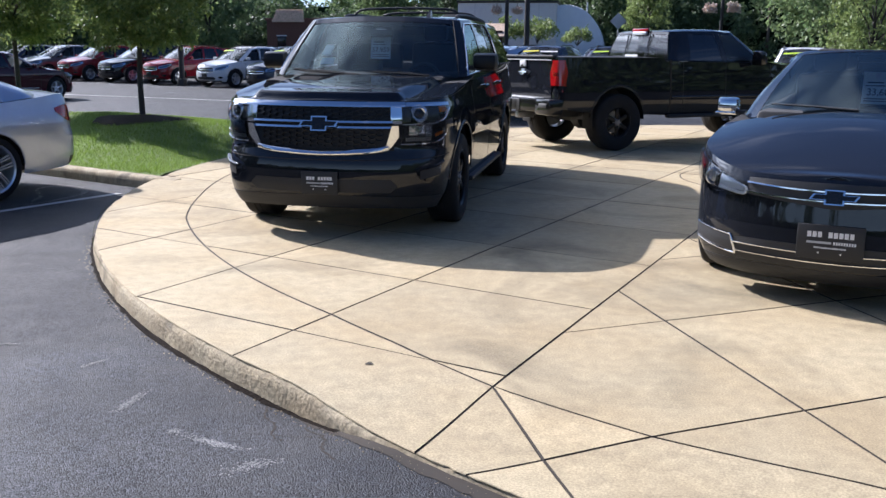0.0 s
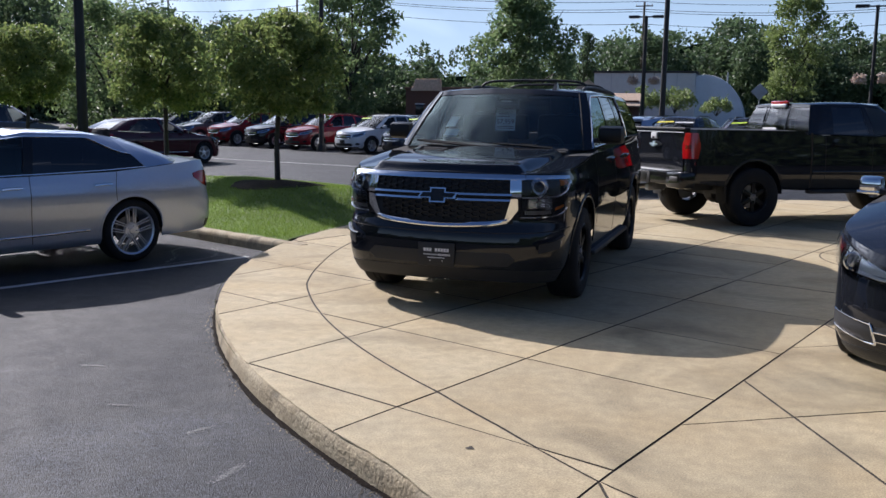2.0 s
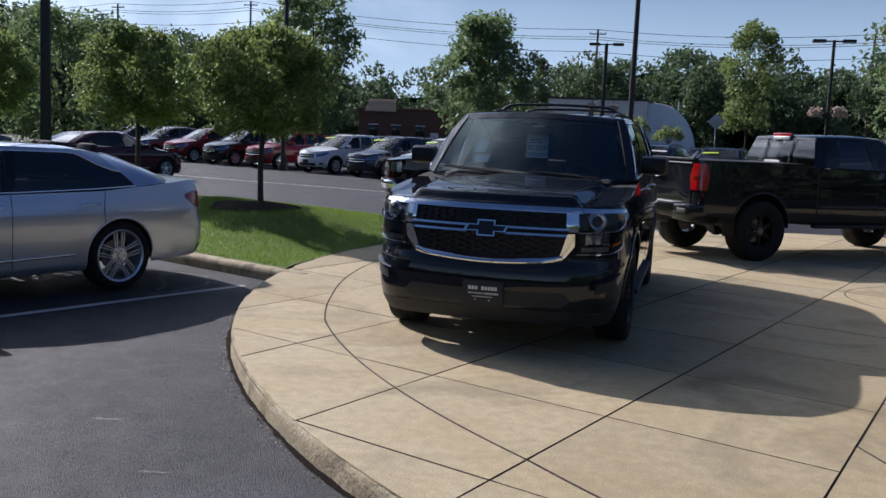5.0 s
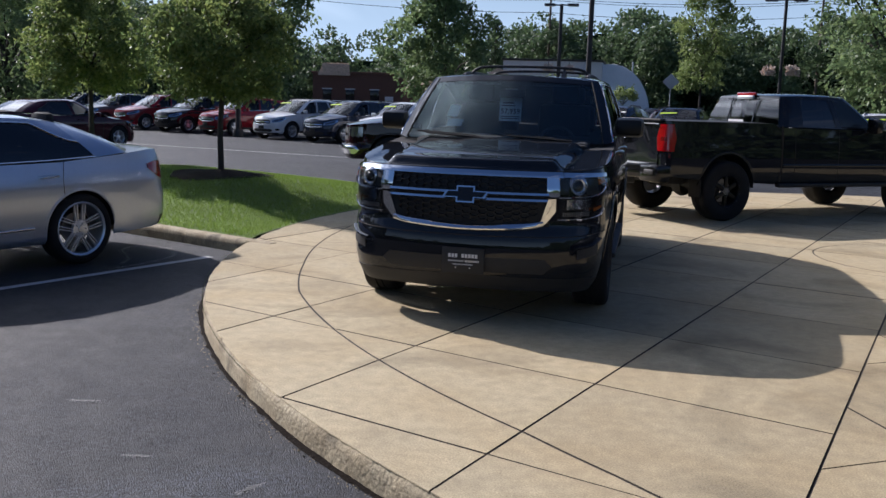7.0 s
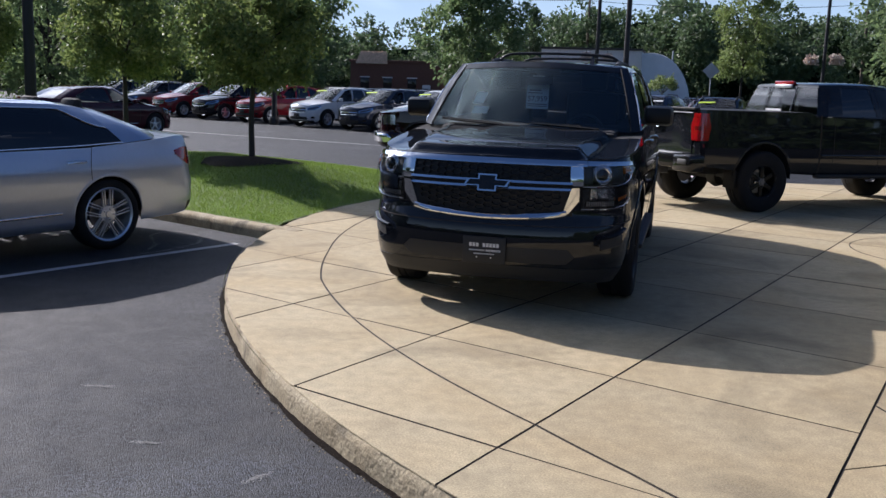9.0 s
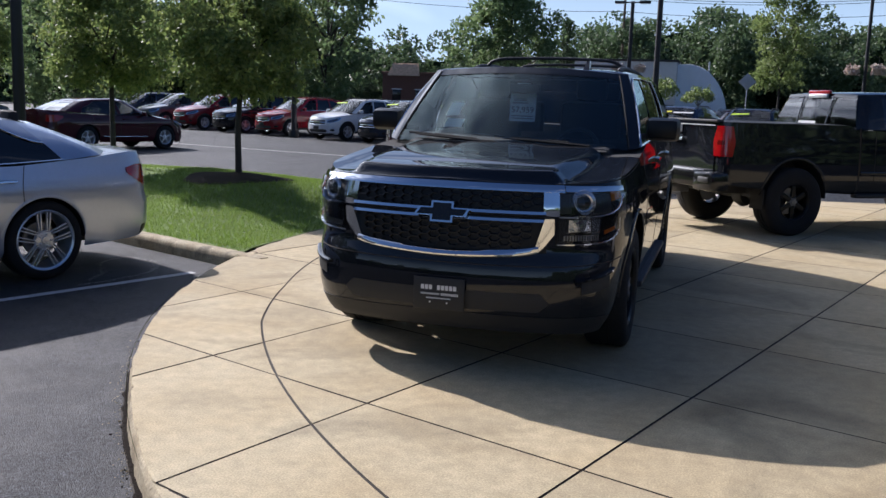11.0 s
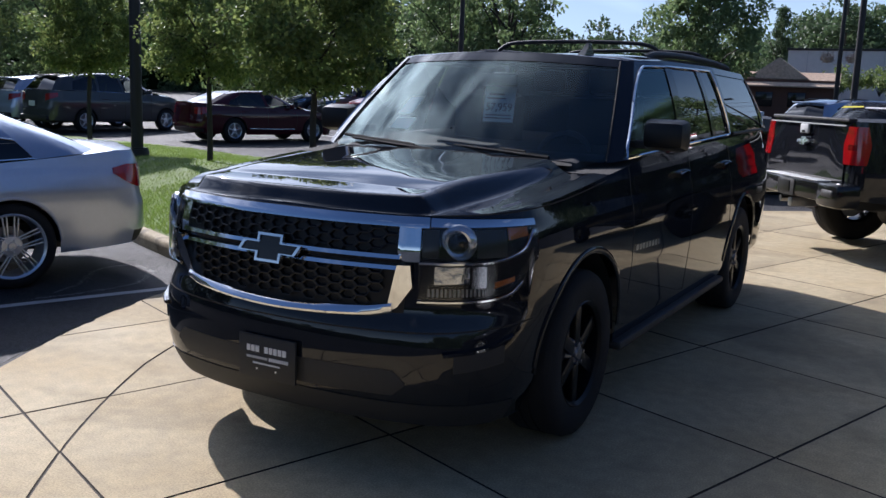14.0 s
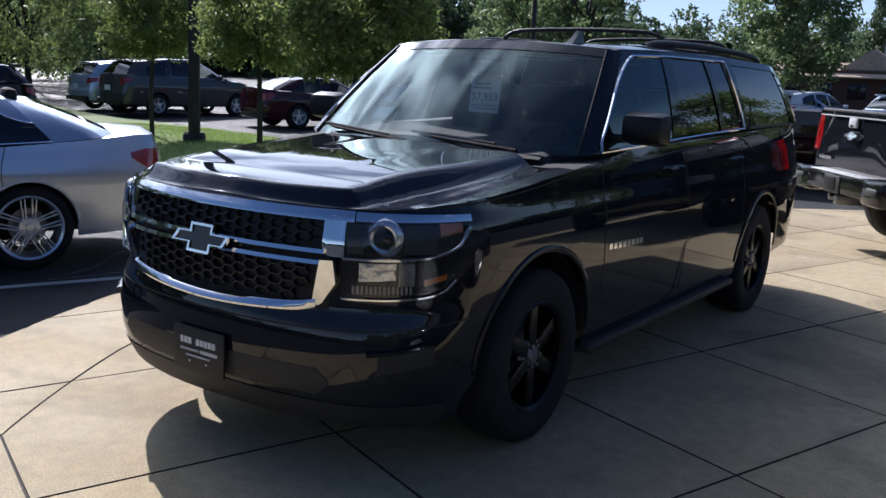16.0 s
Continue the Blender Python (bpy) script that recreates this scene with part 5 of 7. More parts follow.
def sedan(label, m, paint, rim, spokes, style, side_glass, fine=True, k=1.0, w=1.0, group="", name="sedan"):
    """One four-door car; fine: the near ones."""
    sh, cb = sedan_shell(k, w), sedan_cabin(k, w)
    c = car_base(name, label, m, sh, cb, paint, frange(0.19, 1.1, 0.03 if fine else 0.07), 0.05 if fine else 0.12,
                 (0.90 * w, (0.97 * k, 3.81 * k), 0.345, 0.235, 0.266 if fine else 0.215, rim, spokes, style), 0, sh.a_of_y(1.28 * k), lambda y: 0.02 + 0.085 * smoothstep(0.0, 1.1, y), 0.035,
                 SED_PANES, SED_FRAMES, M_DUSTY if fine else M_GLASS, side_glass, trunk_a=sh.a_of_y(4.42 * k), group=group)
    mirror_pair(c, 0.86 * w, 1.86 * k, 1.02, 0.17, 0.13, 0.10, M_CHROME if paint is M_BLACK and fine else paint, fine)
    for s in (1, -1):
        part("tail_lamp", sh.patch(sh.len - 1.04, sh.len - 0.55, [(sh.len - 1.04, 0.90), (sh.len - 0.9, 0.81), (sh.len - 0.8, 0.775), (sh.len - 0.55, 0.79)], [(sh.len - 1.04, 0.945), (sh.len - 0.9, 0.975), (sh.len - 0.55, 0.965)], 0.010, s, 10, 5, 0.02), M_REDLENS, c, "red tail lamp")
        hl = part("headlight", sh.patch(0.50, 1.16, [(0.48, 0.60), (0.8, 0.605), (1.16, 0.715)], [(0.48, 0.672), (0.85, 0.772), (1.16, 0.828)], 0.004, s, 12, 6, 0.02), M_GLOSSBLK if fine else M_LAMPDARK, c, "clear headlight with a dark housing" if fine else "clear headlight")
        part("lamp_lens", outward(sh.patch(0.51, 1.15, [(0.49, 0.605), (0.8, 0.610), (1.15, 0.722)], [(0.49, 0.668), (0.85, 0.768), (1.15, 0.822)], 0.024, s, 12, 5, 0.006), (0, 1.5, 0.7)), M_LENS, hl)
        for a, z, r in ((0.78, 0.690, 0.054),):
            bm = lathe([(0.001, -0.018), (r * 0.6, -0.016), (r * 0.7, -0.004), (r * 0.85, -0.022), (r, -0.018), (r, 0.01)], 16, "y")
            bm.transform(Matrix.Translation(sh.at(a, z, 0.002, s)))
            part("projector", bm, M_LAMPIN, hl)
        part("day_lamp", sweep_on(sh, [(0.505, 0.655), (0.52, 0.622), (0.62, 0.632), (0.70, 0.642)], 0.018, 0.010, 0.010, s), M_GUIDE, hl, "white light guide")
        part("day_lamp", sweep_on(sh, [(0.505, 0.655), (0.60, 0.685), (0.66, 0.70)], 0.010, 0.010, 0.010, s), M_GUIDE, hl, "white light guide")
        part("inner_reflector", sh.patch(0.525, 0.71, [(0.525, 0.632), (0.71, 0.65)], [(0.525, 0.66), (0.71, 0.715)], 0.009, s, 6, 4, 0.006), M_ALLOY, hl, "pale silver reflector")
        part("lamp_shroud", sh.patch(0.86, 1.12, [(0.86, 0.675), (1.12, 0.762)], [(0.86, 0.752), (1.12, 0.808)], 0.010, s, 8, 3), M_GLOSSBLK, hl)
        part("side_marker", sh.patch(0.94, 1.08, [(0.94, 0.715), (1.08, 0.762)], [(0.94, 0.745), (1.08, 0.788)], 0.014, s, 6, 3), M_REDDARK, hl, "dark red marker")
        for yy, z0, z1 in ((1.62, 0.34, 0.94), (2.68, 0.30, 0.98), (3.62, 0.62, 1.0)):
            a = sh.a_of_y(yy * k)
            part("door_gap", sweep_on(sh, [(a, z0), (a - 0.01, (z0 + z1) / 2), (a + (0.03 if yy > 3 else 0), z1)], 0.007, 0.001, 0.0005, s), M_JOINT, c)
        if fine:
            part("pillar_trim", cb.panel(5, 6, 0.04, 0.90, 0.003, s, 3, 6), M_GLOSSBLK, c, "gloss black door pillar")
        for yy in (2.48, 3.45):
            a = sh.a_of_y(yy * k)
            h_ = part("door_handle", sweep_on(sh, [(a - 0.10, 0.865), (a, 0.872), (a + 0.10, 0.872)], 0.028, 0.034, 0.008, s), M_CHROME if fine else paint, c)
            part("handle_recess", sh.patch(a - 0.08, a + 0.08, 0.838, 0.872, 0.0015, s, 6, 3, 0.01, round_ends=0.03), paint, h_)
        part("sill_strip", sweep_on(sh, [(sh.a_of_y(1.7 * k), 0.375), (sh.a_of_y(2.6 * k), 0.38), (sh.a_of_y(3.3 * k), 0.395)], 0.022, 0.008, 0.002, s), M_CHROME, c, "slim chrome door strip")
        tr = [cb.at(4 + 4 * q / 16, 0.025, 0.006, s) for q in range(17)]
        part("belt_trim", tube(tr, 0.008, 6), M_CHROME if fine else M_PLASTIC, c)
        tr = [cb.at(4.02 + 3.96 * q / 20, (0.905 if q < 14 else 0.905 - 0.45 * smoothstep(0.45, 1.0, (4.02 + 3.96 * q / 20 - 6) / 2)), 0.005, s) for q in range(21)]
        part("window_trim", tube(tr, 0.007, 6), M_CHROME if fine else M_PLASTIC, c)
        for yw in (0.97 * k, 3.81 * k):
            pts = [(sh.a_of_y(yw - 0.388 * math.cos(math.pi * (0.02 + 0.96 * q / 14))), 0.345 + 0.388 * math.sin(math.pi * (0.02 + 0.96 * q / 14))) for q in range(15)]
            part("arch_lip", sweep_on(sh, pts, 0.022, 0.006, 0.0, s), paint, c)
    part("grille_backing", sh.patch(0, 0.50, [(0, 0.575), (0.5, 0.62)], 0.715, 0.003, 0, 12, 4), M_PLASTIC, c)
    part("lower_grille", sh.patch(0, 0.60, 0.235, 0.37, 0.003, 0, 12, 4, round_ends=0.1), M_PLASTIC, c)
    part("rear_valance", sh.patch(sh.len - 0.85, sh.len, 0.30, 0.40, 0.004, 1, 10, 3), M_PLASTIC, c)
    part("rear_valance", sh.patch(sh.len - 0.85, sh.len, 0.30, 0.40, 0.004, -1, 10, 3), M_PLASTIC, c)
    return c, sh, cb


PARK = -21.0
silver, s_sh, s_cb = sedan("silver four-door sedan parked nose-out in the bay", pose(-6.60, -1.60, -0.14, 0, 0, PARK) @ Matrix.Scale(1.045, 4), M_SILVER, M_ALLOY, 5, "fan", M_TINT)
cabin_fit(silver, 1.42, 1.0, 0.70, (2.75, 3.75), 1.0, 0.37)
part("boot_seam", s_sh.deck(s_sh.a_of_y(4.55), s_sh.a_of_y(4.556), lambda y: 0.028, 0.01, 14), M_JOINT, silver)
impala, i_sh, i_cb = sedan("black four-door sedan with chrome trim parked on the plaza", pose(3.65, -1.45, 0, 0, 0, -17.8) @ Matrix.Diagonal((1.05, 1.05, 1.09, 1)), M_BLACK, M_ALLOY, 10, "split", M_TINT)
cabin_fit(impala, 1.42, 1.0, 0.70, (2.75, 3.75), 1.0, 0.37)
for z in (0.618, 0.672):
    part("grille_bar", sweep_on(i_sh, [(-0.50, z + 0.018), (-0.25, z + 0.004), (0, z), (0.25, z + 0.004), (0.50, z + 0.018)], 0.013, 0.012, 0.008), M_CHROME, impala, "thin chrome bar")
for z in (0.275, 0.325):
    part("lower_bar", sweep_on(i_sh, [(-0.55, z + 0.01), (0, z), (0.55, z + 0.01)], 0.010, 0.008, 0.006), M_CHROME, impala, "thin chrome bar")
for s in (1, -1):
    part("fog_panel", i_sh.patch(0.57, 0.92, [(0.57, 0.275), (0.92, 0.315)], [(0.57, 0.37), (0.92, 0.405)], 0.004, s, 8, 4), M_PLASTIC, impala, "black mesh fog panel")
    part("fog_trim", sweep_on(i_sh, [(0.90, 0.405), (0.74, 0.388), (0.60, 0.375), (0.57, 0.362), (0.545, 0.275), (0.57, 0.266), (0.64, 0.274), (0.78, 0.295), (0.90, 0.315)], [0.002, 0.004, 0.008, 0.014, 0.016, 0.012, 0.007, 0.004, 0.003], 0.006, 0.005, s), M_CHROME, impala, "chrome fog bracket")
    part("chin", i_sh.patch(0, 1.02, 0.135, 0.225, 0.002, s, 14, 4), M_PLASTIC, impala, "black lower lip")
emblem(impala, i_sh.at(0, 0.645, 0.035), 0.27, 0.10, dark=True)
number_plate(impala, i_sh.at(0, 0.40, 0.02), 0.36, 0.19)
PI = impala.matrix_world
for x0, x1 in ((0.62, 0.0), (-0.02, -0.62)):
    wp = part("wiper", tube([(x0, 1.34 + 0.1 * x0 * x0, 1.045), ((x0 + x1) / 2, 1.40, 1.06), (x1, 1.44 + 0.12 * x1 * x1, 1.065)], [0.012, 0.008, 0.006], 6), M_PLASTIC, impala)
price_tag("price_tag", "mint green price tag hung inside the black sedan windscreen", "33,60", PI @ pose(0.04, 2.17, 1.19, -12, 0, 0), 0.22, 0.28)
part("inner_mirror", box((0.0, 2.12, 1.32), (0.22, 0.03, 0.07), 0.012), M_PLASTIC, impala)

maroon, *_ = sedan("maroon four-door sedan parked behind the lawn", pose(-15.0, 20.0, LOT, 0, 0, 163), M_MAROON, M_ALLOY, 5, "plain", M_TINT, False, 0.92, 0.97)

# -- lifted black pickup --
TR_OUT = [(0, 0), (0.35, 0.01), (0.65, 0.05), (0.82, 0.13), (0.93, 0.27), (0.985, 0.5), (1.005, 0.85), (1.01, 1.5), (1.01, 3.0), (1.01, 4.6), (1.005, 5.58), (0.985, 5.88), (0.955, 5.98), (0.90, 6.015), (0.5, 6.025), (0, 6.025)]


def pickup(label, m, paint, lift=0.12, detail=True):
    u = lift
    sh = Shell(TR_OUT,
               nose=[(0.3 + u, 0.12), (0.42 + u, -0.03), (0.62 + u, -0.05), (0.70 + u, 0.0), (1.15 + u, 0.02), (1.25 + u, 0.07)],
               side=[(0.36 + u, 0.06), (0.48 + u, 0.02), (0.62 + u, 0.0), (0.80 + u, 0.0), (0.92 + u, 0.004), (1.0 + u, 0.010), (1.1 + u, 0.018), (1.25 + u, 0.034), (1.4 + u, 0.05)],
               tail=[(0.4 + u, 0.02), (0.62 + u, 0.012), (1.32 + u, 0.012)],
               nose_a=(0.9, 1.4), tail_a=(0.5, 0.9),
               low=[(-0.1, 0.36 + u), (0.5, 0.38 + u), (1.6, 0.42 + u), (4.0, 0.42 + u), (5.5, 0.50 + u), (6.1, 0.56 + u)],
               top=[(0, 1.10 + u), (0.7, 1.10 + u), (1.3, 1.16 + u), (2.2, 1.22 + u), (2.6, 1.25 + u), (4.75, 1.27 + u), (4.8, 1.33 + u), (6.6, 1.33 + u), (8.1, 1.33 + u)],
               arches=(0.97, 4.90), arch_r=0.50, arch_z=0.44 + u * 0.4)
    cb = Cabin([((0, 1.55, 1.27 + u), (0, 2.25, 1.79 + u)), ((0.42, 1.58, 1.27 + u), (0.38, 2.27, 1.785 + u)), ((0.80, 1.70, 1.255 + u), (0.62, 2.34, 1.765 + u)), ((0.90, 1.82, 1.25 + u), (0.70, 2.42, 1.75 + u)), ((0.935, 1.92, 1.26 + u), (0.735, 2.5, 1.745 + u)),
                ((0.945, 2.66, 1.27 + u), (0.755, 2.76, 1.76 + u)), ((0.945, 2.76, 1.27 + u), (0.755, 2.86, 1.76 + u)), ((0.945, 3.45, 1.28 + u), (0.75, 3.40, 1.755 + u)), ((0.94, 3.72, 1.28 + u), (0.735, 3.62, 1.745 + u)), ((0.82, 3.82, 1.28 + u), (0.66, 3.70, 1.74 + u)), ((0, 3.86, 1.28 + u), (0, 3.73, 1.76 + u))], 0.02)
    c = car_base("pickup_truck", label, m, sh, cb, paint, frange(0.36 + u, 1.36 + u, 0.035), 0.055, (1.03, (0.97, 4.90), 0.445, 0.31, 0.24, M_RIMBLK, 6, "block"), 0, sh.a_of_y(1.5), lambda y: 0.02 + 0.06 * smoothstep(0, 0.9, y), 0.04,
                 [("windscreen", 0, 2, 0.0, 0.985, True), ("front_door_glass", 4, 5, 0.03, 0.90, False), ("rear_door_glass", 6, 7, 0.03, 0.90, False), ("rear_window", 9, 10, 0.06, 0.90, True)],
                 [(0, 2, 0.985, 1), (2, 4, 0, 1), (4, 8, 0.90, 1), (4, 8, 0, 0.03), (5, 6, 0, 1), (7, 9, 0, 1), (9, 10, 0, 0.06), (9, 10, 0.90, 1)], M_GLASS, M_TINT, clear_rear=True)
    zt = 1.33 + u
    part("bed_cover", sh.deck(sh.a_of_y(3.92), sh.len, lambda y: 0.012, 0.2, 6), M_PLASTIC, c, "black soft bed cover")
    tg = part("tailgate", sh.patch(sh.len - 0.80, sh.len, 0.70 + u, zt + 0.012, 0.014, 1, 8, 10, 0.03), paint, c)
    part("tailgate", sh.patch(sh.len - 0.80, sh.len, 0.70 + u, zt + 0.012, 0.014, -1, 8, 10, 0.03), paint, c)
    part("tailgate_spoiler", box((0, 5.98, zt + 0.01), (1.62, 0.10, 0.035), 0.012), M_PLASTIC, c)
    part("tailgate_top_line", box((0, 6.046, zt - 0.045), (1.60, 0.01, 0.012)), M_SIGNBACK, c)
    hd = part("tailgate_handle", box((0, 6.052, 1.225 + u), (0.17, 0.03, 0.10), 0.012), M_SIGNBACK, c, "grey tailgate handle")
    part("camera_eye", box((0, 6.07, 1.195 + u), (0.05, 0.02, 0.025), 0.006), M_GLOSSBLK, hd)
    emblem(c, Vector((0, 6.052, 1.09 + u)), 0.24, 0.10, math.pi, dark=False)
    for k in range(9):
        part("badge_bar", box((0.72 - 0.034 * k, 6.048, 0.83 + u), (0.022, 0.006, 0.035)), M_CHROME, c)
    for s in (1, -1):
        tl = part("tail_lamp", sh.patch(sh.len - 1.10, sh.len - 0.76, 0.90 + u, 1.28 + u, 0.02, s, 10, 8, 0.03, round_ends=0.02), M_REDLENS, c, "red tail lamp")
        part("reverse_lens", sh.patch(sh.len - 0.96, sh.len - 0.84, 1.045 + u, 1.10 + u, 0.022, s, 4, 2, 0.006), M_REDDARK, tl)
        part("bumper_corner", box((s * 0.80, 6.06, 0.58 + u), (0.42, 0.28, 0.25), 0.05), M_GLOSSBLK, c)
        part("bumper_step", box((s * 0.84, 6.14, 0.60 + u), (0.22, 0.15, 0.08), 0.02), M_PLASTIC, c)
        for yy, z0, z1 in ((1.72, 0.60, 1.22), (2.72, 0.48, 1.25), (3.62, 0.60, 1.26), (3.88, 0.45, 1.30)):
            a = sh.a_of_y(yy)
            part("door_gap", sweep_on(sh, [(a, z0 + u), (a, (z0 + z1) / 2 + u), (a, z1 + u)], 0.010 if yy < 3.8 else 0.03, 0.001, 0.0005, s), M_JOINT, c)
        for yy in (2.50, 3.42):
            a = sh.a_of_y(yy)
            part("door_handle", sweep_on(sh, [(a - 0.1, 1.12 + u), (a + 0.09, 1.125 + u)], 0.032, 0.034, 0.008, s), M_GLOSSBLK, c)
        part("body_moulding", sweep_on(sh, [(sh.a_of_y(1.62), 0.70 + u), (sh.a_of_y(2.7), 0.70 + u), (sh.a_of_y(3.85), 0.70 + u)], 0.05, 0.012, 0.0, s), M_BLACK, c)
        part("running_board", box((s * 0.97, 2.75, 0.40 + u), (0.12, 2.3, 0.06), 0.025), M_PLASTIC, c)
        for k in range(3):
            part("side_badge", sh.patch(sh.a_of_y(1.30) + 0.085 * k, sh.a_of_y(1.30) + 0.06 + 0.085 * k, 0.93 + u, 0.985 + u, 0.004, s, 2, 2, 0.004), M_CHROME, c, smooth=False)
        for yw in (0.97, 4.90):
            pts = [(sh.a_of_y(yw - 0.525 * math.cos(math.pi * (0.03 + 0.94 * q / 14))), 0.44 + u * 0.4 + 0.525 * math.sin(math.pi * (0.03 + 0.94 * q / 14))) for q in range(15)]
            part("arch_flare", sweep_on(sh, pts, 0.022, 0.006, 0.0, s), M_BLACK, c)
        hl = part("headlight", sh.patch(0.62, 1.10, 0.86 + u, 1.07 + u, 0.006, s, 8, 5, 0.02), M_LAMPIN, c)
        part("mud_flap", box((s * 0.90, 5.40, 0.36 + u), (0.26, 0.02, 0.26), 0.008), M_RUBBER, c)
    bmp = part("rear_bumper", box((0, 6.10, 0.60 + u), (1.30, 0.20, 0.20), 0.03), M_GLOSSBLK, c, "gloss black step bumper")
    part("step_pad", box((0, 6.10, 0.705 + u), (1.20, 0.18, 0.012), 0.004), M_SIGNBACK, bmp, "pale worn step pad")
    part("plate_recess", box((0, 6.205, 0.59 + u), (0.34, 0.012, 0.18), 0.004), M_PLASTIC, bmp)
    part("plate_bracket", box((0.05, 6.215, 0.60 + u), (0.26, 0.008, 0.13), 0.003), M_GRILLE, bmp, "empty black plate bracket")
    part("hitch", box((0, 6.0, 0.42 + u), (0.10, 0.30, 0.10), 0.01), M_STEEL, c)
    part("axle", tube([(-0.8, 4.90, 0.445), (0.8, 4.90, 0.445)], 0.06, 8), M_PLASTIC, c)
    part("differential", lathe([(0.001, -0.16), (0.14, -0.10), (0.17, 0), (0.14, 0.10), (0.001, 0.16)], 14, "x", (0, 4.90, 0.445)), M_PLASTIC, c)
    part("exhaust", tube([(0.55, 4.0, 0.50), (0.62, 5.2, 0.52), (0.70, 5.90, 0.50)], 0.04, 8), M_STEEL, c)
    bl = part("brake_lamp", box((0, 3.745, 1.775 + u), (0.42, 0.05, 0.055), 0.015), M_REDLENS, c, "red high brake lamp")
    part("cargo_lens", box((0, 3.765, 1.722 + u), (0.36, 0.04, 0.055), 0.008), M_ALLOY, bl, "pale clear cargo lamp")
    for x in (-0.29, 0.29):
        part("slider_bar", tube([(x, 3.868, 1.31 + u), (x, 3.76, 1.72 + u)], 0.010, 6), M_GLOSSBLK, c)
    # white plate painted as the bright reflection low in the slider pane
    part("slider_reflection", box((0.08, 3.865, 1.335 + u), (0.34, 0.004, 0.075)), M_TAGWHITE, c)
    mirror_pair(c, 0.95, 2.12, 1.33 + u, 0.24, 0.24, 0.14, M_GLOSSBLK)
    cabin_fit(c, 1.6, 1.28 + u, 0.76, (2.8, 3.5), 1.30 + u, 0.40)
    return c, sh


TN = Vector((0.801, 0.599, 0))
pk = Vector((1.805, 8.49, 0)) + TN * 4.90
truck, t_sh = pickup("lifted black pickup with a bed cover, parked on the plaza", pose(pk.x, pk.y, 0, 0, 0, 126.8), M_BLACK, 0.12)

# a second pickup seen behind the SUV, nose towards the lawn
dark_pk, d_sh = pickup("maroon pickup, colour darkened as in shade, with a chrome bumper behind the SUV", pose(-5.5, 13.7, LOT, 0, 0, -70), M_MAROON_SHADE, 0.02)
part("front_bumper", d_sh.patch(0, 1.05, 0.50, 0.68, 0.05, 0, 14, 4, 0.06, round_ends=0.1), M_CHROME, dark_pk, "bright chrome bumper")
part("front_grille", d_sh.patch(0, 0.58, 0.78, 1.06, 0.006, 0, 12, 4), M_PLASTIC, dark_pk)
part("grille_bar", d_sh.patch(0, 0.60, 0.89, 0.95, 0.02, 0, 12, 2), M_CHROME, dark_pk, "chrome grille bar")

# -- crossovers and other cars of the car park --
CR_OUT = [(0, 0), (0.3, 0.03), (0.55, 0.10), (0.70, 0.20), (0.80, 0.36), (0.87, 0.60), (0.90, 0.95), (0.915, 1.5), (0.92, 2.4), (0.915, 3.4), (0.89, 4.1), (0.84, 4.42), (0.70, 4.60), (0.35, 4.68), (0, 4.69)]
CR_CAB = [((0, 1.05, 1.14), (0, 1.98, 1.62)), ((0.38, 1.08, 1.13), (0.33, 2.0, 1.615)), ((0.72, 1.22, 1.09), (0.56, 2.06, 1.59)), ((0.79, 1.30, 1.07), (0.60, 2.10, 1.575)), ((0.83, 1.36, 1.07), (0.63, 2.16, 1.57)),
          ((0.86, 2.30, 1.10), (0.66, 2.42, 1.62)), ((0.86, 2.38, 1.10), (0.66, 2.50, 1.62)), ((0.855, 3.15, 1.125), (0.65, 3.12, 1.61)), ((0.85, 3.24, 1.13), (0.645, 3.20, 1.605)),
          ((0.83, 4.0, 1.16), (0.60, 3.85, 1.55)), ((0.79, 4.34, 1.165), (0.57, 4.10, 1.52)), ((0.66, 4.50, 1.165), (0.46, 4.20, 1.51)), ((0, 4.57, 1.165), (0, 4.26, 1.53))]


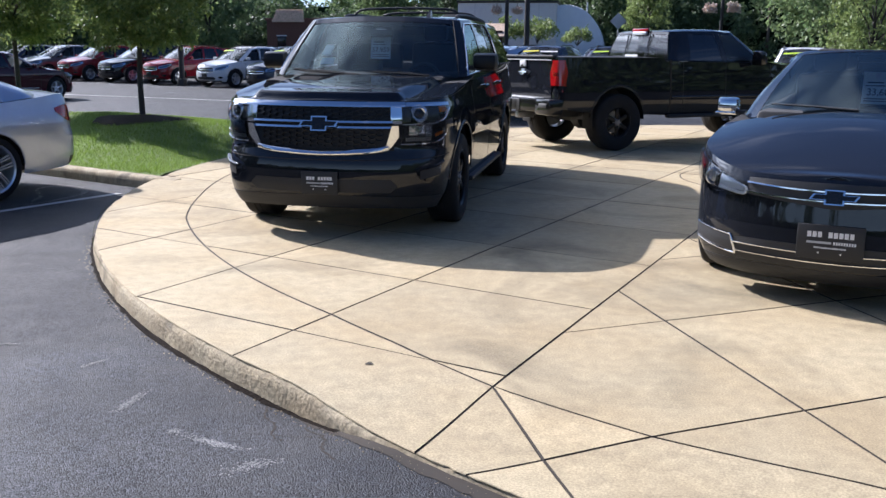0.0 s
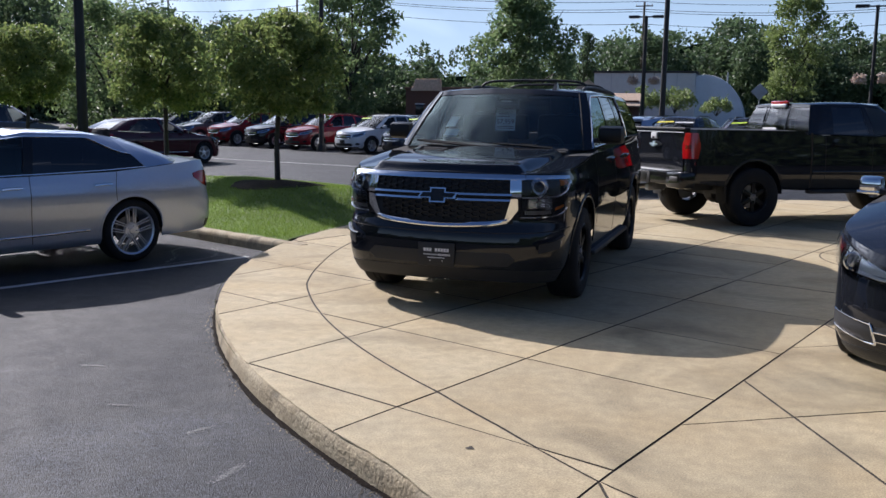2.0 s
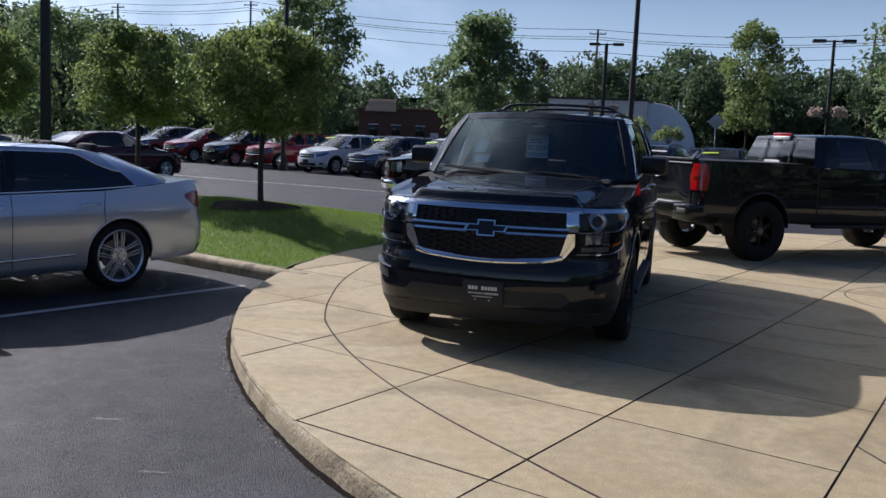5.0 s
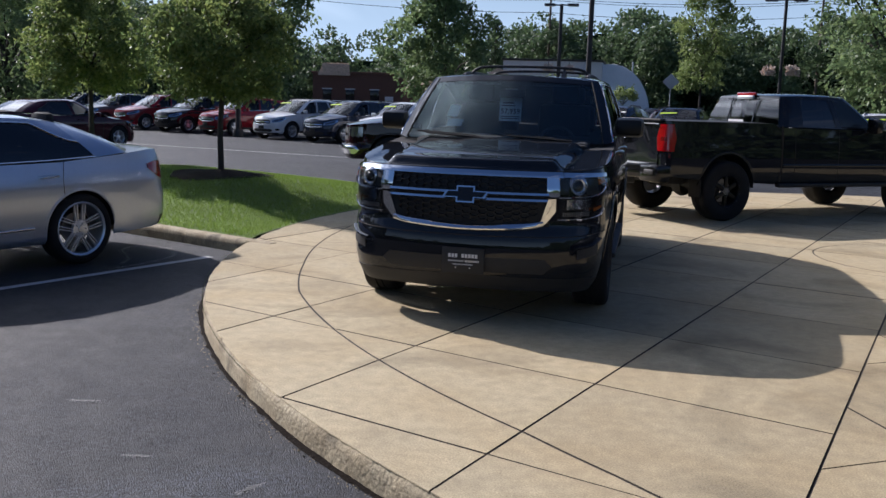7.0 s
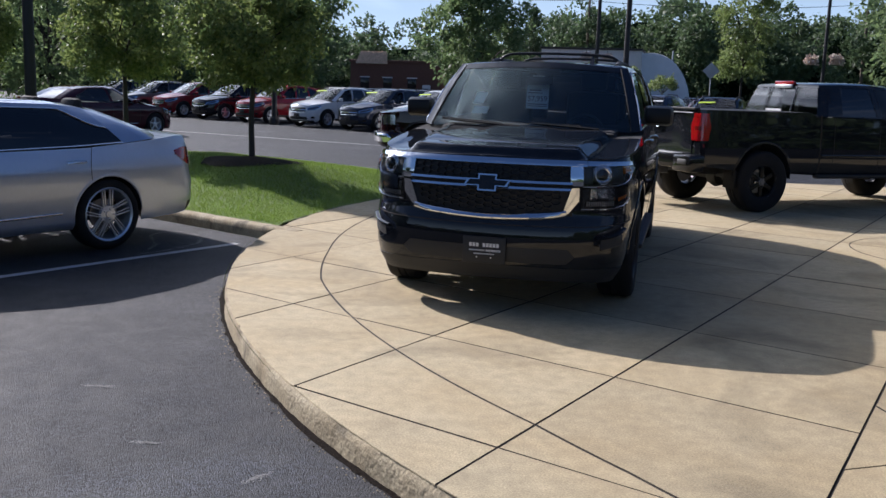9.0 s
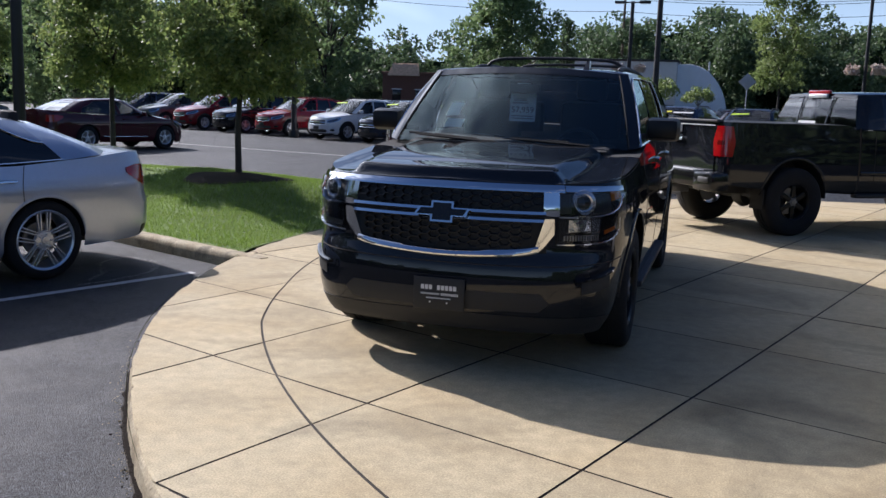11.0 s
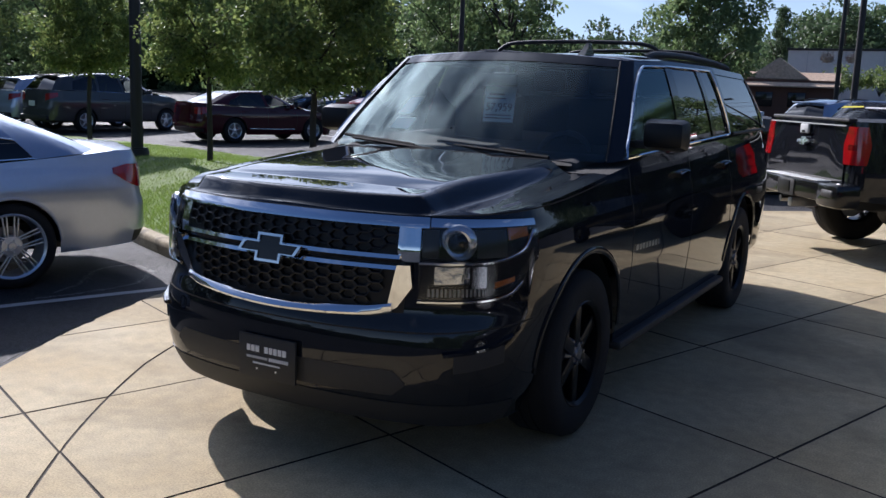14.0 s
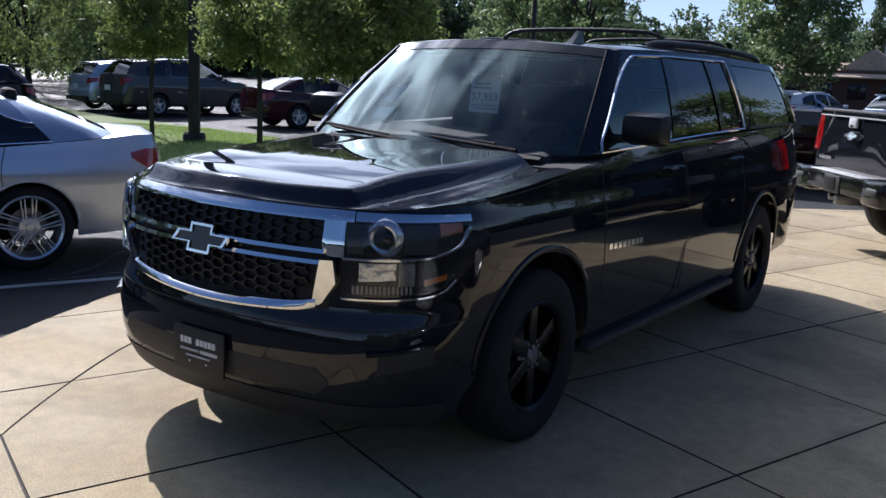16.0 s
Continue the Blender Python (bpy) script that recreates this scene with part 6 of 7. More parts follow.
def crossover(label, m, paint, group, k=(1.0, 1.0, 1.0), sticker=None, rim=M_ALLOY, name="crossover"):
    """A rounded five-door car with a raked windscreen and a falling roofline."""
    kx, ky, kz = k
    sc = lambda tab: [(z * kz, d * kx) for z, d in tab]
    sh = Shell([(x * kx, y * ky) for x, y in CR_OUT],
               nose=sc([(0.2, 0.12), (0.28, 0.03), (0.40, -0.01), (0.55, -0.015), (0.70, 0.0), (0.82, 0.04), (0.90, 0.09), (1.0, 0.14)]),
               side=sc([(0.2, 0.08), (0.3, 0.03), (0.5, 0.012), (0.7, 0.0), (0.85, 0.0), (1.0, 0.03), (1.16, 0.06)]),
               tail=sc([(0.25, 0.08), (0.35, 0.0), (0.45, -0.02), (0.65, -0.02), (0.75, 0.02), (1.0, 0.05), (1.16, 0.09)]),
               nose_a=(0.72, 1.25), tail_a=(0.45, 0.95),
               low=[(-0.1, 0.22 * kz), (0.5, 0.24 * kz), (1.4, 0.28 * kz), (3.4, 0.28 * kz), (4.8, 0.34 * kz)],
               top=[(0, 0.88 * kz), (0.5, 0.885 * kz), (0.9, 0.94 * kz), (1.4, 1.01 * kz), (1.9, 1.06 * kz), (2.4, 1.075 * kz), (4.6, 1.14 * kz), (6.4, 1.16 * kz)],
               arches=(0.86 * ky, 3.62 * ky), arch_r=0.39, arch_z=0.355)
    cb = Cabin([((a[0] * kx, a[1] * ky, a[2] * kz), (b[0] * kx, b[1] * ky, b[2] * kz)) for a, b in CR_CAB], 0.025)
    up = lambda t: 0.90 - 0.28 * t * t
    c = car_base(name, label, m, sh, cb, paint, frange(0.20, 1.20 * kz, 0.05), 0.09, (0.90 * kx, (0.86 * ky, 3.62 * ky), 0.35, 0.22, 0.235, rim, 5, "plain"), 0, sh.a_of_y(1.06 * ky), lambda y: 0.03 + 0.075 * smoothstep(0, 0.8, y), 0.05,
                 [("windscreen", 0, 2, 0.0, 0.98, True), ("front_door_glass", 4, 5, 0.03, 0.90, False), ("rear_door_glass", 6, 7, 0.03, 0.90, False), ("quarter_glass", 8, 9, 0.05, up, False), ("rear_window", 11, 12, 0.05, 0.88, True)],
                 [(0, 2, 0.98, 1), (2, 4, 0, 1), (4, 8, 0.90, 1), (4, 8, 0, 0.03), (8, 9, 0, 0.05), (5, 6, 0, 1), (7, 8, 0, 1), (8, 9, up, 1), (9, 11, 0, 1), (11, 12, 0, 0.05), (11, 12, 0.88, 1)], M_GLASS, M_TINT, group=group)
    part("upper_grille", sh.patch(0, 0.44, 0.62 * kz, 0.80 * kz, 0.006, 0, 10, 4, round_ends=0.10), M_PLASTIC, c)
    part("grille_bar", sh.patch(0, 0.44, 0.695 * kz, 0.725 * kz, 0.016, 0, 10, 2), M_CHROME, c)
    part("grille_rim", sweep_on(sh, [(-0.44, 0.70 * kz), (-0.40, 0.63 * kz), (0, 0.61 * kz), (0.40, 0.63 * kz), (0.44, 0.70 * kz)], 0.022, 0.010, 0.006), M_CHROME, c)
    part("lower_grille", sh.patch(0, 0.52, 0.31 * kz, 0.43 * kz, 0.005, 0, 10, 3, round_ends=0.1), M_PLASTIC, c)
    part("valance", sh.patch(0, 0.80, 0.225 * kz, 0.285 * kz, 0.004, 0, 10, 2), M_PLASTIC, c)
    part("front_plate", box(sh.at(0, 0.50 * kz, 0.02), (0.30, 0.01, 0.13), 0.003), M_PLASTIC, c)
    part("rear_plate", box((0, 4.72 * ky, 0.78 * kz), (0.30, 0.02, 0.15), 0.003), M_TAGWHITE, c)
    part("rear_valance", box((0, 4.64 * ky, 0.40 * kz), (1.30 * kx, 0.16, 0.16), 0.03), M_PLASTIC, c)
    part("rear_spoiler", box((0, 4.24 * ky, 1.555 * kz), (1.04 * kx, 0.22, 0.035), 0.012), paint, c)
    for s in (1, -1):
        lo, hi = [(0.50, 0.685 * kz), (0.8, 0.72 * kz), (1.10, 0.83 * kz)], [(0.50, 0.79 * kz), (0.8, 0.855 * kz), (1.10, 0.93 * kz)]
        hl = part("headlight", sh.patch(0.50, 1.10, lo, hi, 0.008, s, 8, 4, 0.02), M_LAMPIN, c, "clear headlight")
        part("lamp_shroud", sh.patch(0.56, 0.98, [(0.56, 0.715 * kz), (0.98, 0.81 * kz)], [(0.56, 0.755 * kz), (0.98, 0.86 * kz)], 0.012, s, 6, 2), M_GLOSSBLK, hl)
        part("lamp_lens", outward(sh.patch(0.51, 1.09, lo, hi, 0.022, s, 8, 3, 0.006), (0, 1.5, 0.7)), M_LENS, hl)
        part("fog_lamp", sh.patch(0.64, 0.84, 0.37 * kz, 0.45 * kz, 0.006, s, 4, 2, round_ends=0.06), M_GLOSSBLK, c)
        part("tail_lamp", sh.patch(sh.len - 0.98, sh.len - 0.55, [(sh.len - 0.98, 0.98 * kz), (sh.len - 0.55, 0.86 * kz)], [(sh.len - 0.98, 1.09 * kz), (sh.len - 0.55, 1.06 * kz)], 0.012, s, 6, 4, 0.02), M_REDLENS, c, "red tail lamp")
        part("roof_rail", tube([(s * 0.56 * kx, 2.15 * ky, 1.60 * kz), (s * 0.57 * kx, 2.4 * ky, 1.68 * kz), (s * 0.56 * kx, 3.4 * ky, 1.67 * kz), (s * 0.54 * kx, 3.75 * ky, 1.58 * kz)], 0.018, 6), M_PLASTIC, c)
        part("sill_cladding", sh.patch(sh.a_of_y(0.86 * ky + 0.41), sh.a_of_y(3.62 * ky - 0.41), 0.285 * kz, 0.37 * kz, 0.006, s, 8, 2), M_PLASTIC, c)
        part("belt_trim", tube([cb.at(4 + 3.9 * q / 10, 0.015, 0.006, s) for q in range(11)], 0.009, 5), M_CHROME, c)
        for yy in (1.42 * ky, 2.34 * ky, 3.18 * ky):
            part("door_gap", sweep_on(sh, [(sh.a_of_y(yy), 0.38 * kz), (sh.a_of_y(yy), 1.06 * kz)], 0.010, 0.001, 0.0005, s), M_JOINT, c)
        for yy in (2.15 * ky, 3.0 * ky):
            a = sh.a_of_y(yy)
            part("door_handle", sweep_on(sh, [(a - 0.09, 0.93 * kz), (a + 0.09, 0.935 * kz)], 0.028, 0.03, 0.006, s), paint, c)
        for yw in (0.86 * ky, 3.62 * ky):
            pts = [(sh.a_of_y(yw - 0.405 * math.cos(math.pi * (0.03 + 0.94 * q / 12))), 0.355 + 0.405 * math.sin(math.pi * (0.03 + 0.94 * q / 12))) for q in range(13)]
            part("arch_lip", sweep_on(sh, pts, 0.035, 0.008, 0.0, s), M_PLASTIC, c)
    mirror_pair(c, 0.82 * kx, 1.52 * ky, 1.15 * kz, 0.19, 0.14, 0.11, paint)
    if sticker:
        part("windscreen_sticker", flat_poly([(-0.28, -0.04), (0.28, 0.02), (0.26, 0.09), (-0.25, 0.05)], 0.002, pose(-0.28, 1.64 * ky, 1.475 * kz, -58, 0, 0)), sticker, c, "bright sale sticker", smooth=False)
    cabin_fit(c, 1.18 * ky, 1.10 * kz, 0.62, (2.35 * ky, 3.25 * ky), 1.14 * kz, 0.36)
    return c


ROW = "cars in the back row"
row_o, row_d = Vector((-15.6, 32.2, 0)), Vector((-0.9, 0.42, 0)).normalized()
specs = [(-6.3, M_WHITE, "white crossover with a green sale sticker in the back row", M_YGREEN), (-3.2, M_NAVY, "dark blue crossover in the back row", M_YGREEN), (0, M_WHITE, "white crossover with a green sale sticker in the back row", M_YGREEN), (3.9, M_RED, "red crossover in the back row", None), (7.4, M_BLACK, "black crossover in the back row", None), (10.9, M_RED, "deep red crossover in the back row", None),
         (14.6, M_GREY, "grey crossover in the back row", None), (18.2, M_NAVY, "dark crossover in the back row", None)]
for d, paint, label, st in specs:
    p = Vector((1.23, -6.54, 0)).lerp(row_o + row_d * d, 0.915)
    crossover(label, pose(p.x, p.y, LOT, 0, 0, PARK - 2), paint, ROW, sticker=st)

# second row behind the first
for d, paint, fn in ((-8, M_WHITE, 0), (-3, M_GREY, 1), (1, M_BLACK, 0), (5, M_SILVER, 1), (9, M_NAVY, 0), (13, M_MAROON, 1)):
    p = row_o + row_d * d + Vector((3.0, 8.5, 0))
    if fn:
        sedan("sedan in the second row of the car park", pose(p.x, p.y, LOT, 0, 0, 180 + PARK), paint, M_ALLOY, 5, "plain", M_TINT, False, 0.95, 0.98, "cars in the second row")
    else:
        crossover("crossover in the second row of the car park", pose(p.x, p.y, LOT, 0, 0, 180 + PARK), paint, "cars in the second row")

# cars parked beyond the lawn to the west
crossover("pale blue crossover parked beyond the lawn", pose(-24.06, 20.32, LOT, 0, 0, 175), M_SILVER, "cars beyond the lawn")
crossover("dark grey crossover parked beyond the lawn", pose(-21.47, 20.09, LOT, 0, 0, 175), M_GREY, "cars beyond the lawn", k=(1.04, 1.08, 1.08))
crossover("black crossover parked beside the silver sedan", pose(-18.3, 5.0, -0.12, 0, 0, PARK), M_BLACK, "cars beyond the lawn")

# cars behind the pickup
for x, y, a, paint, lab, st in ((-0.6, 22.4, -15, M_NAVY, "dark blue crossover with sale stickers behind the pickup", M_YELLOW), (1.75, 24.4, -12, M_BLACK, "black crossover with a green sale sticker behind the pickup", M_YGREEN),
                                (-0.13, 30.85, 155, M_SILVER, "silver crossover seen from its rear behind the pickup", None), (3.0, 35.5, 165, M_MAROON, "dark red crossover seen from its rear behind the pickup", None),
                                (0.9, 43.0, -15, M_BLACK, "tall black crossover far behind the pickup", None), (7.45, 20.6, -12, M_WHITE, "white crossover with roof rack behind the pickup", M_YGREEN)):
    c = crossover(lab, pose(x, y, LOT, 0, 0, a), paint, "cars behind the pickup", k=(1.01, 1.02, 1.06), sticker=st)
    if st is M_YELLOW:
        part("price_strip", flat_poly([(-0.30, -0.035), (0.30, -0.035), (0.30, 0.035), (-0.30, 0.035)], 0.002, pose(0.36, 1.665, 1.57, -58, 0, 0)), M_TAGWHITE, c, "white price strip", smooth=False)
for x, y, a, paint, lab in ((-7.6, 33.0, 120, M_GREY, "dark grey crossover beyond the SUV"), (-4.6, 35.5, 120, M_SILVER, "pale crossover beyond the SUV")):
    crossover(lab, pose(x, y, LOT, 0, 0, a), paint, "cars beyond the SUV")

# ---- trees ----
def leaf_cloud(name, centres, sizes, per, leaf, material, parent=None, seed=1, droop=0.3, aspect=0.5):
    """Many separate leaves round clump centres, as one mesh."""
    rng = np.random.default_rng(seed)
    c = np.repeat(np.array(centres, float), per, axis=0)
    s = np.repeat(np.array(sizes, float), per)[:, None]
    d = rng.normal(size=c.shape)
    d /= np.linalg.norm(d, axis=1)[:, None]
    p = c + d * s * (rng.random((len(c), 1)) ** 0.45) * np.array([1, 1, 0.8])
    ax = rng.normal(size=p.shape)
    ax[:, 2] -= droop
    ax /= np.linalg.norm(ax, axis=1)[:, None]
    b = np.cross(ax, rng.normal(size=p.shape))
    b /= np.linalg.norm(b, axis=1)[:, None]
    ll = leaf * (0.6 + 0.8 * rng.random((len(p), 1)))
    v = np.stack([p, p + ax * ll * 0.5 + b * ll * aspect * 0.5, p + ax * ll, p + ax * ll * 0.5 - b * ll * aspect * 0.5], axis=1).reshape(-1, 3)
    f = np.arange(len(v)).reshape(-1, 4)
    me = bpy.data.meshes.new(name)
    me.from_pydata(v.tolist(), [], f.tolist())
    me.materials.append(material)
    ob = new(name, me)
    if parent:
        ob.parent = parent
    return ob


def tree(label, x, y, z, height, crown_r, crown_lo, leaves, leaf, material, trunk_r, seed, shape="round", group="", lean=0.0):
    """Tapered trunk with forking limbs and a crown of separate leaves in uneven clumps."""
    t = thing("tree", label, "tree", group, m=pose(x, y, z))
    rnd = random.Random(seed)
    bm = bmesh.new()
    top = height * 0.8
    trunk = [(0, 0, -0.1), (0.01, 0, 0.08), (rnd.uniform(-.03, .03), rnd.uniform(-.03, .03), crown_lo * 0.5), (rnd.uniform(-.05, .05), rnd.uniform(-.05, .05), crown_lo), (rnd.uniform(-.1, .1), rnd.uniform(-.1, .1), (crown_lo + top) / 2), (0, 0, top)]
    add_tube(bm, curve_through(trunk, 4), [trunk_r * k for k in np.interp(np.linspace(0, 1, 21), [0, 0.08, 0.5, 1], [1.5, 1.0, 0.75, 0.15])], 9)
    clumps, sizes = [], []
    n = 13 if crown_r > 1.2 else 9
    mid = (crown_lo + height) / 2
    for k in range(n):
        an = 2.4 * k + rnd.uniform(-0.4, 0.4)
        h0 = crown_lo * rnd.uniform(0.92, 1.05) + (top - crown_lo) * 0.55 * k / n
        up = h0 + (height - h0) * rnd.uniform(0.25, 0.8)
        rr = crown_r * rnd.uniform(0.55, 0.85)
        e = Vector((rr * math.cos(an), rr * math.sin(an), up))
        s0 = Vector((0, 0, h0))
        m_ = s0.lerp(e, 0.5) + Vector((0, 0, 0.12 * crown_r))
        add_tube(bm, [s0, m_, e], [trunk_r * 0.42, trunk_r * 0.25, trunk_r * 0.06], 5)
    part("trunk", bm, M_BARK, t)
    count = 150 if shape != "column" else 120
    while len(clumps) < count:
        u = rnd.random()
        zz = crown_lo - 0.05 * height + (height - crown_lo * 0.95) * u
        if shape == "round":
            w = math.sin(math.pi * min(1, 0.12 + 0.80 * u)) ** 0.6
        elif shape == "cone":
            w = (1 - u) ** 0.75 * 1.0 + 0.06 if u > 0.15 else 0.6 + u * 2
        else:
            w = 0.75 * math.sin(math.pi * min(1, 0.15 + 0.75 * u)) ** 0.5
        an = rnd.uniform(0, 2 * math.pi)
        q = rnd.random() ** 0.4
        wob = 1 + 0.22 * noise.noise((math.cos(an) * 1.5 + seed, math.sin(an) * 1.5, zz * 1.2 / max(1, crown_r)))
        rr = crown_r * w * q * wob * 0.92
        if noise.noise((rr * math.cos(an) * 1.4 / crown_r * 2, rr * math.sin(an) * 2.4 / crown_r, zz * 2.4 / crown_r + seed)) < -0.28:
            continue
        clumps.append((rr * math.cos(an), rr * math.sin(an), zz))
        sizes.append(crown_r * rnd.uniform(0.14, 0.26))
    leaf_cloud("crown", clumps, sizes, leaves // count, leaf, material, t, seed)
    return t


pear = "young pear tree with a rounded crown on the lawn"
for i, (x, y, h, r) in enumerate([(-5.45, 7.27, 2.85, 1.24), (-8.56, 8.5, 3.0, 1.20), (-13.2, 9.9, 3.3, 1.12)]):
    tree(pear, x, y, mound(x, y)[3], h, r, (1.38, 1.5, 1.8)[i], 22000 if i == 0 else 17000, 0.078, M_LEAF, 0.055, 11 + i, group="pear trees on the lawn")
    if i == 0:
        bm = bmesh.new()
        rows = []
        for j in range(5):
            q = 0.74 * (1 - j / 4)
            rows.append([bm.verts.new((x + q * 1.15 * math.cos(a) * (1 + 0.08 * math.sin(5 * a)), y + q * math.sin(a), mound(x + q * 1.15 * math.cos(a), y + q * math.sin(a))[3] + 0.012 + 0.05 * j / 4)) for a in (2 * math.pi * k / 28 for k in range(29))])
        grid_faces(bm, rows)
        bmesh.ops.recalc_face_normals(bm, faces=bm.faces)
        tagged(part("mulch_ring", bm, M_SOIL), "dark shredded mulch round the tree foot", "mulch", kind="stuff")

tree("tall broad maple behind the parked cars", -14.3, 62, LOT, 11.0, 4.3, 2.6, 15000, 0.34, M_LEAF_D, 0.22, 31)
tree("slim light green young tree at the roadside", 4.6, 63, LOT, 10.8, 2.9, 4.0, 6500, 0.26, M_LEAF_L, 0.10, 32, "column")
tree("large dense shade tree beyond the car park", 14.6, 50, LOT, 11.5, 5.2, 1.5, 15000, 0.30, M_LEAF_D, 0.25, 33)
tree("light green tree beyond the car park", 13.6, 38, LOT, 6.0, 2.2, 1.2, 6000, 0.20, M_LEAF_L, 0.12, 37)
tree("tall tree rising behind the pear trees", -21.0, 45, LOT, 10.2, 3.2, 2.0, 10000, 0.28, M_LEAF_D, 0.2, 34)
tree("broad dark tree beyond the car park", -25.5, 47, LOT, 8.2, 3.6, 1.2, 10000, 0.28, M_LEAF_D, 0.2, 35)
tree("large dark tree beyond the car park", -36, 42, LOT, 8.5, 4.5, 1.0, 12000, 0.28, M_LEAF_D, 0.25, 36)
tree("large dark tree beyond the car park", -47, 36, LOT, 9.5, 5.0, 1.0, 12000, 0.30, M_LEAF_D, 0.25, 38)
tree("tall dark tree beyond the car park", -57, 38, LOT, 18.0, 7.0, 1.2, 12000, 0.35, M_LEAF_D, 0.3, 39)
tree("broad tree beyond the western bays", -37, 19.5, LOT, 11.5, 4.2, 1.8, 10000, 0.22, M_LEAF, 0.16, 41)
tree("broad tree beyond the western bays", -46, 27, LOT, 14.5, 5.6, 1.8, 10000, 0.26, M_LEAF, 0.2, 42)
tree("slim dark spruce behind the shop", -20.6, 124, LOT, 13.8, 2.9, 0.8, 8000, 0.34, M_WOODS, 0.15, 40, "cone")

# far woods all round
def woods_top(x, y):
    az = math.degrees(math.atan2(x, y))
    h = float(np.interp(az, [-180, -90, -45, -32, -20, -12, -8, 0, 10, 30, 90, 180], [13, 17, 17, 14, 10, 10, 12.5, 14.5, 13.5, 15, 14, 13]))
    return h + 2.6 * noise.noise((x * 0.06, y * 0.09, 1)) + 1.0 * noise.noise((x * 0.3, y * 0.3, 4))


rng = random.Random(5)
cs, sz = [], []
for k in range(430):
    an = rng.uniform(0, 2 * math.pi) if k % 10 < 3 else radians(rng.uniform(-58, 34))
    d = rng.uniform(130, 158)
    x, y = d * math.sin(an), d * math.cos(an)
    top = (woods_top(x, y) + rng.uniform(-2.8, 1.6)) * d / 135
    r = rng.uniform(2.6, 5.0)
    for j in range(24):
        t, u = rng.uniform(0, 2 * math.pi), rng.uniform(-1.0, 1.0)
        q = math.sqrt(max(0, 1 - u * u)) * rng.uniform(0.75, 1.0)
        zz = top - r * 1.25 + r * 1.25 * u if j < 17 else rng.uniform(0, max(1.0, top - r))
        cs.append((x + r * q * math.cos(t), y + r * q * math.sin(t), zz))
        sz.append(rng.uniform(0.9, 1.9))
woods = leaf_cloud("woods", cs, sz, 44, 0.56, M_WOODS, None, 9, aspect=0.7)
tagged(woods, "dense dark green woods on the horizon", "woods", kind="stuff")
# unseen nearer trees added behind and to the east, darkening what the cars reflect
cs, sz = [], []
for k in range(1900):
    an = radians(rng.uniform(62, 150) if k % 5 < 3 else rng.uniform(235, 296))
    d = rng.uniform(46, 60)
    x, y = d * math.sin(an) + 2, d * math.cos(an)
    hmax = (15 if x < 0 else 11) + 3.0 * noise.noise((x * 0.12, y * 0.12, 7))
    cs.append((x, y, rng.uniform(0, 1) ** 0.8 * hmax))
    sz.append(rng.uniform(1.2, 2.2))
tagged(leaf_cloud("woods", cs, sz, 40, 0.7, M_WOODS, None, 10, aspect=0.7), "unseen tall dark green trees added to darken reflections", "woods", kind="stuff")
# dark sheet behind the leaves; its colour stands in for shade among trees
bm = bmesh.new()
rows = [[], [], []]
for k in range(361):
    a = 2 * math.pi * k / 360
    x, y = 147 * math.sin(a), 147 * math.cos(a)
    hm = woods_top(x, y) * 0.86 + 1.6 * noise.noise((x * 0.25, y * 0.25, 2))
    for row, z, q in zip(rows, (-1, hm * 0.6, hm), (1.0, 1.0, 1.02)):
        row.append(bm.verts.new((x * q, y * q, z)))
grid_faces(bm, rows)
tagged(part("backdrop", bm, M_WOODS_SHADE), "dark sheet painted as the shade within the far woods", "woods", kind="structure")

# grass blades
rng2 = np.random.default_rng(3)
n = 150000
s = rng2.uniform(-3.0, 16.0, n) 
s = np.where(rng2.random(n) < 0.55, rng2.uniform(-3.0, 5.0, n), s)
w = 0.17 + rng2.random(n) * (np.interp(s, [-6, 6, 15, 22, 34], [7.0, 6.9, 5.3, 3.2, 2.2]) - 0.25)
px = KERB_A.x + KERB_D.x * s + kn.x * w
py = KERB_A.y + KERB_D.y * s + kn.y * w
keep = np.hypot(px - HUB[0], py - HUB[1]) > R_KERB + 0.03
keep &= ~(np.hypot((px + 5.45) / 0.82, (py - 7.27) / 0.71) < 1)
px, py = px[keep], py[keep]
pz = np.array([mound(a, b)[3] for a, b in zip(px, py)])
base = np.c_[px, py, pz - 0.004]
an = rng2.uniform(0, 2 * np.pi, len(px))
side = np.c_[np.cos(an), np.sin(an), 0 * an] * 0.0046
tip = base + np.c_[rng2.normal(0, 0.018, (len(px), 2)), rng2.uniform(0.025, 0.06, len(px))]
v = np.stack([base - side, base + side, tip], axis=1).reshape(-1, 3)
me = bpy.data.meshes.new("grass")
me.from_pydata(v.tolist(), [], np.arange(len(v)).reshape(-1, 3).tolist())
me.materials.append(M_GRASS)
tagged(new("grass", me), "short mown green grass blades", "grass", kind="stuff")

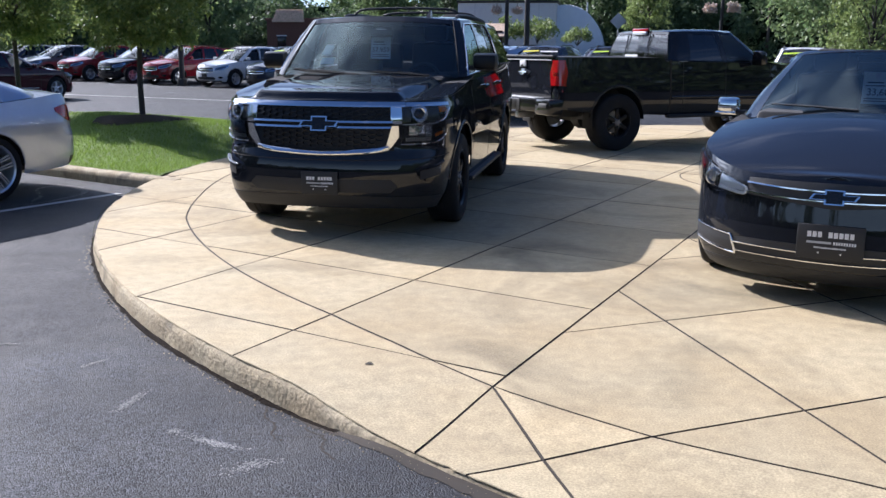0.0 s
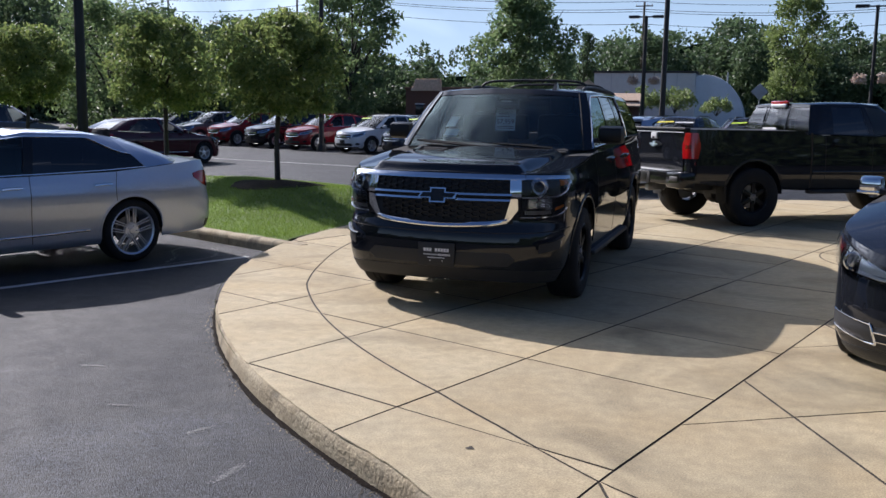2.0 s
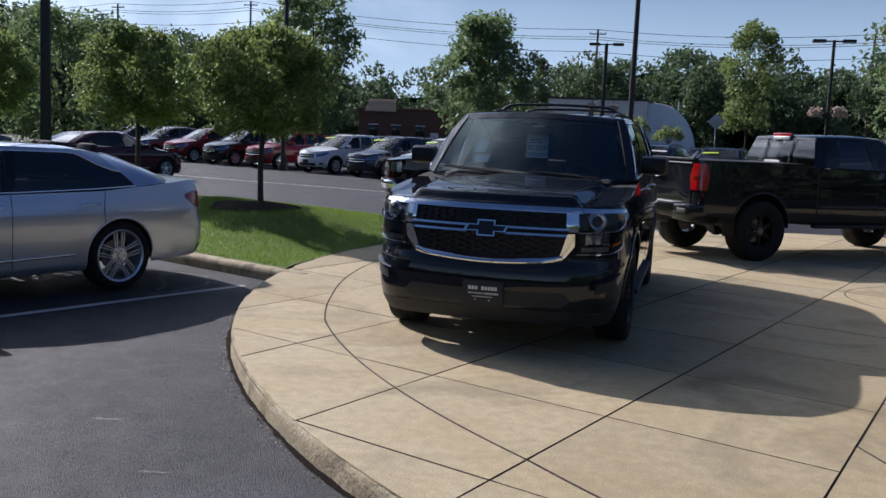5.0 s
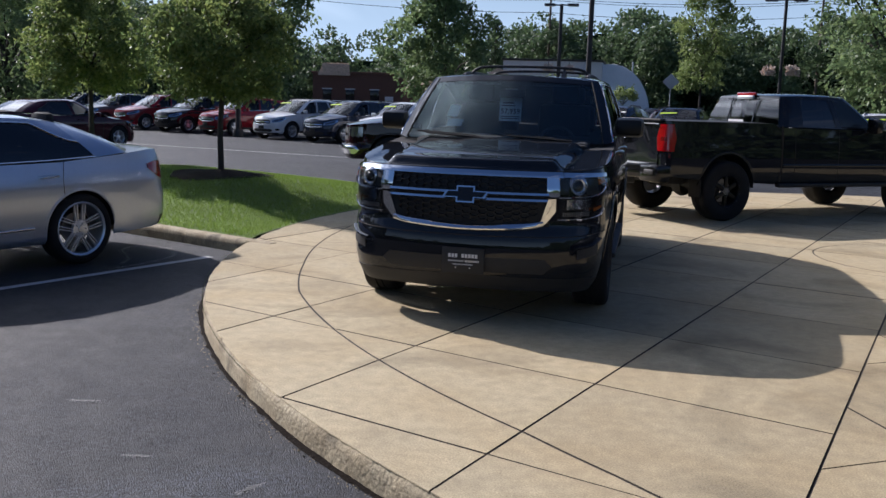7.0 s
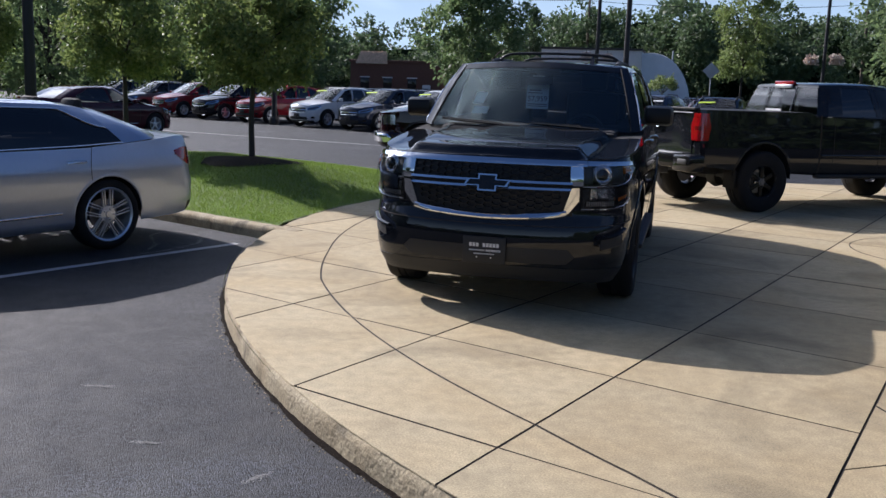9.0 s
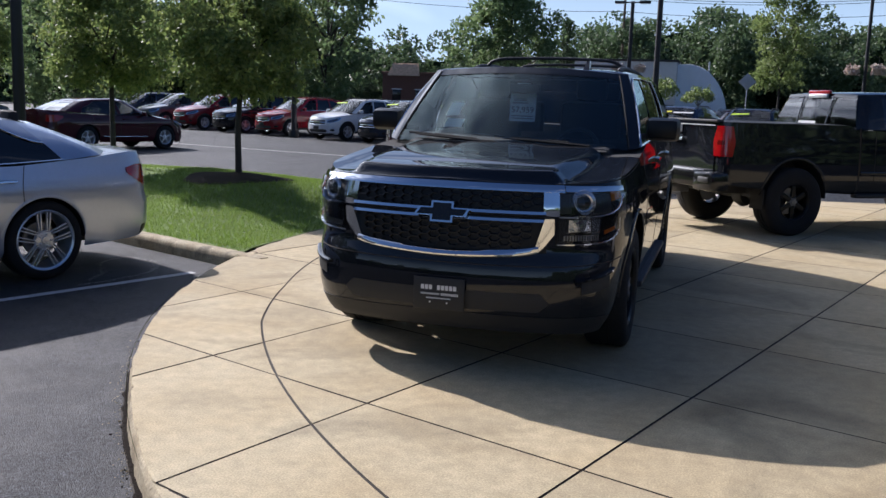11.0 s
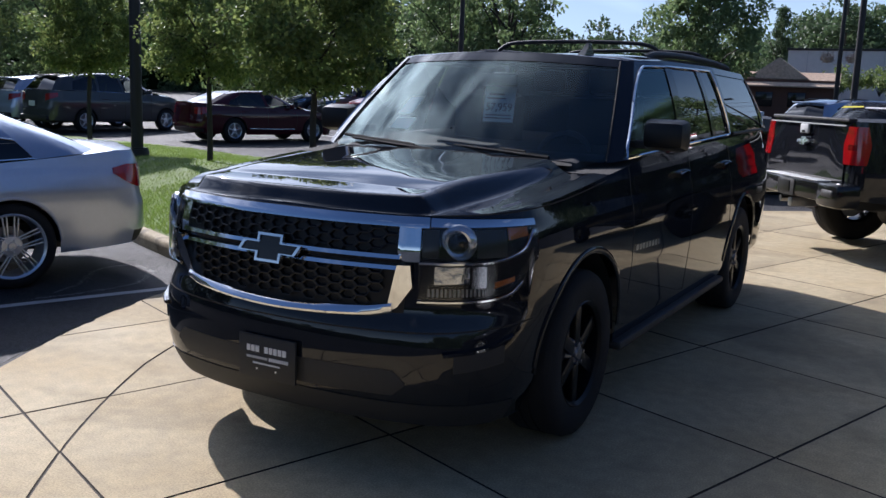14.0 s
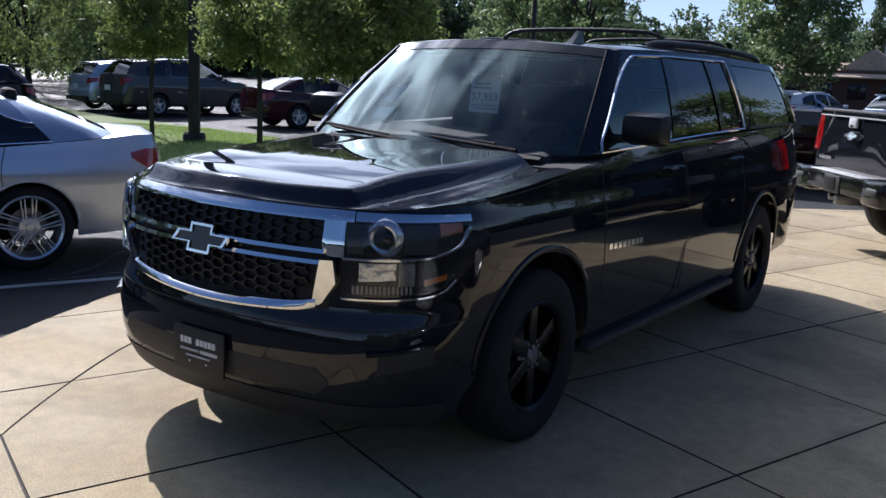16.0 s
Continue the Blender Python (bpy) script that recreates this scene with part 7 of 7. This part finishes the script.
# ---- lamp posts, poles, buildings beyond ----
def lamp_post(label, x, y, z, h, heads, r=0.075, turn=0.0, foot=M_KERB):
    p = thing("lamp_post", label, "lamp post", "lamp posts of the car park", m=pose(x, y, z, 0, 0, turn))
    bm = lathe([(0.22, -0.1), (0.22, 0.25), (0.20, 0.30), (0.001, 0.30)], 16, "z")
    part("base", bm, foot, p)
    part("post", tube([(0, 0, 0.28), (0, 0, h * 0.5), (0, 0, h)], [r * 1.15, r, r * 0.9], 10), M_POLE, p)
    part("base_plate", box((0, 0, 0.315), (0.30, 0.30, 0.03), 0.005), M_POLE, p)
    for sx in heads:
        part("arm", box((sx * 0.22, 0, h - 0.06), (0.44, 0.06, 0.08), 0.01), M_POLE, p)
        bm = box((sx * 0.78, 0, h - 0.05), (0.72, 0.38, 0.17), 0.03)
        hd = part("lamp_head", bm, M_POLE, p)
        part("lamp_glass", box((sx * 0.78, 0, h - 0.142), (0.56, 0.28, 0.012)), M_LAMPIN, hd)
    return p


lamp_post("dark bronze lamp post on the lawn", -11.28, 9.41, mound(-11.28, 9.41)[3] - 0.16, 7.7, (-1, 1), 0.10, -20, M_POLE)
lamp_post("dark bronze lamp post with one head", -1.41, 33, LOT, 8.0, (1,), 0.11)
lamp_post("dark bronze lamp post with two heads", -5.05, 57.3, LOT, 8.5, (-1, 1), 0.13)
lamp_post("dark bronze lamp post with two heads", 8.3, 50, LOT, 8.1, (-1, 1), 0.10, 0)
lamp_post("dark bronze lamp post with two heads", -15.7, 30, LOT, 7.45, (-1, 1), 0.10, -12, M_POLE)


def utility_pole(x, y, h, arm=1.2):
    p = thing("utility_pole", "weathered wooden utility pole with a crossarm", "utility pole", "utility poles along the road", m=pose(x, y, 0))
    part("pole", tube([(0, 0, -0.5), (0, 0, h)], [0.24, 0.15], 8), M_WOODPOLE, p)
    part("crossarm", box((0, 0, h - 0.6), (arm * 2, 0.12, 0.14), 0.01), M_WOODPOLE, p)
    for sx in (-1, 0.45, 1):
        part("insulator", lathe([(0.001, 0.22), (0.06, 0.2), (0.09, 0.1), (0.04, 0.0)], 8, "z", (sx * arm * 0.9, 0, h - 0.53)), M_SIGNBACK, p)


POLES = [(-150, 130, 20), (-93, 130, 21.5), (-68.8, 130, 22), (-13.8, 130, 18.2), (23, 130, 18.0), (75, 130, 18.5)]
for x, y, h in POLES[1:]:
    utility_pole(x, y, h)
for k, (o, dz) in enumerate(((-1.1, -0.1), (-1.1, -1.15), (0.6, -1.3), (1.1, -3.0))):
    pts = []
    for (x0, y0, h0), (x1, y1, h1) in zip(POLES, POLES[1:]):
        for i in range(12):
            t = i / 12
            pts.append((x0 + (x1 - x0) * t, y0 + o, (h0 + (h1 - h0) * t) + dz - 0.02 * abs(x1 - x0) * 4 * t * (1 - t)))
    pts.append((75, 130 + o, 18.5 + dz))
    tagged(part("overhead_wire", tube(pts, 0.035, 5), M_WIRE), "dark overhead wire strung between utility poles", "wire", "overhead wires")

# brown brick building with a shingled turret roof
hb = thing("brick_building", "low dark brown brick building with shingled roof", "building", m=pose(-37, 113, 0))
part("wall", box((0, 3, 2.4), (12.5, 7, 5.6)), M_BRICK, hb)
part("parapet", box((0, 3, 5.3), (12.8, 7.3, 0.35), 0.04), M_BRICK, hb)
rf = part("roof", box((-3.2, -0.25, 5.7), (3.6, 0.5, 1.5), 0.02), M_SHINGLE, hb, "weathered brown shingle roof", smooth=False)
for k in range(6):
    part("shingle_course", box((-3.2, -0.75 + 0.16 * k, 5.1 + 0.27 * k), (4.4 - 0.16 * k, 0.22, 0.30), 0.02), M_SHINGLE, rf, smooth=False)
for x in (-4.2, -1.0, 2.4):
    w_ = part("window", box((x, -0.53, 2.4), (1.2, 0.08, 1.5), 0.01), M_GLOSSBLK, hb)
    part("frame", box((x, -0.56, 3.2), (1.4, 0.12, 0.14), 0.01), M_SIDING, w_)
part("door", box((4.4, -0.53, 1.2), (1.1, 0.08, 2.3), 0.01), M_SIDING, hb)

wb = thing("white_building", "pale flat-roofed industrial building", "building", m=pose(-11.2, 111.0, 0))
part("wall", box((0, 4, 3.6), (12.3, 8, 7.6)), M_SIDING, wb)
part("side_wing", box((-7.35, 5, 2.9), (2.4, 6, 6.0), 0.02), M_SIDING, wb)
part("coping", box((0, 4, 7.45), (12.6, 8.3, 0.25), 0.02), M_POLE, wb)
for x in (-4, 0, 4):
    part("panel_joint", box((x, -0.01, 3.6), (0.06, 0.06, 7.4)), M_SIGNBACK, wb)
bm = bmesh.new()
rows = []
for j in range(13):
    rows.append([bm.verts.new(((4.9 + (0.06 if j % 2 else 0)) * math.cos(t), j * 1.0, 1.0 + (6.2 + (0.06 if j % 2 else 0)) * math.sin(t))) for t in (math.pi * k / 24 for k in range(25))])
grid_faces(bm, rows, True)
front = [bm.verts.new((4.9 * math.cos(t), 0.01, 1.0 + 6.2 * math.sin(t))) for t in (math.pi * k / 24 for k in range(25))] + [bm.verts.new((-4.9, 0.01, -0.2)), bm.verts.new((4.9, 0.01, -0.2))]
bm.faces.new(front)
dome = thing("quonset_shed", "white ribbed half-round storage shed", "shed", m=pose(-4.0, 113, 0))
part("shell", bm, M_DOME, dome)
part("vent_pipe", tube([(2.6, 1.5, 6.0), (2.6, 1.5, 7.6)], 0.10, 8), M_SIGNBACK, dome)

sh = thing("shop_building", "low brown shop with a tan fascia", "building", m=pose(-17.0, 92, 0, 0, 0, 6))
part("wall", box((0, 4, 1.7), (15, 7, 3.8)), M_BRICK, sh)
part("roof", box((0, 0, 0), (15.6, 3.4, 0.16), 0.03, Matrix.Translation((0, 1.3, 3.65)) @ Matrix.Rotation(radians(24), 4, "X")), M_SHINGLE, sh, "tan shingled roof slope", smooth=False)
bm = bmesh.new()
tri = [[bm.verts.new((x, y, z)) for x, z in ((-0.8, 3.7), (5.0, 3.7), (2.1, 5.75))] for y in (0.9, 6.0)]
bm.faces.new(tri[0])
bm.faces.new(tri[1][::-1])
for k in range(3):
    bm.faces.new((tri[0][k], tri[1][k], tri[1][(k + 1) % 3], tri[0][(k + 1) % 3]))
bmesh.ops.recalc_face_normals(bm, faces=bm.faces)
part("gable", bm, M_SHINGLE, sh, "brown shingled gable", smooth=False)
for x in (-5, -2, 1, 4):
    part("window", box((x, 0.46, 1.7), (1.6, 0.1, 1.4), 0.01), M_GLOSSBLK, sh)


def bush(label, x, y, r, seed, material=M_LEAF_L, z=LOT):
    rnd = random.Random(seed)
    b = thing("bush", label, "bush", m=pose(x, y, z))
    st = bmesh.new()
    cs, sz = [], []
    for k in range(26):
        a, q = rnd.uniform(0, 6.28), rnd.random() ** 0.5
        c = (r * q * math.cos(a), r * q * math.sin(a), r * (0.35 + rnd.random() * 1.0 * (1 - q * 0.5)))
        cs.append(c)
        sz.append(r * rnd.uniform(0.25, 0.4))
        if k < 8:
            add_tube(st, [(0, 0, -0.05), (c[0] * 0.5, c[1] * 0.5, c[2] * 0.6), c], [0.05, 0.03, 0.01], 5)
    part("stem", st, M_BARK, b)
    leaf_cloud("foliage", cs, sz, 60, 0.16 * max(1, r), material, b, seed)


bush("yellow green shrub before the pale building", -6.4, 100, 2.1, 4, z=2.4)
bush("yellow green shrub before the pale building", -10.2, 100, 2.1, 5, z=2.4)
bush("yellow green shrub before the pale building", -2.0, 102, 1.6, 6, z=2.2)

# road sign seen from behind and hanging baskets
sg = thing("road_sign", "diamond road sign seen from its bare metal back", "sign", m=pose(2.43, 60, 0))
part("sign_post", tube([(0, 0, -0.1), (0, 0, 4.0)], 0.035, 6), M_SIGNBACK, sg)
part("sign_plate", box((0, -0.05, 0), (0.80, 0.008, 0.80), 0.003, Matrix.Translation((0, 0, 3.6)) @ Matrix.Rotation(radians(45), 4, "Y")), M_SIGNBACK, sg)
for x, y, z, post in ((7.62, 50, 4.08, False), (8.94, 50, 4.11, False), (-5.75, 57.3, 4.25, False), (-4.35, 57.3, 4.25, False)):
    b = thing("hanging_basket", "round flower basket hung from a lamp post", "basket", "hanging baskets", m=pose(x, y, z))
    part("bowl", lathe([(0.001, -0.32), (0.18, -0.28), (0.30, -0.10), (0.33, 0.02), (0.001, 0.02)], 14, "z"), M_SHINGLE, b, "brown fibre bowl")
    rnd = random.Random(int(x * 10))
    bloom = leaf_cloud("bloom", [(0.27 * math.cos(k), 0.27 * math.sin(k), rnd.uniform(-0.2, 0.2)) for k in range(16)], [0.13] * 16, 22, 0.11, M_FLOWER, b, 3, aspect=0.9)
    tagged(bloom, kind="stuff")
    px_ = 8.3 if x > 5 else -5.05
    py_ = 50 if x > 5 else 57.3
    part("bracket", tube([(px_ - x, py_ - y, 0.75), (0, 0, 0.62), (0, 0, 0.0)], 0.018, 5), M_POLE, b)

# ---- slabs of the plaza ----
def dense(poly, step=0.06):
    out = []
    for a, b in zip(poly, poly[1:] + poly[:1]):
        n = max(1, int(math.dist(a, b) / step))
        out += [(a[0] + (b[0] - a[0]) * i / n, a[1] + (b[1] - a[1]) * i / n) for i in range(n)]
    return out


def arc_pts(c, r, p, q):
    """Points strictly between p and q along the circle, the short way."""
    a0, a1 = math.atan2(p[1] - c[1], p[0] - c[0]), math.atan2(q[1] - c[1], q[0] - c[0])
    d = (a1 - a0 + math.pi) % (2 * math.pi) - math.pi
    rad = r if callable(r) else (lambda t: r)
    n = max(1, int(abs(d) * rad(a0) / (0.03 if c is HUB else 0.09)))
    return [(c[0] + rad(a0 + d * i / n) * math.cos(a0 + d * i / n), c[1] + rad(a0 + d * i / n) * math.sin(a0 + d * i / n)) for i in range(1, n)]


def arc_r(t):
    """Radius of the hand-laid sawn arc, which wanders a little."""
    return lerp_table([(198, 9.42), (206, 9.48), (214, 9.44), (221, 9.40), (228, 9.355), (232, 9.385), (237, 9.48), (242, 9.50), (246.5, 9.43)], math.degrees(t) % 360)


def split_circle(poly, c, r):
    """The parts of a polygon within and outside a circle."""
    pts = dense(poly)
    rad = r if callable(r) else (lambda t: r)
    within = lambda p: math.dist(p, c) <= rad(math.atan2(p[1] - c[1], p[0] - c[0]))
    ins = [within(p) for p in pts]
    if all(ins):
        return [poly], []
    if not any(ins):
        return [], [poly]
    n = len(pts)
    k0 = next(i for i in range(n) if ins[i] != ins[i - 1])
    runs = []
    for i in range(n):
        j = (k0 + i) % n
        if not runs or ins[j] != runs[-1][0]:
            a, b = pts[j - 1], pts[j]
            for _ in range(24):
                m = ((a[0] + b[0]) / 2, (a[1] + b[1]) / 2)
                if within(m) == ins[j - 1]:
                    a = m
                else:
                    b = m
            if runs:
                runs[-1][1].append(b)
            runs.append((ins[j], [b]))
            start = b if i == 0 else start
        runs[-1][1].append(pts[j])
    runs[-1][1].append(start)
    inside, outside = [], []
    for flag, run in runs:
        if flag:
            inside += run
            nxt = [q for f, q in runs if f]
            follow = nxt[(nxt.index(run) + 1) % len(nxt)][0]
            inside += arc_pts(c, r, run[-1], follow)
        else:
            outside.append(run + arc_pts(c, r, run[-1], run[0]))
    return [inside], outside


def clip_half(poly, o, n):
    """Keep the side of the line through o to which n points."""
    out = []
    d = [(p[0] - o[0]) * n[0] + (p[1] - o[1]) * n[1] for p in poly]
    for i in range(len(poly)):
        p, q, a, b = poly[i - 1], poly[i], d[i - 1], d[i]
        if (a >= 0) != (b >= 0):
            t = a / (a - b)
            out.append((p[0] + (q[0] - p[0]) * t, p[1] + (q[1] - p[1]) * t))
        if b >= 0:
            out.append(q)
    return out


def tidy(poly):
    out = []
    for p in poly:
        if not out or math.dist(p, out[-1]) > 0.004:
            out.append(p)
    if len(out) > 2 and math.dist(out[0], out[-1]) < 0.004:
        out.pop()
    keep = []
    for i in range(len(out)):
        a, b, c = out[i - 1], out[i], out[(i + 1) % len(out)]
        if abs((b[0] - a[0]) * (c[1] - b[1]) - (b[1] - a[1]) * (c[0] - b[0])) > 2e-6:
            keep.append(b)
    return keep


def shrink(poly, d):
    out = []
    n = len(poly)
    for i in range(n):
        a, b, c = Vector(poly[i - 1]), Vector(poly[i]), Vector(poly[(i + 1) % n])
        u, w = (b - a).normalized(), (c - b).normalized()
        nu, nw = Vector((-u.y, u.x)), Vector((-w.y, w.x))
        m = nu + nw
        k = d / max(0.35, m.length_squared / 2)
        out.append(tuple(b + m * k))
    return out


def area(p):
    return 0.5 * sum(p[i - 1][0] * p[i][1] - p[i][0] * p[i - 1][1] for i in range(len(p)))


O1 = Vector((1.038, -1.225))
T1, L1 = Vector((1.204, -0.482)), Vector((0.420, 1.268))
line3 = Vector((1.825, -3.155))
n3 = Vector((0.957, -0.290)).normalized()
cells = []
for i in range(-9, 1):
    for j in range(-4, 13):
        w = 1.0 if i < 0 else 2.0
        p = [tuple(O1 + T1 * (i + a) + L1 * (j + b)) for a, b in ((0, 0), (w, 0), (w, 1), (0, 1))]
        p = clip_half(p, line3, -n3)
        if len(p) > 2:
            cells.append(p)
O2 = Vector((2.117, -3.854))
A2, B2 = Vector((0.381, -0.924)) * 1.406, Vector((0.848, 0.529)) * 1.294
for i in range(-14, 6):
    for j in range(-4, 16):
        p = [tuple(O2 + A2 * (i + a) + B2 * (j + b)) for a, b in ((0, 0), (1, 0), (1, 1), (0, 1))]
        p = clip_half(p, line3, n3)
        if len(p) > 2:
            cells.append(p)
pieces = []
for c in cells:
    if area(c) < 0:
        c = c[::-1]
    for p in split_circle(c, HUB, lambda t: kerb_r(t) - 0.006)[0]:
        a, b = split_circle(p, ARC_C, arc_r)
        for q in a:
            s_, t_ = split_circle(q, (4.45, 4.75), 1.25)
            pieces += s_ + t_
        pieces += b
rnd = random.Random(8)
for p in pieces:
    p = tidy(p)
    if len(p) < 3 or abs(area(p)) < 0.01:
        continue
    if area(p) < 0:
        p = p[::-1]
    # the rim of the outer slabs is chipped
    chip = []
    for x, y in p:
        r = math.dist((x, y), HUB)
        if r > kerb_r(math.atan2(y - HUB[1], x - HUB[0])) - 0.02:
            q = noise.noise((x * 3.1, y * 3.1, 5.0)) + 0.5 * noise.noise((x * 14, y * 14, 2.0))
            d = 0.004 * (1 + noise.noise((x * 30, y * 30, 1.0))) + 0.055 * max(0.0, q - 0.12)
            x, y = HUB[0] + (x - HUB[0]) * (r - d) / r, HUB[1] + (y - HUB[1]) * (r - d) / r
        chip.append((x, y))
    p = chip
    e0, e1, e2 = shrink(p, 0.0048), shrink(p, 0.0054), shrink(p, 0.0076)
    zj = rnd.uniform(-0.0012, 0.0012)
    bm = bmesh.new()
    rings = [[bm.verts.new((x, y, z + zj)) for x, y in e] for e, z in ((e0, -0.0062), (e1, -0.0025), (e2, 0.0))]
    for q, w in zip(rings, rings[1:]):
        for k in range(len(q)):
            bm.faces.new((q[k], q[(k + 1) % len(q)], w[(k + 1) % len(q)], w[k]))
    for f_ in bm.faces:
        rim = all(ramp(v.co.x, v.co.y)[1] > -0.13 for v in f_.verts)
        f_.material_index = 0 if rim else 1
    bm.faces.new(rings[-1])
    if any(dip(x, y) < -0.001 for x, y in p):
        bmesh.ops.triangulate(bm, faces=[f_ for f_ in bm.faces if len(f_.verts) > 4])
        for _ in range(3):
            bmesh.ops.subdivide_edges(bm, edges=[e for e in bm.edges if e.calc_length() > 0.14], cuts=1)
            bmesh.ops.triangulate(bm, faces=[f_ for f_ in bm.faces if len(f_.verts) > 3])
        for v in bm.verts:
            v.co.z += dip(v.co.x, v.co.y)
    part("slab", bm, [M_CONC, M_JOINT], plaza, smooth=False)


# ---- scuffs, cracks and grit on the asphalt ----
rnd = random.Random(21)
for x, y, ang_, ln, wd in ((0.09, -3.33, 88, 0.32, 0.05), (-0.385, -2.865, 66, 0.18, 0.04), (0.46, -3.63, -10, 0.08, 0.06), (0.68, -3.72, -19, 0.4, 0.05), (-1.06, -2.67, 12, 0.16, 0.03), (-1.77, -2.02, 15, 0.2, 0.04), (-1.4, -3.6, 65, 0.3, 0.10), (0.95, -3.95, 20, 0.25, 0.10)):
    bm = bmesh.new()
    c_, s_ = math.cos(radians(ang_)), math.sin(radians(ang_))
    for k in range(int(260 * ln / 0.25)):
        u, w = max(-1, min(1, rnd.gauss(0, 0.42))) * ln / 2, rnd.gauss(0, 0.55) * wd / 2
        q = rnd.uniform(0.002, 0.0055)
        px_, py_ = x + u * c_ - w * s_, y + u * s_ + w * c_
        t = rnd.uniform(0, 6.28)
        bm.faces.new([bm.verts.new((px_ + q * math.cos(t + j * 2.1), py_ + q * math.sin(t + j * 2.1), lot_z((px_, py_)) + 0.004)) for j in range(3)])
    tagged(part("scuff", bm, M_SCUFF, ground, "pale scuffed mark", smooth=False), kind="stuff")
for pts in (((0.75, -3.27), (0.80, -3.40), (0.87, -3.47), (0.90, -3.60), (0.98, -3.69)), ((0.99, -3.37), (1.05, -3.55), (1.16, -3.66), (1.20, -3.80), (1.28, -3.91)), ((0.90, -3.60), (1.05, -3.64), (1.16, -3.66)), ((-2.9, 0.9), (-3.2, 0.6), (-3.3, 0.2), (-3.7, -0.1))):
    poly = curve_through([(x, y, lot_z((x, y)) + 0.003) for x, y in pts], 6)
    rows = []
    bm = bmesh.new()
    for i, p in enumerate(poly):
        p = Vector(p) + Vector((rnd.uniform(-0.008, 0.008), rnd.uniform(-0.008, 0.008), 0))
        w = 0.0045 * rnd.uniform(0.5, 1.3)
        rows.append([bm.verts.new(p + Vector((-w, -w * 0.4, 0))), bm.verts.new(p + Vector((w, w * 0.4, 0)))])
    grid_faces(bm, rows, True)
    part("crack", bm, M_JOINT, ground, "dark open crack", smooth=False)
# grit and crumbs gathered along the foot of the kerb
bm = bmesh.new()
for k in range(900):
    t = rnd.uniform(math.radians(196), math.radians(262))
    r = kerb_r(t) + 0.02 + abs(rnd.gauss(0, 0.035))
    q = rnd.uniform(0.002, 0.007)
    x, y = HUB[0] + r * math.cos(t), HUB[1] + r * math.sin(t)
    z = lot_z((x, y))
    base = [bm.verts.new((x + q * math.cos(a), y + q * math.sin(a), z - 0.001)) for a in (0.3, 1.9, 3.6, 5.0)]
    top = bm.verts.new((x + rnd.uniform(-q, q) * 0.4, y, z + q * 0.9))
    for j in range(4):
        bm.faces.new((base[j], base[(j + 1) % 4], top))
tagged(part("grit", bm, M_KERB, None, smooth=False), "loose grit along the foot of the kerb", "grit", kind="stuff")

# dried water marks in the bay behind the silver sedan
for pts in (((-3.88, 1.67), (-3.78, 2.0), (-3.72, 2.54), (-4.0, 3.0)), ((-4.0, 3.0), (-4.38, 3.08), (-4.43, 2.72), (-4.1, 2.3), (-3.95, 1.9))):
    bm = bmesh.new()
    poly = curve_through([(x, y, 0) for x, y in pts], 14)
    for i, p in enumerate(poly):
        for k in range(10):
            q = rnd.uniform(0.003, 0.010)
            x, y, t = p[0] + rnd.gauss(0, 0.012), p[1] + rnd.gauss(0, 0.03), rnd.uniform(0, 6.28)
            bm.faces.new([bm.verts.new((x + q * math.cos(t + j * 2.1), y + q * math.sin(t + j * 2.1), lot_z((x, y)) + 0.004)) for j in range(3)])
    tagged(part("water_mark", bm, M_SCUFF, ground, "pale dried water mark", smooth=False), kind="stuff")

# dark crumbled edge of the asphalt along the kerb's foot
bm = bmesh.new()
rows = []
for k in range(700):
    t = math.radians(150 + 150 * k / 699)
    w = 0.018 + 0.012 * noise.noise((k * 0.13, 0, 1)) + 0.008 * noise.noise((k * 0.6, 0, 3))
    row = []
    for r in (kerb_r(t) - 0.01, kerb_r(t) + 0.016 + max(0.002, w) * (1 + 1.6 * ramp(HUB[0] + kerb_r(t) * math.cos(t), HUB[1] + kerb_r(t) * math.sin(t))[0])):
        x, y = HUB[0] + r * math.cos(t), HUB[1] + r * math.sin(t)
        row.append(bm.verts.new((x, y, lot_z((x, y)) + 0.003)))
    rows.append(row)
grid_faces(bm, rows, True)
part("edge_gap", bm, M_JOINT, ground, "dark crumbled gap along the kerb", smooth=False)

# a small pit in one slab, and dirt blown into the main joints
bm = bmesh.new()
bm.faces.new([bm.verts.new((1.18 + q * math.cos(a), -2.96 + q * math.sin(a), 0.0035)) for q, a in ((0.020 + 0.006 * math.sin(5.0 * k), 2 * math.pi * k / 14) for k in range(14))])
part("pit", bm, M_JOINT, plaza, "small dark pit in the concrete", smooth=False)
